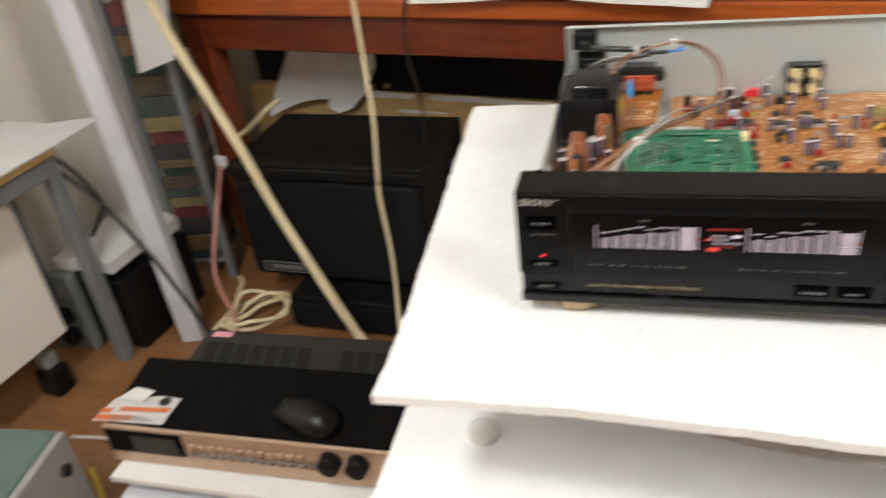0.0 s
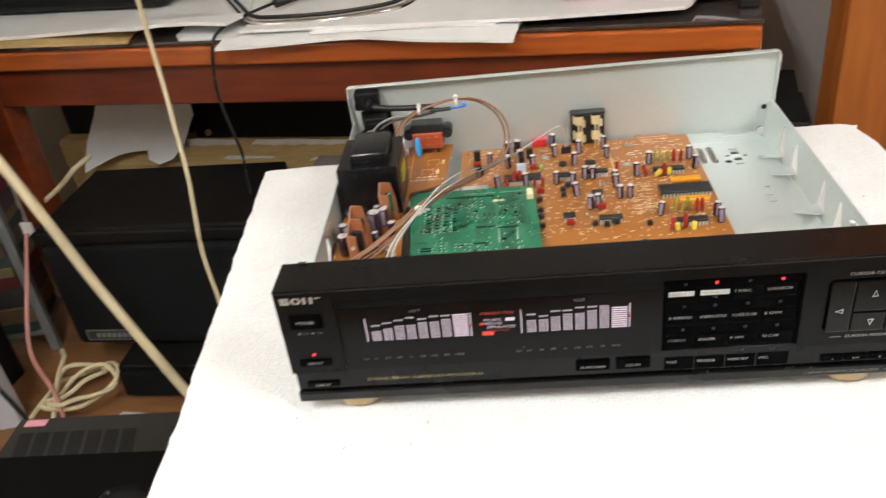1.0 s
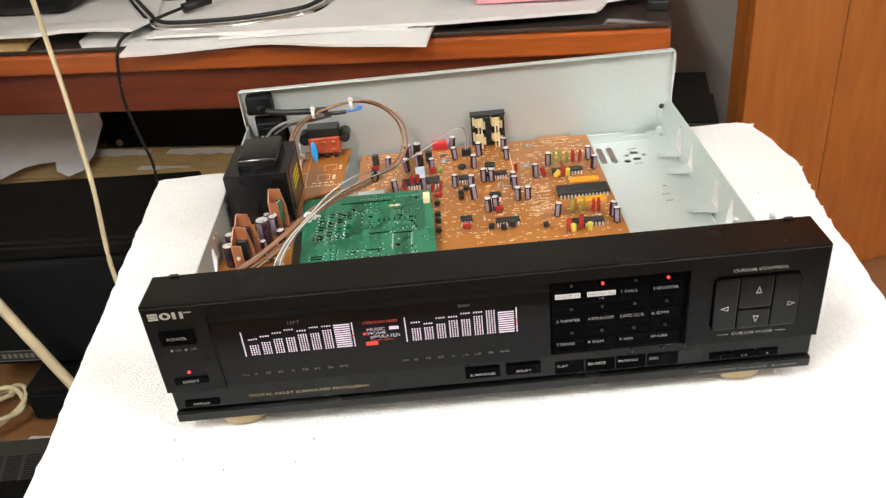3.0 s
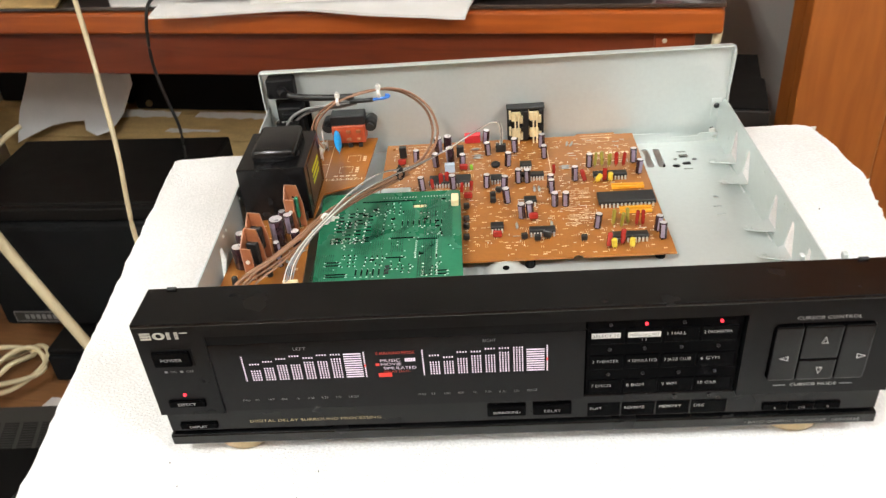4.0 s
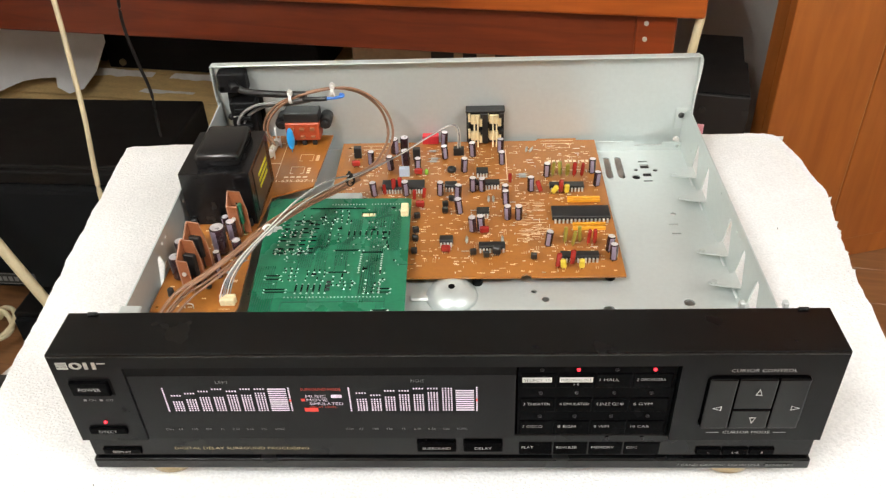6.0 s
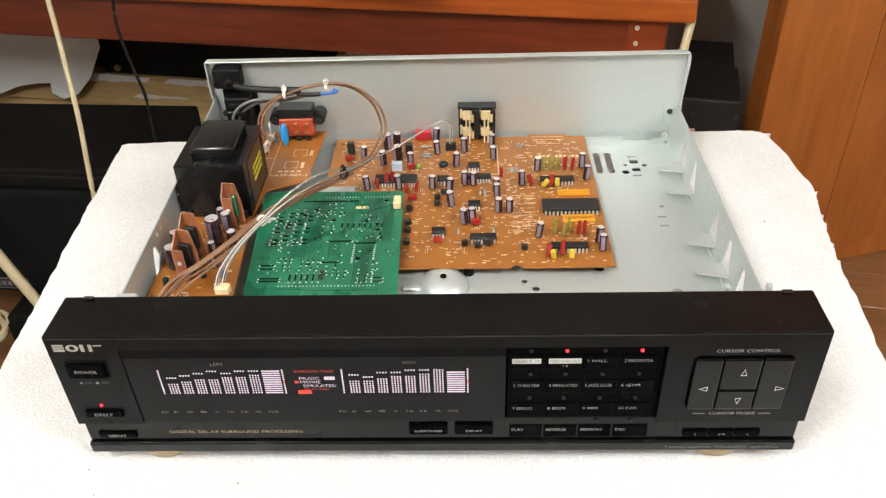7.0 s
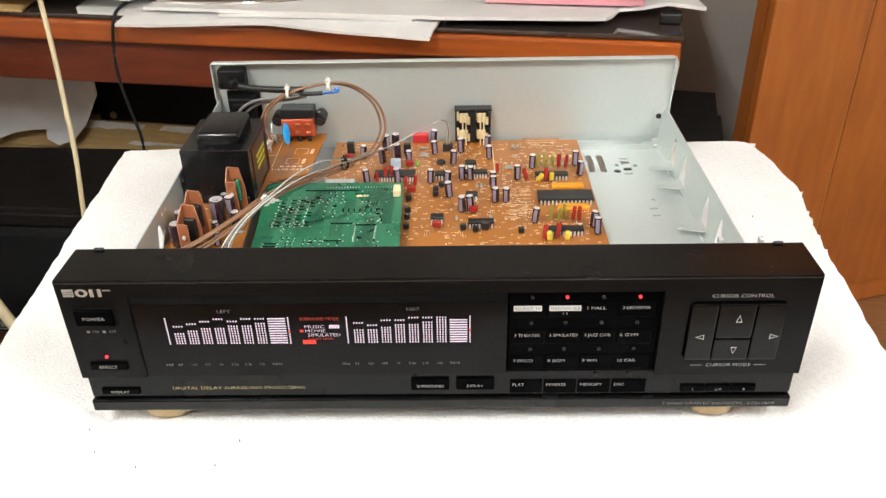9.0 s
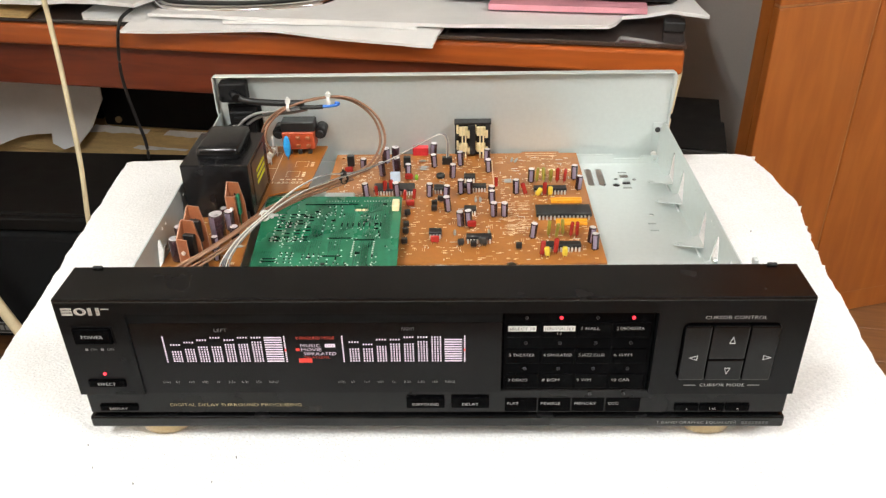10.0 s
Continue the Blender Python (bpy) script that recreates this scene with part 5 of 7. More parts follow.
# buttons on the front panel


def button(name, x0, x1, z0, z1, y0, y1, words="", size=0.003, width=None, parent=None, ink="ink", dz=0.0, mat="key", bev=0.0006):
    b = bmesh.new()
    box(b, x0, x1, y0, y1, z0, z1, bev, 2)
    ob = part(name, b, M[mat], parent or eq)
    if words:
        lettering("print", words, size, on_front((x0 + x1) / 2, (z0 + z1) / 2 + dz, y0 - 0.0003), M[ink], ob, width=width)
    return ob


bm = bmesh.new()
box(bm, -0.2085, -0.1838, -0.0002, 0.002, 0.0775, 0.0905, 0.0004)
part("button_well", bm, M["dark"], bezel)
button("power_button", -0.2075, -0.1855, 0.0785, 0.0895, -0.0022, 0.004, "POWER", 0.0034, 0.0125)
lettering("print", "ON", 0.0026, on_front(-0.1985, 0.0735), M["ink_dim"], bezel)
lettering("print", "OFF", 0.0026, on_front(-0.1885, 0.0735), M["ink_dim"], bezel)
for x in (-0.2028, -0.1935):
    bm = bmesh.new()
    box(bm, x - 0.0008, x + 0.0008, -0.0004, -0.0001, 0.0728, 0.0742)
    part("print", bm, M["ink_dim"], bezel)
button("effect_button", -0.2075, -0.1850, 0.0455, 0.0508, -0.0016, 0.004, "EFFECT", 0.0032, 0.0108)
button("display_button", -0.2075, -0.1840, 0.0226, 0.0272, 0.0025, 0.008, "DISPLAY", 0.0028, 0.0110)
lettering("print", "DIGITAL DELAY SURROUND PROCESSING", 0.0034, on_front(-0.1225, 0.0267, 0.0037), M["gold_ink"], lower, width=0.0815)
button("surround_button", -0.0165, 0.0068, 0.0250, 0.0335, 0.0022, 0.008, "SURROUND", 0.0030, 0.0165, dz=-0.0008)
button("delay_button", 0.0110, 0.0342, 0.0250, 0.0337, 0.0022, 0.008, "DELAY", 0.0030, 0.0098, dz=-0.0008)


def led(x, z, lit, y=0.0024):
    b = bmesh.new()
    lathe(b, (0, 0, 0), [(0.0010, 0), (0.0010, 0.0006), (0.0006, 0.0011), (0.0002, 0.0013)], 10)
    part("led", b, M["led"] if lit else M["led_off"], eq, "lit red indicator" if lit else "", m=on_front(x, z, y))


led(-0.1962, 0.0552, True, -0.0002)
# key field
bm = bmesh.new()
box(bm, 0.0418, 0.1288, 0.0038, 0.0110, 0.0388, 0.0983, 0.0004)
part("key_field", bm, M["key"], eq)
COLS = ((0.0438, 0.0634), (0.0642, 0.0840), (0.0848, 0.1046), (0.1054, 0.1264))
ROWS_Z = ((0.0787, 0.0897), (0.0593, 0.0703), (0.0403, 0.0513), (0.0213, 0.0320))
WORDS = (("SELECT 10", "PERSONAL FILE", "1 HALL", "2 ORCHESTRA"), ("3 THEATER", "4 SIMULATED", "5 JAZZ CLUB", "6 GYM"), ("7 DISCO", "8 BGM", "9 WM", "10 CAR"), ("FLAT", "REVERSE", "MEMORY", "DSC"))
WIDE = ((0.0145, 0.0165, 0.0105, 0.0155), (0.0150, 0.0165, 0.0150, 0.0105), (0.0115, 0.0102, 0.0085, 0.0105), (0.0068, 0.0118, 0.0130, 0.0060))
for r, (z0, z1) in enumerate(ROWS_Z):
    for c, (x0, x1) in enumerate(COLS):
        y0 = 0.0030 if r < 3 else 0.0034
        key = button("key", x0, x1, z0, z1, y0, 0.0055 if r < 3 else 0.008)
        cx = x0 + 0.0015 + WIDE[r][c] / 2
        zt = z0 + 0.0068
        if r == 0 and c < 2:
            b = bmesh.new()
            box(b, cx - WIDE[r][c] / 2 - 0.0008, cx + WIDE[r][c] / 2 + 0.0008, y0 - 0.0003, y0 - 0.0001, zt - 0.0018, zt + 0.0018)
            part("print_block", b, M["patch"], key)
            lettering("print", WORDS[r][c], 0.0028, on_front(cx, zt, y0 - 0.0005), M["dark"], key, width=WIDE[r][c])
            if c:
                lettering("print", "1-5", 0.0026, on_front(cx, zt - 0.0036, y0 - 0.0003), M["ink"], key)
        else:
            lettering("print", WORDS[r][c], 0.0030, on_front(cx, zt, y0 - 0.0003), M["ink"], key, width=WIDE[r][c])
for r, z in enumerate((0.0928, 0.0747, 0.0555)):
    for c, x in enumerate((0.0550, 0.0748, 0.0955, 0.1160)):
        led(x, z, r == 0 and c in (1, 3), 0.0036)
for x in (0.0950, 0.1152):
    led(x, 0.0358, False, 0.0036)
# cursor pad
bm = bmesh.new()
box(bm, 0.1388, 0.2032, 0.004, 0.0108, 0.0480, 0.0930)
part("pad_well", bm, M["dark"], eq)
lettering("print", "CURSOR CONTROL", 0.0034, on_front(0.1725, 0.0952), M["ink"], bezel, width=0.0345)
lettering("print", "CURSOR MODE", 0.0032, on_front(0.1720, 0.0456), M["ink"], bezel, width=0.0262)
for x in (0.1530, 0.1905):
    bm = bmesh.new()
    box(bm, x - 0.0035, x + 0.0035, -0.0004, -0.0001, 0.0454, 0.0457)
    part("print", bm, M["ink_dim"], bezel)
for x0, x1, z0, z1, ax, az, turn in ((0.1448, 0.1598, 0.0508, 0.0903, 0.1515, 0.0680, 90), (0.1604, 0.1812, 0.0668, 0.0903, 0.1722, 0.0808, 0), (0.1604, 0.1812, 0.0508, 0.0662, 0.1722, 0.0582, 180), (0.1818, 0.1983, 0.0508, 0.0903, 0.1938, 0.0682, -90)):
    k = button("cursor_key", x0, x1, z0, z1, -0.0022, 0.006, bev=0.0009, mat="cursor")
    b = bmesh.new()
    t = [(-0.0018, -0.0024), (0.0018, -0.0024), (0.0, 0.0026)]
    plate(b, t, [[(x * 0.74, y * 0.74 - 0.0002) for x, y in t]], 0.0002)
    part("arrow", b, M["ink"], k, m=on_front(ax, az, -0.0026) @ Matrix.Rotation(radians(turn), 4, "Z"))
for x0, x1, w in ((0.1475, 0.1622, "L"), (0.1628, 0.1778, "L+R"), (0.1784, 0.1930, "R")):
    button("mode_button", x0, x1, 0.0220, 0.0272, 0.0026, 0.008, w, 0.0024, dz=-0.0003)
lettering("print", "7 BAND GRAPHIC EQUALIZER", 0.0030, on_front(0.1620, 0.0137, 0.0017), M["ink_dim"], bar, width=0.0490)
for i in range(8):
    bm = bmesh.new()
    box(bm, 0.1895 + i * 0.0021, 0.1895 + i * 0.0021 + 0.0015, 0.0015, 0.0018, 0.0127, 0.0148)
    part("print_block", bm, M["ink_faint"], bar)

# ---- main circuit board ----
PZ = 0.030
bm = bmesh.new()
plate(bm, [(-0.105, 0.160), (0.0525, 0.160), (0.0535, 0.1625), (0.0565, 0.1640), (0.0595, 0.1625), (0.0605, 0.160), (0.130, 0.160), (0.130, 0.361), (0.113, 0.361), (0.113, 0.3645), (0.0775, 0.3645), (0.0755, 0.361), (-0.105, 0.361)], [ring(-0.098, 0.352, 0.0016, 10)], 0.0016, Matrix.Translation((0, 0, PZ)))
pcb = part("main_board", bm, M["pcb"], eq, "orange circuit board crowded with components")
for x, y in ((-0.095, 0.17), (0.12, 0.17), (0.12, 0.35), (-0.095, 0.345), (0.02, 0.165)):
    bm = bmesh.new()
    cyl(bm, (x, y, FL + 0.0002), (x, y, PZ - 0.0017), 0.004, n=10)
    part("standoff", bm, M["dark"], eq)
rnd = random.Random(4)


def cap_mesh(r, h):
    """A sleeved can with a pale stripe and a bright pressed top: three materials on one mesh."""
    b = bmesh.new()
    n = 18
    prof = [(r * 0.9, 0.0012), (r, 0.002), (r, h * 0.12), (r * 0.96, h * 0.15), (r, h * 0.18), (r, h - 0.0008), (r * 0.86, h), (r * 0.8, h - 0.0002)]
    rings = [[b.verts.new((q * math.cos(2 * math.pi * i / n), q * math.sin(2 * math.pi * i / n), z)) for i in range(n)] for q, z in prof]
    for k, (a, c) in enumerate(zip(rings, rings[1:])):
        for i in range(n):
            f = b.faces.new((a[i], a[(i + 1) % n], c[(i + 1) % n], c[i]))
            f.smooth = True
            f.material_index = 2 if k >= 6 else (1 if i < 3 and 1 < k < 5 else 0)
    f = b.faces.new(rings[-1])
    f.material_index = 2
    b.faces.new(rings[0][::-1])
    for x in (-r * 0.4, r * 0.4):
        cyl(b, (x, 0, -0.001), (x, 0, 0.0016), 0.0004, n=5)
    me = mesh_of("capacitor", b, M["cap"])
    me.materials.append(M["cap_stripe"])
    me.materials.append(M["alu"])
    return me


CAP_S, CAP_M, CAP_B = cap_mesh(0.0027, 0.0128), cap_mesh(0.0033, 0.0148), cap_mesh(0.0042, 0.0175)


def place(name, me, x, y, z, parent, turn=0.0, lean=(0, 0), s=1.0, label=""):
    o = bpy.data.objects.new(name, me)
    scene.collection.objects.link(o)
    o.parent = parent
    o.matrix_basis = Matrix.Translation((x, y, z)) @ Euler((radians(lean[0]), radians(lean[1]), radians(turn))).to_matrix().to_4x4() @ Matrix.Scale(s, 4)
    return tagged(o, label)


for x, y in ((-0.075, 0.322), (-0.056, 0.312), (-0.032, 0.309), (-0.010, 0.353), (-0.008, 0.330), (0.017, 0.333), (0.009, 0.307), (-0.011, 0.270), (-0.067, 0.270), (-0.040, 0.2705), (0.017, 0.2755), (0.025, 0.2755), (0.042, 0.339), (0.043, 0.319), (0.081, 0.2975), (0.121, 0.302), (0.122, 0.2815), (0.066, 0.2745), (0.004, 0.263), (0.006, 0.2425), (0.017, 0.2175), (0.024, 0.2175), (0.0435, 0.264), (0.0445, 0.2545), (0.045, 0.2335), (0.054, 0.2335), (0.075, 0.1975), (0.121, 0.1895), (0.123, 0.1785)):
    place("capacitor", CAP_S, x, y, PZ, pcb, rnd.uniform(212, 262), (rnd.uniform(-4, 5), rnd.uniform(-5, 5)), rnd.uniform(1.08, 1.2))
for x, y in ((-0.055, 0.341), (-0.046, 0.343), (-0.043, 0.3195)):
    place("capacitor", CAP_B, x, y, PZ, pcb, rnd.uniform(130, 330), (0, 2), rnd.uniform(0.85, 1.0))


def flat_cap(w, h, t, soft=0.42):
    """A dipped film capacitor: a rounded slab on two leads."""
    b = bmesh.new()
    box(b, -w / 2, w / 2, -t / 2, t / 2, 0.0018, 0.0018 + h, min(w, t) * soft, 3)
    for f in b.faces:
        f.smooth = True
    for x in (-w * 0.25, w * 0.25):
        cyl(b, (x, 0, -0.001), (x, 0, 0.003), 0.0003, n=5)
    return b


RED_TALL = mesh_of("film_capacitor", flat_cap(0.0040, 0.0122, 0.0030), M["red"])
RED_WIDE = mesh_of("film_capacitor", flat_cap(0.0075, 0.0058, 0.0036), M["red"])
OLIVE = mesh_of("film_capacitor", flat_cap(0.0040, 0.0124, 0.0028), M["olive"])
YEL = mesh_of("film_capacitor", flat_cap(0.0042, 0.0076, 0.0036, 0.34), M["yellow"])
for k, (x, y) in enumerate(((-0.058, 0.2715), (-0.051, 0.277), (-0.045, 0.277), (-0.033, 0.263), (-0.025, 0.265), (0.049, 0.288), (0.075, 0.2725), (0.091, 0.271), (0.105, 0.297), (0.111, 0.297), (0.106, 0.199), (0.111, 0.199), (0.080, 0.1695), (0.091, 0.1725))):
    place("film_capacitor", RED_TALL, x, y, PZ, pcb, rnd.uniform(-25, 25) + (70 if k in (8, 9, 10, 11) else 0), (rnd.uniform(-6, 6), -18 if k == 6 else rnd.uniform(-7, 7)), 0.78 if k in (0, 3, 4, 5) else 1.0)
for x, y in ((-0.088, 0.3175), (-0.031, 0.3025), (-0.027, 0.2515), (0.026, 0.2135), (-0.004, 0.1895)):
    place("film_capacitor", RED_WIDE, x, y, PZ, pcb, rnd.uniform(-6, 6), (rnd.uniform(-8, 0), 0))
for x, y in ((0.086, 0.298), (0.093, 0.298), (0.099, 0.298), (0.088, 0.201), (0.094, 0.198), (0.100, 0.202)):
    place("film_capacitor", OLIVE, x, y, PZ, pcb, rnd.uniform(40, 110), (rnd.uniform(-9, 9), rnd.uniform(-9, 9)))
for k, (x, y) in enumerate(((0.083, 0.2705), (0.096, 0.2705), (0.085, 0.1685), (0.098, 0.1685))):
    place("film_capacitor", YEL, x, y, PZ, pcb, rnd.uniform(-10, 10), (0, 35 if k == 0 else rnd.uniform(-8, 8)))


def dip(n, w, pitch=0.00254, depth=0.0064):
    """A moulded chip with two rows of bent pins."""
    b = bmesh.new()
    box(b, -w / 2, w / 2, -depth / 2, depth / 2, 0.0019, 0.0056, 0.0004)
    me_pins = bmesh.new()
    for i in range(n):
        x = (i - (n - 1) / 2) * pitch
        for s in (-1, 1):
            y = s * (depth / 2 + 0.0005)
            box(me_pins, x - 0.0007, x + 0.0007, min(y, y + s * 0.0013), max(y, y + s * 0.0013), 0.0002, 0.0038)
            box(me_pins, x - 0.00028, x + 0.00028, min(y + s * 0.0003, y + s * 0.0009), max(y + s * 0.0003, y + s * 0.0009), -0.0012, 0.0010)
    for f in me_pins.faces:
        f.material_index = 1
    me2 = bpy.data.meshes.new("pins")
    me_pins.to_mesh(me2)
    me_pins.free()
    b.from_mesh(me2)
    lathe(b, (-w / 2 + 0.002, -depth * 0.2, 0.00555), [(0.0006, 0), (0.0005, 0.00012)], 8)
    me = mesh_of("chip", b, M["ic"])
    me.materials.append(M["pin"])
    return me


for n, w, d, spots in ((4, 0.0104, 0.0074, ((-0.002, 0.281), (0.025, 0.303), (0.025, 0.241), (-0.004, 0.2025))), (8, 0.0205, 0.0064, ((0.0295, 0.2835), (0.0315, 0.194))), (10, 0.0290, 0.0068, ((0.0965, 0.278), (0.0975, 0.181)))):
    me = dip(n, w, depth=d, pitch=w / (n + 0.1))
    for x, y in spots:
        place("chip", me, x, y, PZ, pcb)
place("chip", dip(14, 0.0365, pitch=0.00254, depth=0.0125), -0.043, 0.2815, PZ, pcb)
place("chip", dip(14, 0.0465, pitch=0.0032, depth=0.0165), 0.104, 0.237, PZ, pcb)
b = bmesh.new()
box(b, -0.0023, 0.0023, -0.0013, 0.0016, 0.0016, 0.0062, 0.0005)
for x in (-0.0012, 0.0, 0.0012):
    cyl(b, (x, 0, -0.001), (x, 0, 0.002), 0.00025, n=5)
TO92 = mesh_of("transistor", b, M["ic"])
for x, y in ((-0.006, 0.252), (-0.006, 0.243), (-0.001, 0.260), (0.063, 0.180), (0.017, 0.186), (0.027, 0.183), (0.035, 0.186), (-0.0285, 0.2355), (-0.0285, 0.2155), (-0.0285, 0.2045), (-0.0285, 0.1885)):
    place("transistor", TO92, x, y, PZ, pcb, rnd.uniform(-20, 20), s=1.35 if x == 0.035 else 1.05)
b = bmesh.new()
box(b, -0.0035, 0.0035, -0.0026, 0.0026, 0.001, 0.0125, 0.0005)
BLK = mesh_of("relay_block", b, M["ic"])
for x, y in ((-0.088, 0.334), (-0.034, 0.330)):
    place("black_block", BLK, x, y, PZ, pcb, s=0.95)
b = bmesh.new()
box(b, -0.0105, 0.0105, -0.005, 0.005, 0.0, 0.0115, 0.0006)
place("red_block", mesh_of("red_block", b, M["redbright"]), -0.0225, 0.3605, PZ, pcb, label="bright red plastic block", s=0.72)
b = bmesh.new()
box(b, -0.0045, 0.0045, -0.0025, 0.0025, 0.0, 0.0085, 0.0005)
place("white_block", mesh_of("white_block", b, material("bluish_ceramic", (0.5, 0.6, 0.72), 0.4)), -0.0435, 0.303, PZ, pcb)
b = bmesh.new()
lathe(b, (0, 0, 0), [(0.0038, 0.0005), (0.0042, 0.0015), (0.0038, 0.0035), (0.0022, 0.0042), (0.0008, 0.0030)], 16)
place("trimmer", mesh_of("trimmer", b, M["ic"]), -0.002, 0.309, PZ, pcb)
b = bmesh.new()
lathe(b, (0, 0, 0), [(0.0016, 0.001), (0.0016, 0.004), (0.0010, 0.0055)], 10)
place("green_lamp", mesh_of("green_lamp", b, material("green_lens", (0.25, 0.55, 0.05), 0.2, bump=0.0)), -0.024, 0.304, PZ, pcb)
b = bmesh.new()
box(b, -0.0048, 0.0048, -0.0025, 0.0025, 0.0, 0.0075, 0.0004)
place("socket", mesh_of("socket", b, M["ic"]), 0.004, 0.338, PZ, pcb)
for x0, x1, y in ((0.0955, 0.1225, 0.2610), (0.0955, 0.1225, 0.2570), (0.0965, 0.1225, 0.2235), (0.0960, 0.1220, 0.2175)):
    b = bmesh.new()
    box(b, -(x1 - x0) / 2, (x1 - x0) / 2, -0.0010, 0.0010, 0.0008, 0.0036, 0.0003)
    place("resistor_network", mesh_of("resistor_network", b, M["amber"]), (x0 + x1) / 2, y, PZ, pcb)
b = bmesh.new()
cyl(b, (-0.003, 0, 0.0016), (0.003, 0, 0.0016), 0.0011, n=8)
cyl(b, (-0.0055, 0, 0.0016), (0.0055, 0, 0.0016), 0.0003, n=5)
RES = mesh_of("resistor", b, material("resistor_body", (0.35, 0.36, 0.34), 0.5, bump=0.0))
for x, y, a in ((-0.020, 0.342, 0), (-0.018, 0.3285, 0), (-0.019, 0.324, 0), (0.066, 0.343, 80), (0.070, 0.342, 70), (0.030, 0.262, 90), (0.034, 0.262, 90), (0.040, 0.205, 90), (0.012, 0.205, 90), (0.060, 0.300, 0), (0.060, 0.2965, 0)):
    place("resistor", RES, x, y, PZ, pcb, a)
# wire links and printed legend, too many to count
links = bmesh.new()
legend = bmesh.new()
busy = [(-0.043, 0.2815, 0.02, 0.009), (0.104, 0.237, 0.025, 0.010), (0.0965, 0.278, 0.016, 0.006), (0.0975, 0.181, 0.016, 0.006)]
for i in range(1050):
    x, y = rnd.uniform(-0.098, 0.122), rnd.uniform(0.164, 0.354)
    if x < -0.035 and y < 0.255:
        continue
    if any(abs(x - a) < w and abs(y - c) < h for a, c, w, h in busy):
        continue
    kind = rnd.random()
    if kind < 0.5:
        for k in range(rnd.choice([2, 3, 3, 4])):
            w = rnd.uniform(0.0005, 0.0008)
            box(legend, x + k * 0.0010, x + k * 0.0010 + w, y, y + 0.0011, PZ + 0.0001, PZ + 0.00025)
    elif kind < 0.7:
        L = rnd.choice([0.0015, 0.002, 0.003, 0.0045])
        box(legend, x, x + L, y, y + 0.00028, PZ + 0.0001, PZ + 0.00025)
    elif kind < 0.8:
        L = rnd.choice([0.002, 0.003, 0.005])
        box(legend, x, x + 0.00026, y, y + L, PZ + 0.0001, PZ + 0.00025)
        box(legend, x + 0.0016, x + 0.00186, y, y + L, PZ + 0.0001, PZ + 0.00025)
    elif kind < 0.92:
        L = rnd.choice([0.002, 0.003, 0.004, 0.006])
        if rnd.random() < 0.6:
            box(links, x, min(x + L, 0.128), y, y + 0.0004, PZ + 0.0005, PZ + 0.0009)
        else:
            box(links, x, x + 0.0004, y, min(y + L * 0.8, 0.358), PZ + 0.0005, PZ + 0.0009)
    else:
        cyl(links, (x, y, PZ - 0.0003), (x, y, PZ + 0.0012), 0.0005, 0.0003, n=6)
for yb in [0.2055 + 0.0021 * k for k in range(26)]:
    for x0 in (0.054, 0.066):
        if rnd.random() < 0.7:
            x = x0 + rnd.uniform(-0.003, 0.003)
            box(legend, x, x + rnd.uniform(0.005, 0.011), yb, yb + 0.0003, PZ + 0.0001, PZ + 0.00025)
for yb in (0.246, 0.2495, 0.253, 0.2125, 0.216, 0.2195):
    for k in range(3):
        x = 0.058 + rnd.uniform(-0.006, 0.004) + k * 0.006
        box(legend, x, x + rnd.uniform(0.004, 0.008), yb, yb + 0.0004, PZ + 0.0001, PZ + 0.00025)
for q in ((0.012, 0.047, 0.2935, 0.2942), (0.0465, 0.0472, 0.294, 0.345), (0.080, 0.110, 0.3545, 0.3549), (0.080, 0.110, 0.3595, 0.3599), (0.084, 0.106, 0.3465, 0.3469), (0.084, 0.0844, 0.347, 0.3545), (0.1056, 0.106, 0.347, 0.3545), (-0.085, -0.06, 0.355, 0.3554), (-0.085, -0.06, 0.349, 0.3494)):
    box(legend, *q, PZ + 0.0001, PZ + 0.00025)
for k, wdt in enumerate((0.001, 0.0, 0.003, 0.003, 0.003, 0.0, 0.003, 0.003, 0.003, 0.0, 0.003, 0.003)):
    if wdt:
        box(legend, 0.077 + k * 0.0037, 0.077 + k * 0.0037 + wdt * 0.85, 0.3215, 0.3250, PZ + 0.0001, PZ + 0.00025)
tagged(part("legend", legend, M["silk"], pcb), kind="stuff")
tagged(part("link_wiring", links, M["pin"], pcb), kind="stuff")
# phono socket block at the rear wall
bm = bmesh.new()
box(bm, -0.0172, 0.0172, 0.0, 0.006, 0.0, 0.0348, 0.0006)
jacks = part("phono_block", bm, M["ic"], eq, "black phono socket block with ivory contacts", Matrix.Translation((0.0285, 0.3595, PZ)))
bm = bmesh.new()
box(bm, -0.0178, 0.0178, -0.005, 0.006, 0.0332, 0.0352, 0.0005)
part("cap_strip", bm, M["ic"], jacks)
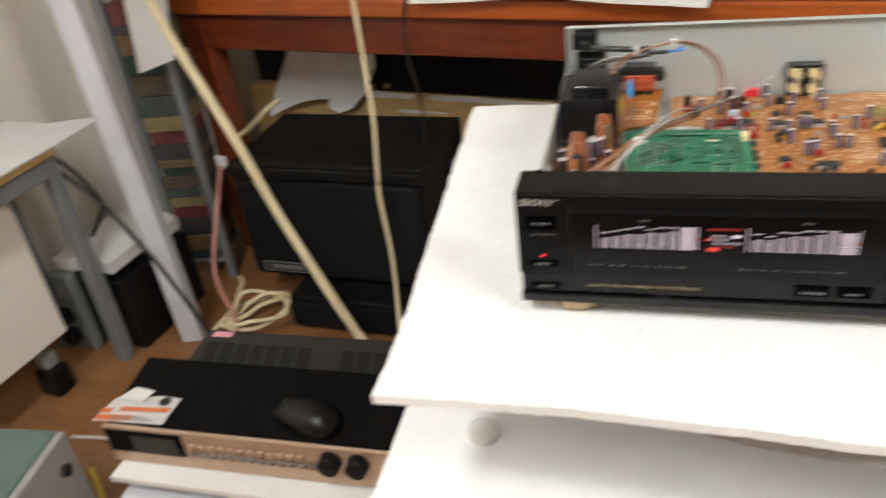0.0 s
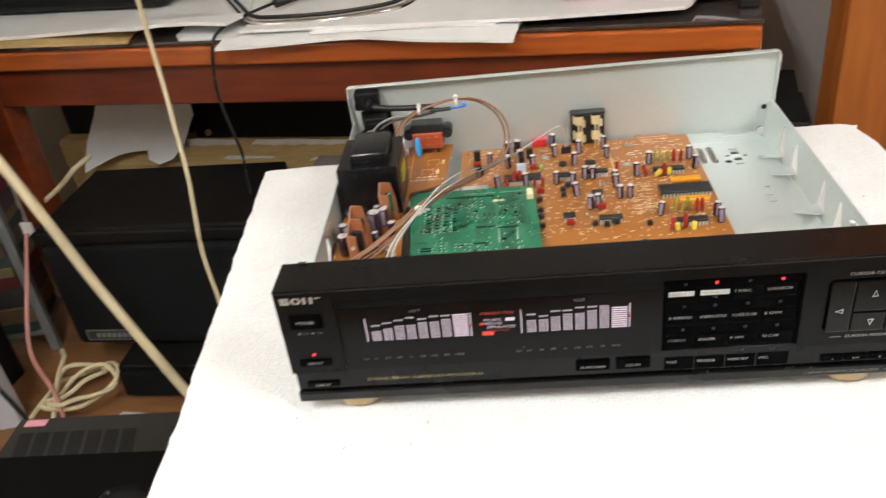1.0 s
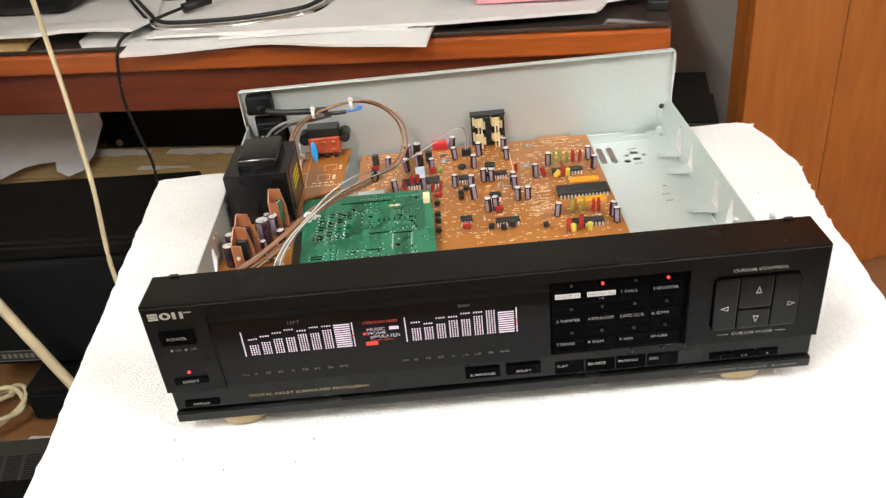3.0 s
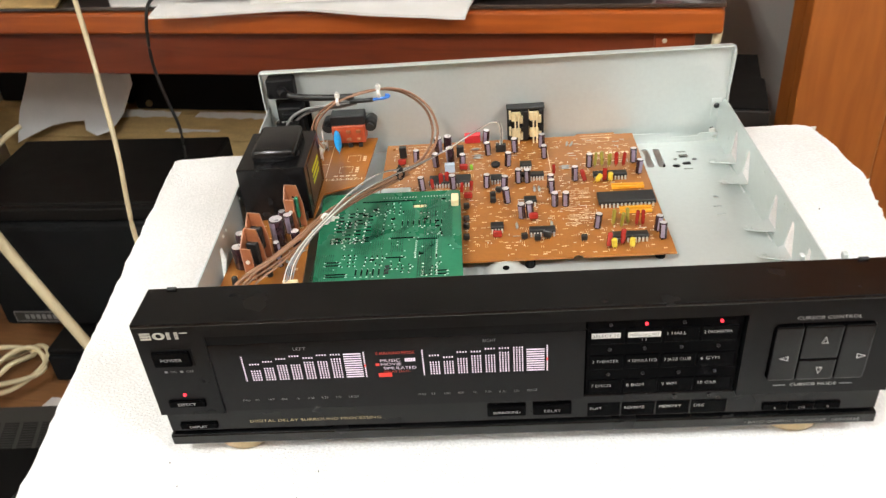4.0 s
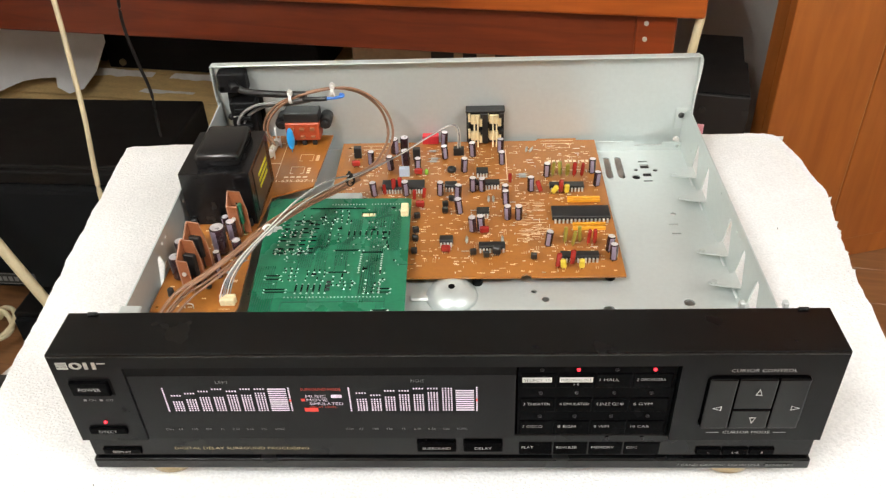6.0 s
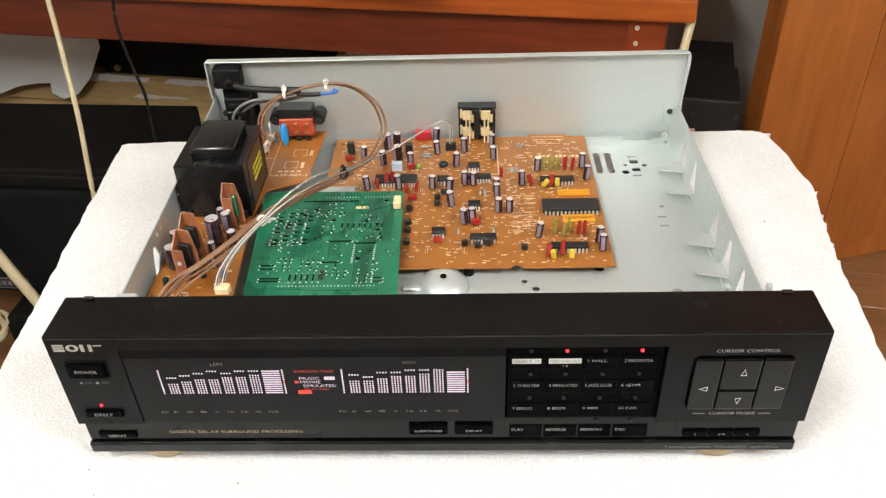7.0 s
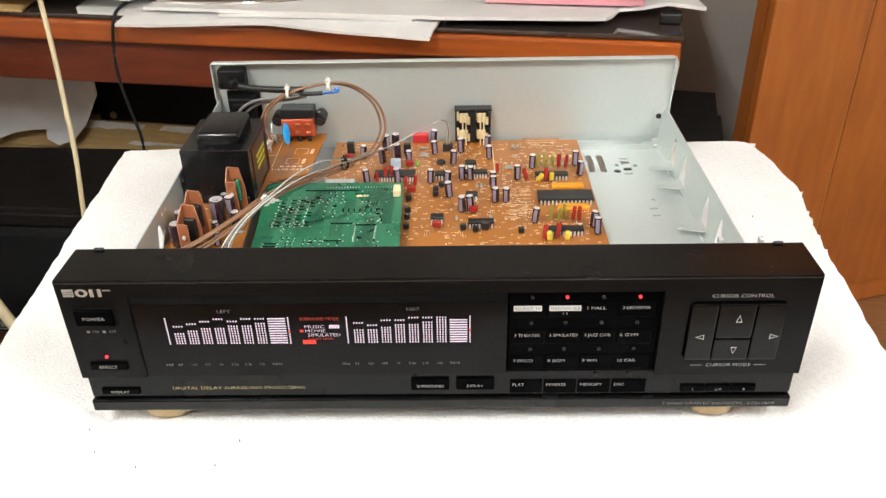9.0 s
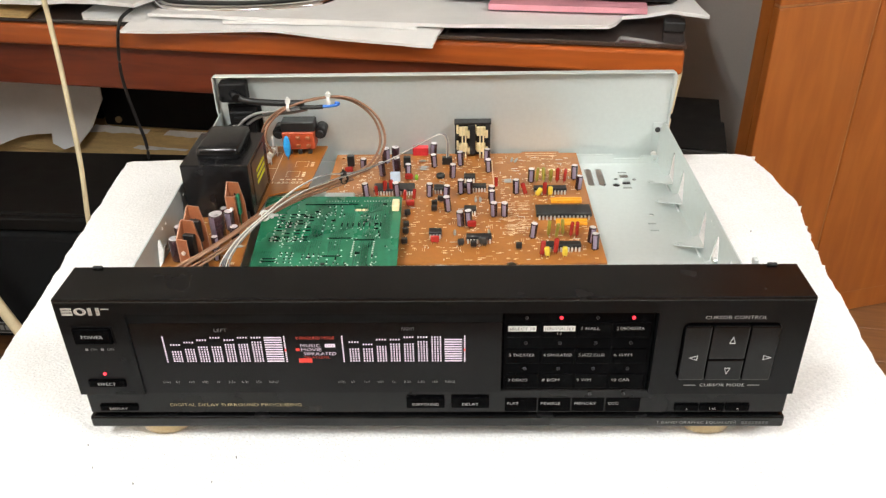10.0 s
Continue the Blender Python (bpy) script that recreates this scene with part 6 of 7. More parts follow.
for x in (-0.0085, 0.0085):
    for z in (0.0085, 0.0255):
        bm = bmesh.new()
        box(bm, -0.0048, 0.0040, -0.0040, -0.0002, -0.0044, 0.0044, 0.0006)
        box(bm, -0.0072, -0.0050, -0.0046, -0.0002, -0.0020, 0.0066, 0.0005)
        box(bm, 0.0030, 0.0062, -0.0046, -0.0002, -0.0066, 0.0012, 0.0005)
        part("contact", bm, M["cream"], jacks, m=Matrix.Translation((x, -0.0002, z)))
        bm = bmesh.new()
        box(bm, 0.0040, 0.0078, -0.0052, -0.0003, 0.0022, 0.0070, 0.0006)
        box(bm, -0.0076, -0.0056, -0.0050, -0.0003, -0.0068, -0.0030, 0.0006)
        part("collar", bm, M["ic"], jacks, m=Matrix.Translation((x, -0.0002, z)))
    for dx in (-0.0022, 0.0010):
        bm = bmesh.new()
        box(bm, dx, dx + 0.0014, -0.0078, -0.0050, -0.001, 0.0325, 0.0003)
        part("contact_strip", bm, M["cream"], jacks, m=Matrix.Translation((x, -0.0015, 0)))
bm = bmesh.new()
box(bm, -0.0028, 0.0028, -0.0060, -0.0002, 0.002, 0.0325, 0.0008)
part("divider", bm, M["ic"], jacks)

# ---- green board ----
GZ = 0.042
bm = bmesh.new()
plate(bm, [(-0.1385, 0.098), (-0.030, 0.098), (-0.0335, 0.2475), (-0.036, 0.2490), (-0.146, 0.2505), (-0.150, 0.245)], [rect(-0.0725, -0.0605, 0.2235, 0.2300), ring(-0.121, 0.2425, 0.0032, 12, 0.0016)], 0.0016, Matrix.Translation((0, 0, GZ)))
gpcb = part("green_board", bm, M["green"], eq, "green circuit board lying solder side up")
for x, y in ((-0.142, 0.243), (-0.04, 0.12), (-0.132, 0.12)):
    bm = bmesh.new()
    cyl(bm, (x, y, FL + 0.0002), (x, y, GZ - 0.0018), 0.004, n=10)
    part("standoff", bm, M["steel"], eq)
bm = bmesh.new()
box(bm, -0.102, -0.076, 0.2515, 0.262, FL + 0.001, GZ - 0.002, 0.001)
part("steel_clip", bm, M["steel"], eq)
bm = bmesh.new()
box(bm, -0.0405, -0.0345, 0.222, 0.234, GZ + 0.0001, GZ + 0.006, 0.0006)
part("connector", bm, M["cream"], gpcb)
for x in (-0.0692, -0.0636):
    bm = bmesh.new()
    box(bm, x - 0.0024, x + 0.0024, 0.2245, 0.2290, GZ - 0.008, GZ - 0.0006, 0.0004)
    part("socket_row", bm, M["cream"], gpcb)
pads, tracks = bmesh.new(), bmesh.new()


def blob(x, y, r=0.0009, h=0.0007, e=1.0):
    r *= 0.68
    n = 7
    a = [pads.verts.new((x + r * e * math.cos(2 * math.pi * i / n), y + r * math.sin(2 * math.pi * i / n), GZ + 0.0001)) for i in range(n)]
    c = [pads.verts.new((x + 0.45 * r * e * math.cos(2 * math.pi * i / n), y + 0.45 * r * math.sin(2 * math.pi * i / n), GZ + h)) for i in range(n)]
    for i in range(n):
        pads.faces.new((a[i], a[(i + 1) % n], c[(i + 1) % n], c[i])).smooth = True
    pads.faces.new(c)


def line(x0, y0, x1, y1, w=0.0007, mesh=None):
    mesh = tracks if mesh is None else mesh
    if abs(x1 - x0) > abs(y1 - y0):
        box(mesh, min(x0, x1), max(x0, x1), y0 - w / 2, y0 + w / 2, GZ + 0.0001, GZ + 0.00025)
    else:
        box(mesh, x0 - w / 2, x0 + w / 2, min(y0, y1), max(y0, y1), GZ + 0.0001, GZ + 0.00025)


for i in range(12):
    blob(-0.0975 + i * 0.00245, 0.2405, 0.0013, e=0.55)
for i in range(12):
    blob(-0.0650 + i * 0.00245, 0.2405, 0.0013, e=0.55)
for i in range(8):
    for y in (0.2035, 0.1945):
        blob(-0.0795 + i * 0.0045, y, 0.0010, e=0.75)
    line(-0.0795 + i * 0.0045, 0.1965, -0.0795 + i * 0.0045, 0.2015, 0.0005)
for i in range(9):
    blob(-0.0668, 0.1735 - i * 0.0027, 0.0010, e=1.3)
    blob(-0.0510, 0.1735 - i * 0.0027, 0.0010, e=1.3)
for i in range(4):
    blob(-0.0605, 0.143 - i * 0.0042, 0.0010, e=1.4)
    blob(-0.0500, 0.143 - i * 0.0042, 0.0010, e=1.4)
for i in range(6):
    blob(-0.1100 + i * 0.0043, 0.1390, 0.0009)
    blob(-0.1100 + i * 0.0043, 0.1290, 0.0012)
    line(-0.1100 + i * 0.0043, 0.130, -0.1100 + i * 0.0043, 0.138, 0.0012)
for i in range(28):
    blob(-0.1165 + i * 0.00255, 0.1245, 0.0008, e=1.2)
for i in range(4):
    for k in range(9):
        y = 0.217 - k * 0.0052
        blob(-0.1325 + i * 0.0078 + rnd.uniform(-0.0008, 0.0008), y + rnd.uniform(-0.0006, 0.0006), rnd.uniform(0.0008, 0.0014), e=rnd.uniform(0.8, 1.7))
        if rnd.random() < 0.65:
            line(-0.1325 + i * 0.0078, y + 0.0012, -0.1275 + i * 0.0078, y + 0.0012, 0.0010, tracks)
for x, y in ((-0.1345, 0.1485), (-0.1345, 0.1445), (-0.1235, 0.1485), (-0.1235, 0.1445), (-0.1325, 0.1330), (-0.1325, 0.1300), (-0.1170, 0.1330), (-0.1170, 0.1300), (-0.0895, 0.1520), (-0.0745, 0.1520), (-0.0880, 0.1785), (-0.0690, 0.1785), (-0.0420, 0.1100), (-0.0530, 0.1100), (-0.0420, 0.133), (-0.0500, 0.133), (-0.0420, 0.129), (-0.0500, 0.129)):
    blob(x, y, 0.0012, e=1.4)
for x0, x1, y in ((-0.1345, -0.1235, 0.1485), (-0.1345, -0.1235, 0.1445), (-0.1325, -0.117, 0.133), (-0.1325, -0.117, 0.13), (-0.0895, -0.0745, 0.152), (-0.088, -0.069, 0.1785), (-0.053, -0.042, 0.11), (-0.0668, -0.051, 0.1758), (-0.118, -0.045, 0.1195), (-0.110, -0.080, 0.105), (-0.107, -0.075, 0.2345)):
    line(x0, y, x1, y, 0.0006)
for i in range(70):
    x, y = rnd.uniform(-0.128, -0.036), rnd.uniform(0.126, 0.236)
    blob(x, y, rnd.uniform(0.0007, 0.0012), e=rnd.uniform(0.8, 1.5))
    if rnd.random() < 0.5:
        d = rnd.choice([-1, 1]) * rnd.uniform(0.004, 0.016)
        line(x, y, x + d, y, 0.0004) if rnd.random() < 0.5 else line(x, y, x, max(0.102, min(0.245, y + d)), 0.0004)
for i in range(9):
    line(-0.100 + i * 0.0011, 0.205 + i * 0.002, -0.100 + i * 0.0011, 0.236, 0.0003)
    line(-0.102 + i * 0.0011, 0.178, -0.102 + i * 0.0011, 0.203 + i * 0.002, 0.0003)
    line(-0.047 + i * 0.0009, 0.178, -0.047 + i * 0.0009, 0.214 + i * 0.002, 0.0003)
for x, y0, y1 in ((-0.118, 0.1, 0.118), (-0.0505, 0.104, 0.118), (-0.045, 0.104, 0.123)):
    line(x, y0, x, y1, 0.0004)
for k in range(9):
    line(-0.1395 + k * 0.0016, 0.101, -0.1395 + k * 0.0016, 0.128 - k * 0.0006, 0.0003)
for k in range(7):
    line(-0.0645 + k * 0.0019, 0.118, -0.0645 + k * 0.0019, 0.172, 0.0003)
    line(-0.0640 + k * 0.0021, 0.206, -0.0640 + k * 0.0021, 0.221, 0.0003)
for k in range(5):
    line(-0.056 + k * 0.0018, 0.222, -0.056 + k * 0.0018, 0.2385, 0.0003)
    line(-0.100 + k * 0.0018, 0.155, -0.100 + k * 0.0018, 0.176, 0.0003)
# bare jumpers across the joints
jump = bmesh.new()
for i in range(4):
    for k in range(9):
        if (i + k) % 3:
            x, y = -0.1318 + i * 0.0078, 0.217 - k * 0.0052
            box(jump, x + rnd.uniform(0, 0.001), x + rnd.uniform(0.0035, 0.005), y - 0.0001, y + 0.0006, GZ + 0.0002, GZ + 0.0009)
for i in range(8):
    x = -0.0795 + i * 0.0045
    box(jump, x - 0.0004, x + 0.0004, 0.1978, 0.2022, GZ + 0.0002, GZ + 0.0012)
for i in range(6):
    x = -0.1100 + i * 0.0043
    box(jump, x - 0.0004, x + 0.0004, 0.1316, 0.1378, GZ + 0.0002, GZ + 0.0010)
for x0, x1, y in ((-0.1345, -0.1235, 0.1485), (-0.1345, -0.1235, 0.1445), (-0.1325, -0.117, 0.133), (-0.1325, -0.117, 0.13), (-0.0895, -0.0745, 0.152), (-0.088, -0.069, 0.1785), (-0.053, -0.042, 0.11), (-0.0668, -0.051, 0.1758), (-0.050, -0.042, 0.133), (-0.050, -0.042, 0.129), (-0.115, -0.070, 0.2345)):
    box(jump, x0, x1, y - 0.0003, y + 0.0003, GZ + 0.0003, GZ + 0.0009)
for i in range(14):
    x, y = rnd.uniform(-0.118, -0.040), rnd.uniform(0.142, 0.236)
    if rnd.random() < 0.5:
        box(jump, x, x + 0.0009, y, y + 0.0034, GZ + 0.0002, GZ + 0.0012)
    else:
        box(jump, x, x + 0.0034, y, y + 0.0009, GZ + 0.0002, GZ + 0.0012)
    blob(x + 0.0004, y - 0.0008, 0.0010)
# more joints in loose rows, each with a dark bar as clipped lead and its shade
def joint(x, y, s=1.0):
    blob(x, y, 0.00105 * s, 0.0008, e=rnd.uniform(0.9, 1.5))
    if rnd.random() < 0.5:
        box(jump, x - 0.0018 * s, x - 0.0006 * s, y + 0.0002, y + 0.0008, GZ + 0.0002, GZ + 0.0009)
    else:
        box(jump, x - 0.0003, x + 0.0003, y + 0.0006 * s, y + 0.0026 * s, GZ + 0.0002, GZ + 0.0010)


for x0, y0, nx, ny, dx, dy in ((-0.1040, 0.1430, 4, 3, 0.0042, 0.0050), (-0.1205, 0.1430, 3, 4, 0.0042, 0.0045), (-0.1330, 0.1745, 8, 2, 0.0036, 0.0040), (-0.1290, 0.1990, 7, 2, 0.0040, 0.0042), (-0.0840, 0.1330, 4, 3, 0.0046, 0.0042), (-0.0790, 0.2085, 6, 2, 0.0068, 0.0060), (-0.0930, 0.2130, 3, 4, 0.0052, 0.0058), (-0.0945, 0.1900, 2, 4, 0.0075, 0.0085), (-0.0610, 0.1285, 4, 3, 0.0036, 0.0045), (-0.0470, 0.1440, 2, 3, 0.0070, 0.0105), (-0.1180, 0.2130, 4, 3, 0.0058, 0.0050)):
    for i in range(nx):
        for k in range(ny):
            if rnd.random() < 0.8:
                joint(x0 + i * dx + rnd.uniform(-0.0006, 0.0006), y0 + k * dy + rnd.uniform(-0.0006, 0.0006), rnd.uniform(0.75, 1.1))
# bundles of fine tracks that step sideways along the board
for x0, y0, y1, n, step, bend in ((-0.1385, 0.101, 0.160, 9, 0.0017, -0.0045), (-0.1130, 0.158, 0.200, 7, 0.0016, 0.010), (-0.0860, 0.160, 0.220, 6, 0.0017, 0.007), (-0.0640, 0.128, 0.192, 7, 0.0016, 0.003), (-0.0590, 0.205, 0.236, 8, 0.0019, -0.004)):
    for k in range(n):
        x, m = x0 + k * step, y0 + (y1 - y0) * (0.45 + 0.03 * k)
        line(x, y0, x, m, 0.00045)
        line(x, m, x + bend, m, 0.00045)
        line(x + bend, m, x + bend, y1, 0.00045)
tagged(part("jumper_wiring", jump, M["dark"], gpcb), kind="stuff")
tagged(part("solder", pads, M["solder"], gpcb), kind="stuff")
tagged(part("copper_net", tracks, M["green_track"], gpcb), kind="stuff")
for x, y in ((-0.087, 0.1405), (-0.087, 0.1365), (-0.087, 0.1325)):
    bm = bmesh.new()
    box(bm, x - 0.0016, x + 0.0016, y - 0.0011, y + 0.0011, GZ + 0.0001, GZ + 0.0014, 0.0003)
    part("chip_resistor", bm, M["ic"], gpcb)

# ---- power board on the left ----
LZ = 0.040
bm = bmesh.new()
plate(bm, [(-0.2105, 0.113), (-0.150, 0.112), (-0.1485, 0.118), (-0.1545, 0.2130), (-0.1515, 0.2570), (-0.1190, 0.2720), (-0.1135, 0.360), (-0.172, 0.360), (-0.2095, 0.300)], [ring(-0.2065, 0.1175, 0.0014, 8)], 0.0016, Matrix.Translation((0, 0, LZ)))
lpcb = part("power_board", bm, M["pcb"], eq, "orange power supply board")
for x, y in ((-0.2, 0.125), (-0.158, 0.125), (-0.13, 0.345), (-0.2, 0.29)):
    bm = bmesh.new()
    cyl(bm, (x, y, FL + 0.0002), (x, y, LZ - 0.0017), 0.004, n=10)
    part("standoff", bm, M["dark"], eq)
# transformer
bm = bmesh.new()
box(bm, -0.2095, -0.1545, 0.2170, 0.2835, LZ + 0.0004, 0.0882, 0.0008, 2)
trans = part("transformer", bm, material("black_shell", (0.006, 0.006, 0.0065), 0.25, spec=0.35, scale=60, fine=900, bump=0.05), eq, "large black mains transformer")
bm = bmesh.new()
box(bm, -0.1985, -0.1635, 0.2275, 0.2765, 0.0860, 0.0985, 0.0040, 3)
for f in bm.faces:
    f.smooth = True
part("coil_cover", bm, material("black_coil_cover", (0.007, 0.007, 0.0075), 0.22, spec=0.4, scale=60, fine=900, bump=0.05), trans)
bm = bmesh.new()
box(bm, -0.1543, -0.1540, 0.228, 0.272, 0.046, 0.084, 0.0)
rating = part("rating_label", bm, material("brown_label", (0.045, 0.028, 0.02), 0.35, scale=60), trans)
bm = bmesh.new()
for k in range(3):
    y = 0.240
    while y < 0.266:
        w = rnd.uniform(0.0015, 0.004)
        box(bm, -0.1540, -0.1537, y, y + w, 0.060 + k * 0.0052, 0.0628 + k * 0.0052)
        y += w + 0.0009
part("lettering", bm, material("yellow_print", (0.62, 0.62, 0.03), 0.5, bump=0.0), rating)
for x in (-0.205, -0.178, -0.16):
    bm = bmesh.new()
    box(bm, x - 0.002, x + 0.002, 0.2135, 0.2168, LZ + 0.0003, LZ + 0.007, 0.0005)
    part("pin_block", bm, M["ic"], trans)


def heatsink(x, y, d, low, high, turn, mat, wide=0.0087):
    """A folded U of brown sheet: a low front flap, a web with a sloping top and a tall back, with its transistor inside."""
    b = bmesh.new()
    plate(b, [(0.0011, 0), (0.0085, 0), (0.0085, low), (0.0011, low)], [ring(0.0050, low * 0.62, 0.0012, 8)], 0.0011, FRONT)
    plate(b, [(0, 0), (d, 0), (d, high), (d * 0.8, high * 0.985), (0, low)], (), 0.0011, Matrix.Translation((0.0011, 0, 0)) @ UPX)
    plate(b, [(0.0011, 0), (0.0135, 0), (0.0132, high * 0.55), (0.0100, high), (0.0011, high)], [ring(0.0058, high * 0.7, 0.0014, 8)], 0.0011, Matrix.Translation((0, d - 0.0011, 0)) @ FRONT)
    for f in b.faces:
        f.material_index = 1 if min(e.calc_length() for e in f.edges) < 0.0012 and len(f.verts) == 4 and f.calc_area() < 0.0012 * max(e.calc_length() for e in f.edges) else 0
    at = Matrix.Translation((x, y, LZ + 0.0006)) @ Matrix.Rotation(radians(turn), 4, "Z")
    o = part("heatsink", b, M["rust"], lpcb, "folded brown heatsink", at)
    o.data.materials.append(M["cut_edge"])
    b = bmesh.new()
    box(b, 0.0105 - wide, 0.0105, d - 0.0052, d - 0.0014, 0.010, 0.0285, 0.0006)
    for k in (0.0035, 0.006, 0.0085):
        cyl(b, (k, d - 0.003, -0.001), (k, d - 0.003, 0.0105), 0.0005, n=5)
    part("transistor", b, mat, lpcb, m=at)
    b = bmesh.new()
    cyl(b, (0.0050, -0.0016, low * 0.62), (0.0050, -0.0004, low * 0.62), 0.0016, n=10)
    part("screw", b, M["pin"], lpcb, m=at)


heatsink(-0.1915, 0.1345, 0.0115, 0.0275, 0.0385, -14, M["ic"])
heatsink(-0.1930, 0.1560, 0.0110, 0.0275, 0.0390, -14, M["ic"])
heatsink(-0.1720, 0.2015, 0.0075, 0.0275, 0.0375, -10, M["green"], 0.0026)
for x, y, me, s in ((-0.2015, 0.171, CAP_M, 1.25), (-0.1985, 0.150, CAP_B, 1.15), (-0.1745, 0.1800, CAP_B, 1.4), (-0.1695, 0.1965, CAP_M, 1.2), (-0.1770, 0.2085, CAP_M, 0.95), (-0.1735, 0.165, CAP_S, 1.0), (-0.1600, 0.1745, CAP_M, 1.1), (-0.1690, 0.150, CAP_S, 0.95)):
    place("capacitor", me, x, y, LZ, lpcb, rnd.uniform(130, 330), (0, 0), s)
for x, y in ((-0.1985, 0.1285), (-0.1600, 0.1380), (-0.1745, 0.1380), (-0.1925, 0.1900), (-0.1860, 0.2050)):
    b = bmesh.new()
    lathe(b, (x, y, LZ), [(0.0022, 0.0008), (0.0026, 0.002), (0.0022, 0.0075), (0.001, 0.0085)], 10)
    part("diode", b, M["ic"], lpcb)
for x, y in ((-0.1605, 0.1605), (-0.1570, 0.1685), (-0.1625, 0.1530)):
    place("resistor", RES, x, y, LZ, lpcb, rnd.uniform(0, 180))
bm = bmesh.new()
box(bm, -0.1610, -0.1505, 0.1175, 0.1222, LZ + 0.0003, LZ + 0.0060, 0.0006)
box(bm, -0.1615, -0.1500, 0.1212, 0.1230, LZ + 0.0003, LZ + 0.0075, 0.0004)
part("connector", bm, M["cream"], lpcb, "cream plug-in connector")
bm = bmesh.new()
tube(bm, [(-0.1860, 0.1165, LZ), (-0.1855, 0.1165, LZ + 0.0035), (-0.180, 0.1162, LZ + 0.0038), (-0.1795, 0.1160, LZ)], 0.0004, n=5)
part("wire_link", bm, M["pin"], lpcb)
bm = bmesh.new()
bmesh.ops.create_uvsphere(bm, u_segments=14, v_segments=10, radius=1)
for v in bm.verts:
    v.co = Vector((v.co.x * 0.0022, v.co.y * 0.0042, v.co.z * 0.0105))
for f in bm.faces:
    f.smooth = True
part("disc_capacitor", bm, M["blue"], lpcb, "bright blue ceramic capacitor", Matrix.Translation((-0.1475, 0.3330, LZ + 0.0120)) @ Euler((radians(-4), radians(-6), radians(-38))).to_matrix().to_4x4())
for dy in (-0.003, 0.003):
    bm = bmesh.new()
    cyl(bm, (-0.1470, 0.3330 + dy, LZ - 0.001), (-0.1470, 0.3330 + dy, LZ + 0.004), 0.0004, n=5)
    part("lead", bm, M["blue"], lpcb)
bm = bmesh.new()
cyl(bm, (-0.1645, 0.3180, LZ + 0.0050), (-0.1625, 0.3400, LZ + 0.0050), 0.0032, n=12)
fuse = part("fuse", bm, M["glass"], lpcb, "glass fuse in clips")
for x, y in ((-0.1645, 0.3190), (-0.1625, 0.3390)):
    bm = bmesh.new()
    cyl(bm, (x, y - 0.002, LZ + 0.0050), (x, y + 0.002, LZ + 0.0050), 0.0035, n=12)
    for dx in (-0.0040, 0.0034):
        box(bm, x + dx, x + dx + 0.0006, y - 0.002, y + 0.002, LZ + 0.0002, LZ + 0.0105, 0.0002)
    part("clip", bm, M["pin"], fuse)
bm = bmesh.new()
cyl(bm, (-0.1630, 0.3430, LZ - 0.001), (-0.1630, 0.3430, LZ + 0.018), 0.0007, n=6)
part("lead", bm, M["pin"], fuse)
legend = bmesh.new()
for q in ((-0.1680, -0.1540, 0.3100, 0.3104), (-0.1540, -0.1536, 0.285, 0.345), (-0.1680, -0.1560, 0.3455, 0.3459)):
    box(legend, *q, LZ + 0.0001, LZ + 0.00025)
for cx, cy in ((-0.1320, 0.3190), (-0.1370, 0.2980)):
    for q in ((cx - 0.006, cx + 0.006, cy + 0.0055, cy + 0.0059), (cx - 0.006, cx - 0.0056, cy - 0.0055, cy + 0.0055), (cx + 0.0056, cx + 0.006, cy - 0.0055, cy + 0.0055), (cx - 0.006, cx - 0.003, cy - 0.0055, cy - 0.0051), (cx + 0.003, cx + 0.006, cy - 0.0055, cy - 0.0051)):
        box(legend, *q, LZ + 0.0001, LZ + 0.00025)
    for k in range(3):
        box(legend, cx + 0.0085, cx + 0.0115, cy - 0.005 + k * 0.0034, cy - 0.005 + k * 0.0034 + 0.0022, LZ + 0.0001, LZ + 0.00025)
for k in range(4):
    box(legend, -0.1470 + k * 0.0055, -0.1432 + k * 0.0055, 0.2860, 0.2880, LZ + 0.0001, LZ + 0.00025)
for i in range(40):
    x, y = rnd.uniform(-0.205, -0.158), rnd.uniform(0.116, 0.21)
    for k in range(3):
        box(legend, x + k * 0.0011, x + k * 0.0011 + 0.0008, y, y + 0.0012, LZ + 0.0001, LZ + 0.00025)
tagged(part("legend", legend, M["silk"], lpcb), kind="stuff")
lettering("print", "1-635-027-11", 0.0052, Matrix.Translation((-0.1350, 0.2805, LZ + 0.0003)), M["silk"], lpcb, width=0.036, weight=0.02)
lettering("print", "CNP802", 0.0022, Matrix.Translation((-0.1575, 0.1145, LZ + 0.0003)), M["silk"], lpcb)
# voltage selector on the power board
bm = bmesh.new()
box(bm, -0.154, -0.122, 0.3440, 0.3600, LZ + 0.022, 0.0715, 0.0008)
sel = part("voltage_selector", bm, M["ic"], eq, "black and red voltage selector switch")
bm = bmesh.new()
box(bm, -0.1535, -0.1225, 0.3425, 0.3590, LZ + 0.0045, LZ + 0.0218, 0.0008)
part("switch_body", bm, M["jack_red"], sel, "brick-red switch body")
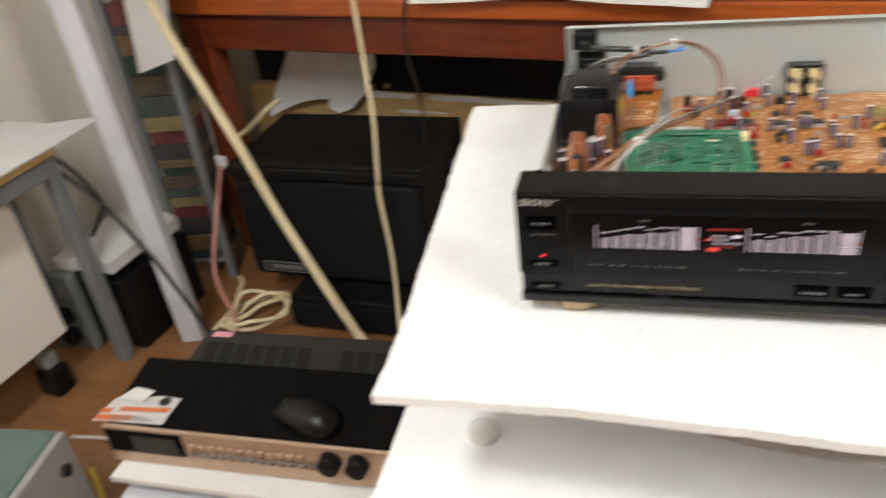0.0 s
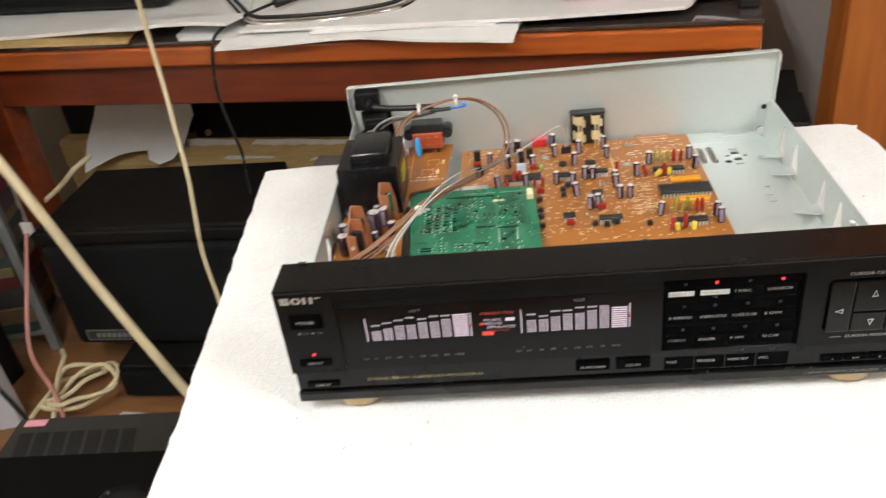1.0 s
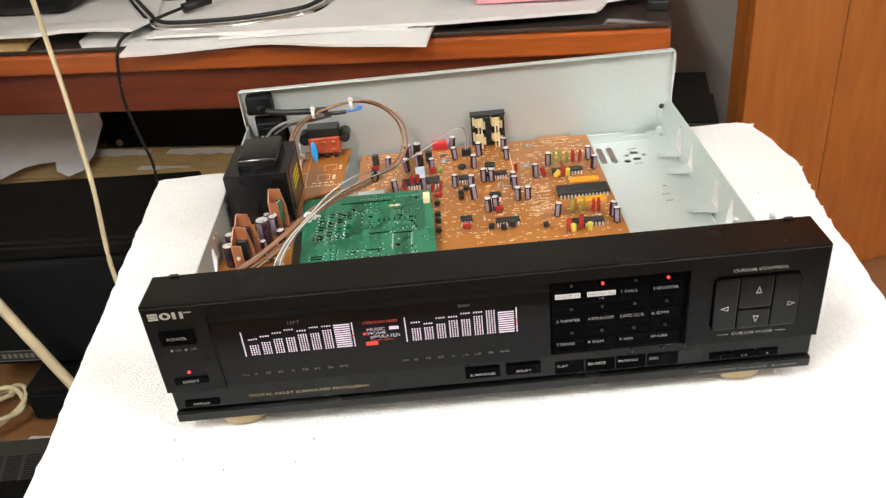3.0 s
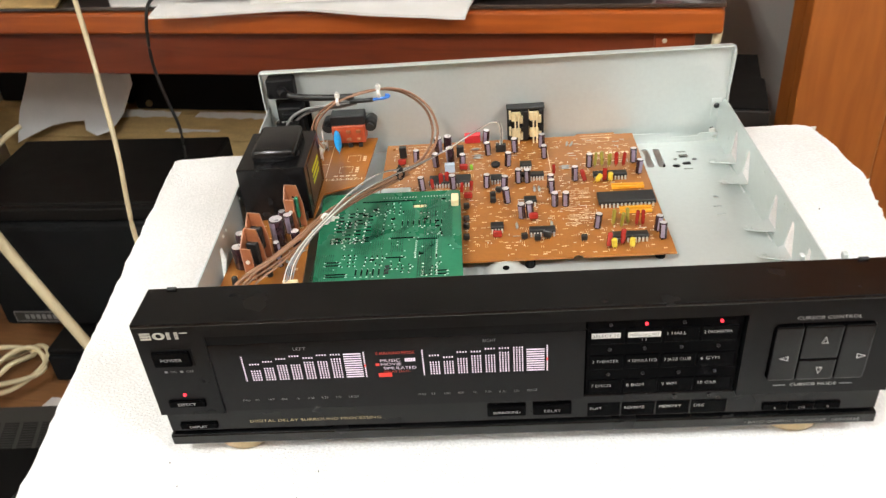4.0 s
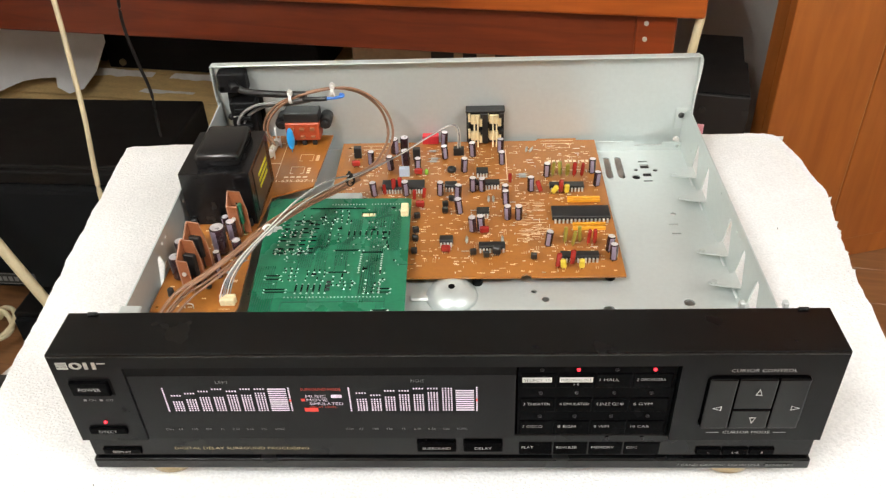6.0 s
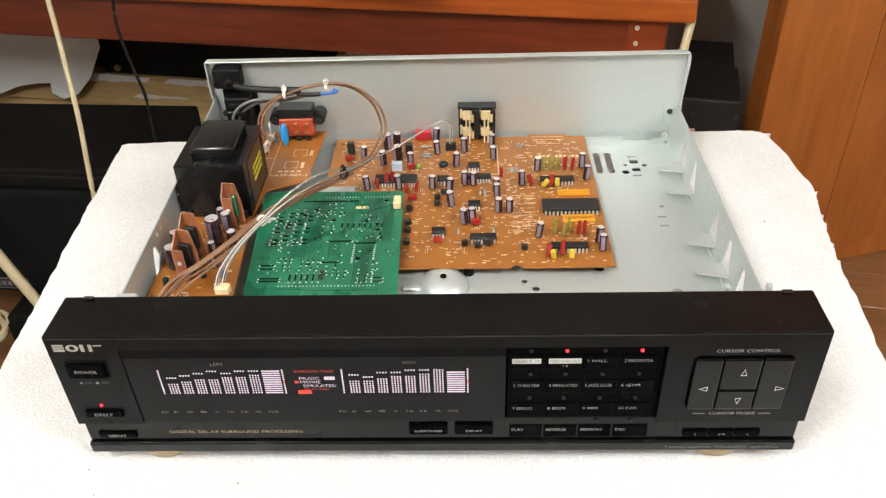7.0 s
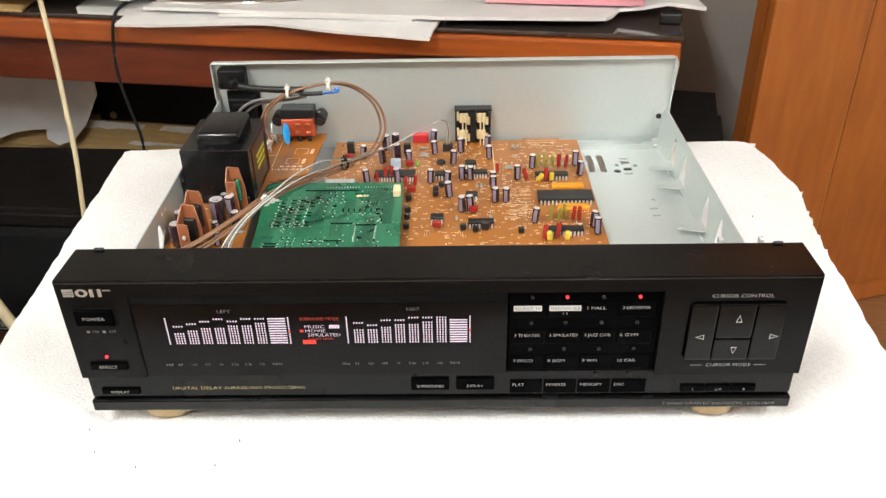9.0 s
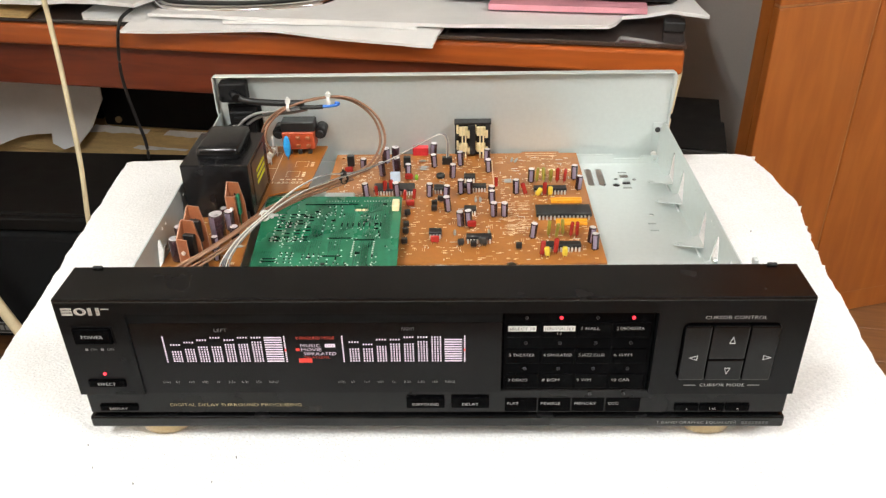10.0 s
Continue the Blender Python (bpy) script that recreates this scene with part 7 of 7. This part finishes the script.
for k in range(3):
    for z in (LZ + 0.009, LZ + 0.017):
        bm = bmesh.new()
        box(bm, -0.1495 + k * 0.0095, -0.1455 + k * 0.0095, 0.3395, 0.3424, z - 0.0012, z + 0.0012, 0.0003)
        part("terminal", bm, M["rust"], sel)
    bm = bmesh.new()
    box(bm, -0.1490 + k * 0.0095, -0.1450 + k * 0.0095, 0.3415, 0.3455, LZ + 0.0002, LZ + 0.0043, 0.0004)
    part("terminal", bm, M["ic"], sel)
for x in (-0.1580, -0.1180):
    bm = bmesh.new()
    cyl(bm, (x, 0.350, LZ + 0.018), (x, 0.366, LZ + 0.018), 0.0058, n=16)
    cyl(bm, (x, 0.346, LZ + 0.018), (x, 0.350, LZ + 0.018), 0.0032, n=12)
    part("ear", bm, M["ic"], sel)
# mains inlets
bm = bmesh.new()
box(bm, -0.2100, -0.1845, 0.352, 0.3658, 0.0885, 0.1075, 0.0018, 2)
box(bm, -0.2105, -0.204, 0.352, 0.3662, 0.090, 0.096, 0.001)
cyl(bm, (-0.196, 0.3525, 0.0975), (-0.192, 0.344, 0.096), 0.0045, 0.0038, n=12)
part("cord_grip", bm, M["matt_black"], eq, "black rubber cord grip in the rear panel")
bm = bmesh.new()
box(bm, -0.203, -0.179, 0.350, 0.3672, 0.046, 0.080, 0.0012)
box(bm, -0.207, -0.175, 0.3640, 0.3658, 0.043, 0.083, 0.0008)
for z in (0.055, 0.064, 0.072):
    box(bm, -0.198, -0.184, 0.346, 0.350, z, z + 0.004, 0.0005)
outlet = part("mains_outlet", bm, M["matt_black"], eq, "black mains outlet in the rear panel")
bm = bmesh.new()
box(bm, -0.200, -0.190, 0.3470, 0.3474, 0.0672, 0.0682)
part("terminal", bm, M["pin"], outlet)
bm = bmesh.new()
lathe(bm, (0, 0, 0), [(0.003, 0.0), (0.003, 0.003), (0.0018, 0.0045)], 10)
part("screw", bm, M["ic"], rear, m=Matrix.Translation((-0.2075, 0.3662, 0.0585)) @ FRONT)

# ---- wiring inside ----
bm = bmesh.new()
tube(bm, [(-0.194, 0.350, 0.0965), (-0.183, 0.345, 0.0935), (-0.157, 0.340, 0.093), (-0.128, 0.336, 0.094)], 0.0030, n=10)
part("mains_cord", bm, M["blackrub"], eq, "black mains cord")
bm = bmesh.new()
tube(bm, [(-0.130, 0.3350, 0.0905), (-0.118, 0.3325, 0.0912), (-0.104, 0.3318, 0.0925), (-0.0965, 0.3318, 0.0935), (-0.0950, 0.3325, 0.0948), (-0.098, 0.3335, 0.0952)], 0.0014, n=8)
part("blue_wire", bm, M["blue_wire"], eq, "blue insulated wire end")
bm = bmesh.new()
tube(bm, [(-0.131, 0.3350, 0.0905), (-0.118, 0.3325, 0.0912), (-0.1095, 0.3320, 0.0919)], 0.0021, n=8)
part("sleeve", bm, M["blackrub"], eq)
for k, off in enumerate(((0, 0, 0), (0.002, 0.002, -0.002))):
    bm = bmesh.new()
    p = [(-0.190, 0.352, 0.050), (-0.197, 0.348, 0.060), (-0.189, 0.345, 0.073), (-0.173, 0.342, 0.082), (-0.148, 0.338, 0.086), (-0.130, 0.336, 0.090)]
    tube(bm, [tuple(a + c * (1 + k) for a, c in zip(q, off)) for q in p], 0.0014, n=8)
    part("grey_wire", bm, M["grey"], eq)
BROWN = [(-0.200, 0.085, 0.046), (-0.188, 0.110, 0.056), (-0.171, 0.126, 0.060), (-0.151, 0.150, 0.064), (-0.136, 0.175, 0.066), (-0.114, 0.210, 0.063), (-0.0945, 0.240, 0.057), (-0.079, 0.264, 0.054), (-0.063, 0.290, 0.052), (-0.055, 0.322, 0.059), (-0.060, 0.330, 0.079), (-0.076, 0.335, 0.093), (-0.095, 0.335, 0.099), (-0.118, 0.335, 0.097), (-0.144, 0.335, 0.089), (-0.162, 0.335, 0.075), (-0.168, 0.332, 0.061), (-0.163, 0.331, 0.045)]
for k in range(5):
    bm = bmesh.new()
    o = [(-0.0026, 0.0020, 0.0), (0.0018, -0.0012, 0.0016), (0.0004, 0.0006, -0.0022), (0.0024, -0.0020, -0.0012), (-0.0006, 0.0012, 0.0020)][k]
    fan = (0.2, -0.2, 0.6, 1.0, 0.8)[k]
    pp = [tuple(a + c + rnd.uniform(-0.0004, 0.0004) for a, c in zip(q, o)) for q in (BROWN if k < 2 else BROWN[:8])]
    pp = [(x + (0.004, 0.008, 0.006, 0.003)[i] * fan, y, z) if i < 4 else (x, y, z) for i, (x, y, z) in enumerate(pp)]
    tube(bm, pp, 0.0012 if k < 2 else 0.0009, n=8)
    part("brown_wire", bm, M["brown"], eq)
RIB = [(0.0045, 0.338, 0.036), (0.0045, 0.3355, 0.056), (-0.002, 0.331, 0.0645), (-0.020, 0.321, 0.060), (-0.046, 0.296, 0.056), (-0.068, 0.270, 0.058), (-0.081, 0.252, 0.061), (-0.096, 0.229, 0.066), (-0.114, 0.202, 0.069), (-0.131, 0.170, 0.070), (-0.1445, 0.146, 0.065), (-0.154, 0.131, 0.056), (-0.1575, 0.1215, 0.047)]
for k in range(5):
    bm = bmesh.new()
    pp = []
    for i, q in enumerate(RIB):
        f = 0.6 if i < 5 else (1.3 if i < 9 else 1.5)
        lift = (0.0035, 0.0075, 0.0055)[i - 6] if k < 2 and 6 <= i < 9 else 0.0
        pp.append((q[0] + (k - 2) * 0.0013 * f * 0.7 + rnd.uniform(-0.0004, 0.0004), q[1] + (k - 2) * 0.0013 * f * 0.7, q[2] + lift - abs(k - 2) * 0.0003 + rnd.uniform(-0.0004, 0.0004)))
    tube(bm, pp, 0.00050 if k in (0, 3) else 0.00042, n=6)
    part("ribbon_wire", bm, M["ivory"] if k in (0, 3) else M["grey"], eq, "thin white ribbon wire" if k in (0, 3) else "")
for x, y, z, mat, turn, tail in ((-0.142, 0.335, 0.091, "white_nylon", 90, 0.0045), (-0.104, 0.334, 0.097, "white_nylon", 90, 0.0045), (-0.134, 0.173, 0.0665, "white_nylon", 55, -0.008), (-0.083, 0.252, 0.0575, "blackrub", 50, 0.005)):
    b = bmesh.new()
    n, R, w = 16, 0.0044, 0.0013
    rings = []
    for i in range(n):
        a = 2 * math.pi * i / n
        rings.append([b.verts.new((dx, r * math.cos(a), r * math.sin(a))) for dx, r in ((-w, R), (w, R), (w, R - 0.0009), (-w, R - 0.0009))])
    for i in range(n):
        p, q = rings[i], rings[(i + 1) % n]
        for j in range(4):
            b.faces.new((p[j], p[(j + 1) % 4], q[(j + 1) % 4], q[j]))
    box(b, -0.0022, 0.0022, -0.002, 0.002, R - 0.001, R + 0.003, 0.0005)
    box(b, -0.0011, 0.0011, -0.0008, 0.0008, R + 0.003, R + max(0.0035, abs(tail)), 0.0003)
    part("cable_tie", b, M[mat], eq, "white nylon cable tie" if mat == "white_nylon" else "black cable tie",
         Matrix.Translation((x, y, z)) @ Matrix.Rotation(radians(turn - 90 if tail > 0 else turn - 100), 4, "Z") @ Matrix.Rotation(radians(0 if tail > 0 else -110), 4, "X"))

# ---- floor boards of the room ----
board = bmesh.new()
box(board, 0.0, 1.0, -0.0595, 0.0595, -0.0012, 0.0, 0.0006)
BOARD = mesh_of("floor_board", board, M["floorwood"])
rnd = random.Random(3)
for r in range(30):
    x = -1.91
    while x < 3.08:
        end = min(3.09, x + (rnd.uniform(0.4, 1.2) if x == -1.91 else 1.2))
        o = bpy.data.objects.new("floor_board", BOARD)
        scene.collection.objects.link(o)
        o.parent = floor
        o.matrix_basis = Matrix.Translation((x, -3.035 + r * 0.1205, FLOOR - 0.0003)) @ Matrix.Diagonal((end - x - 0.002, 1, 1, 1))
        x = end
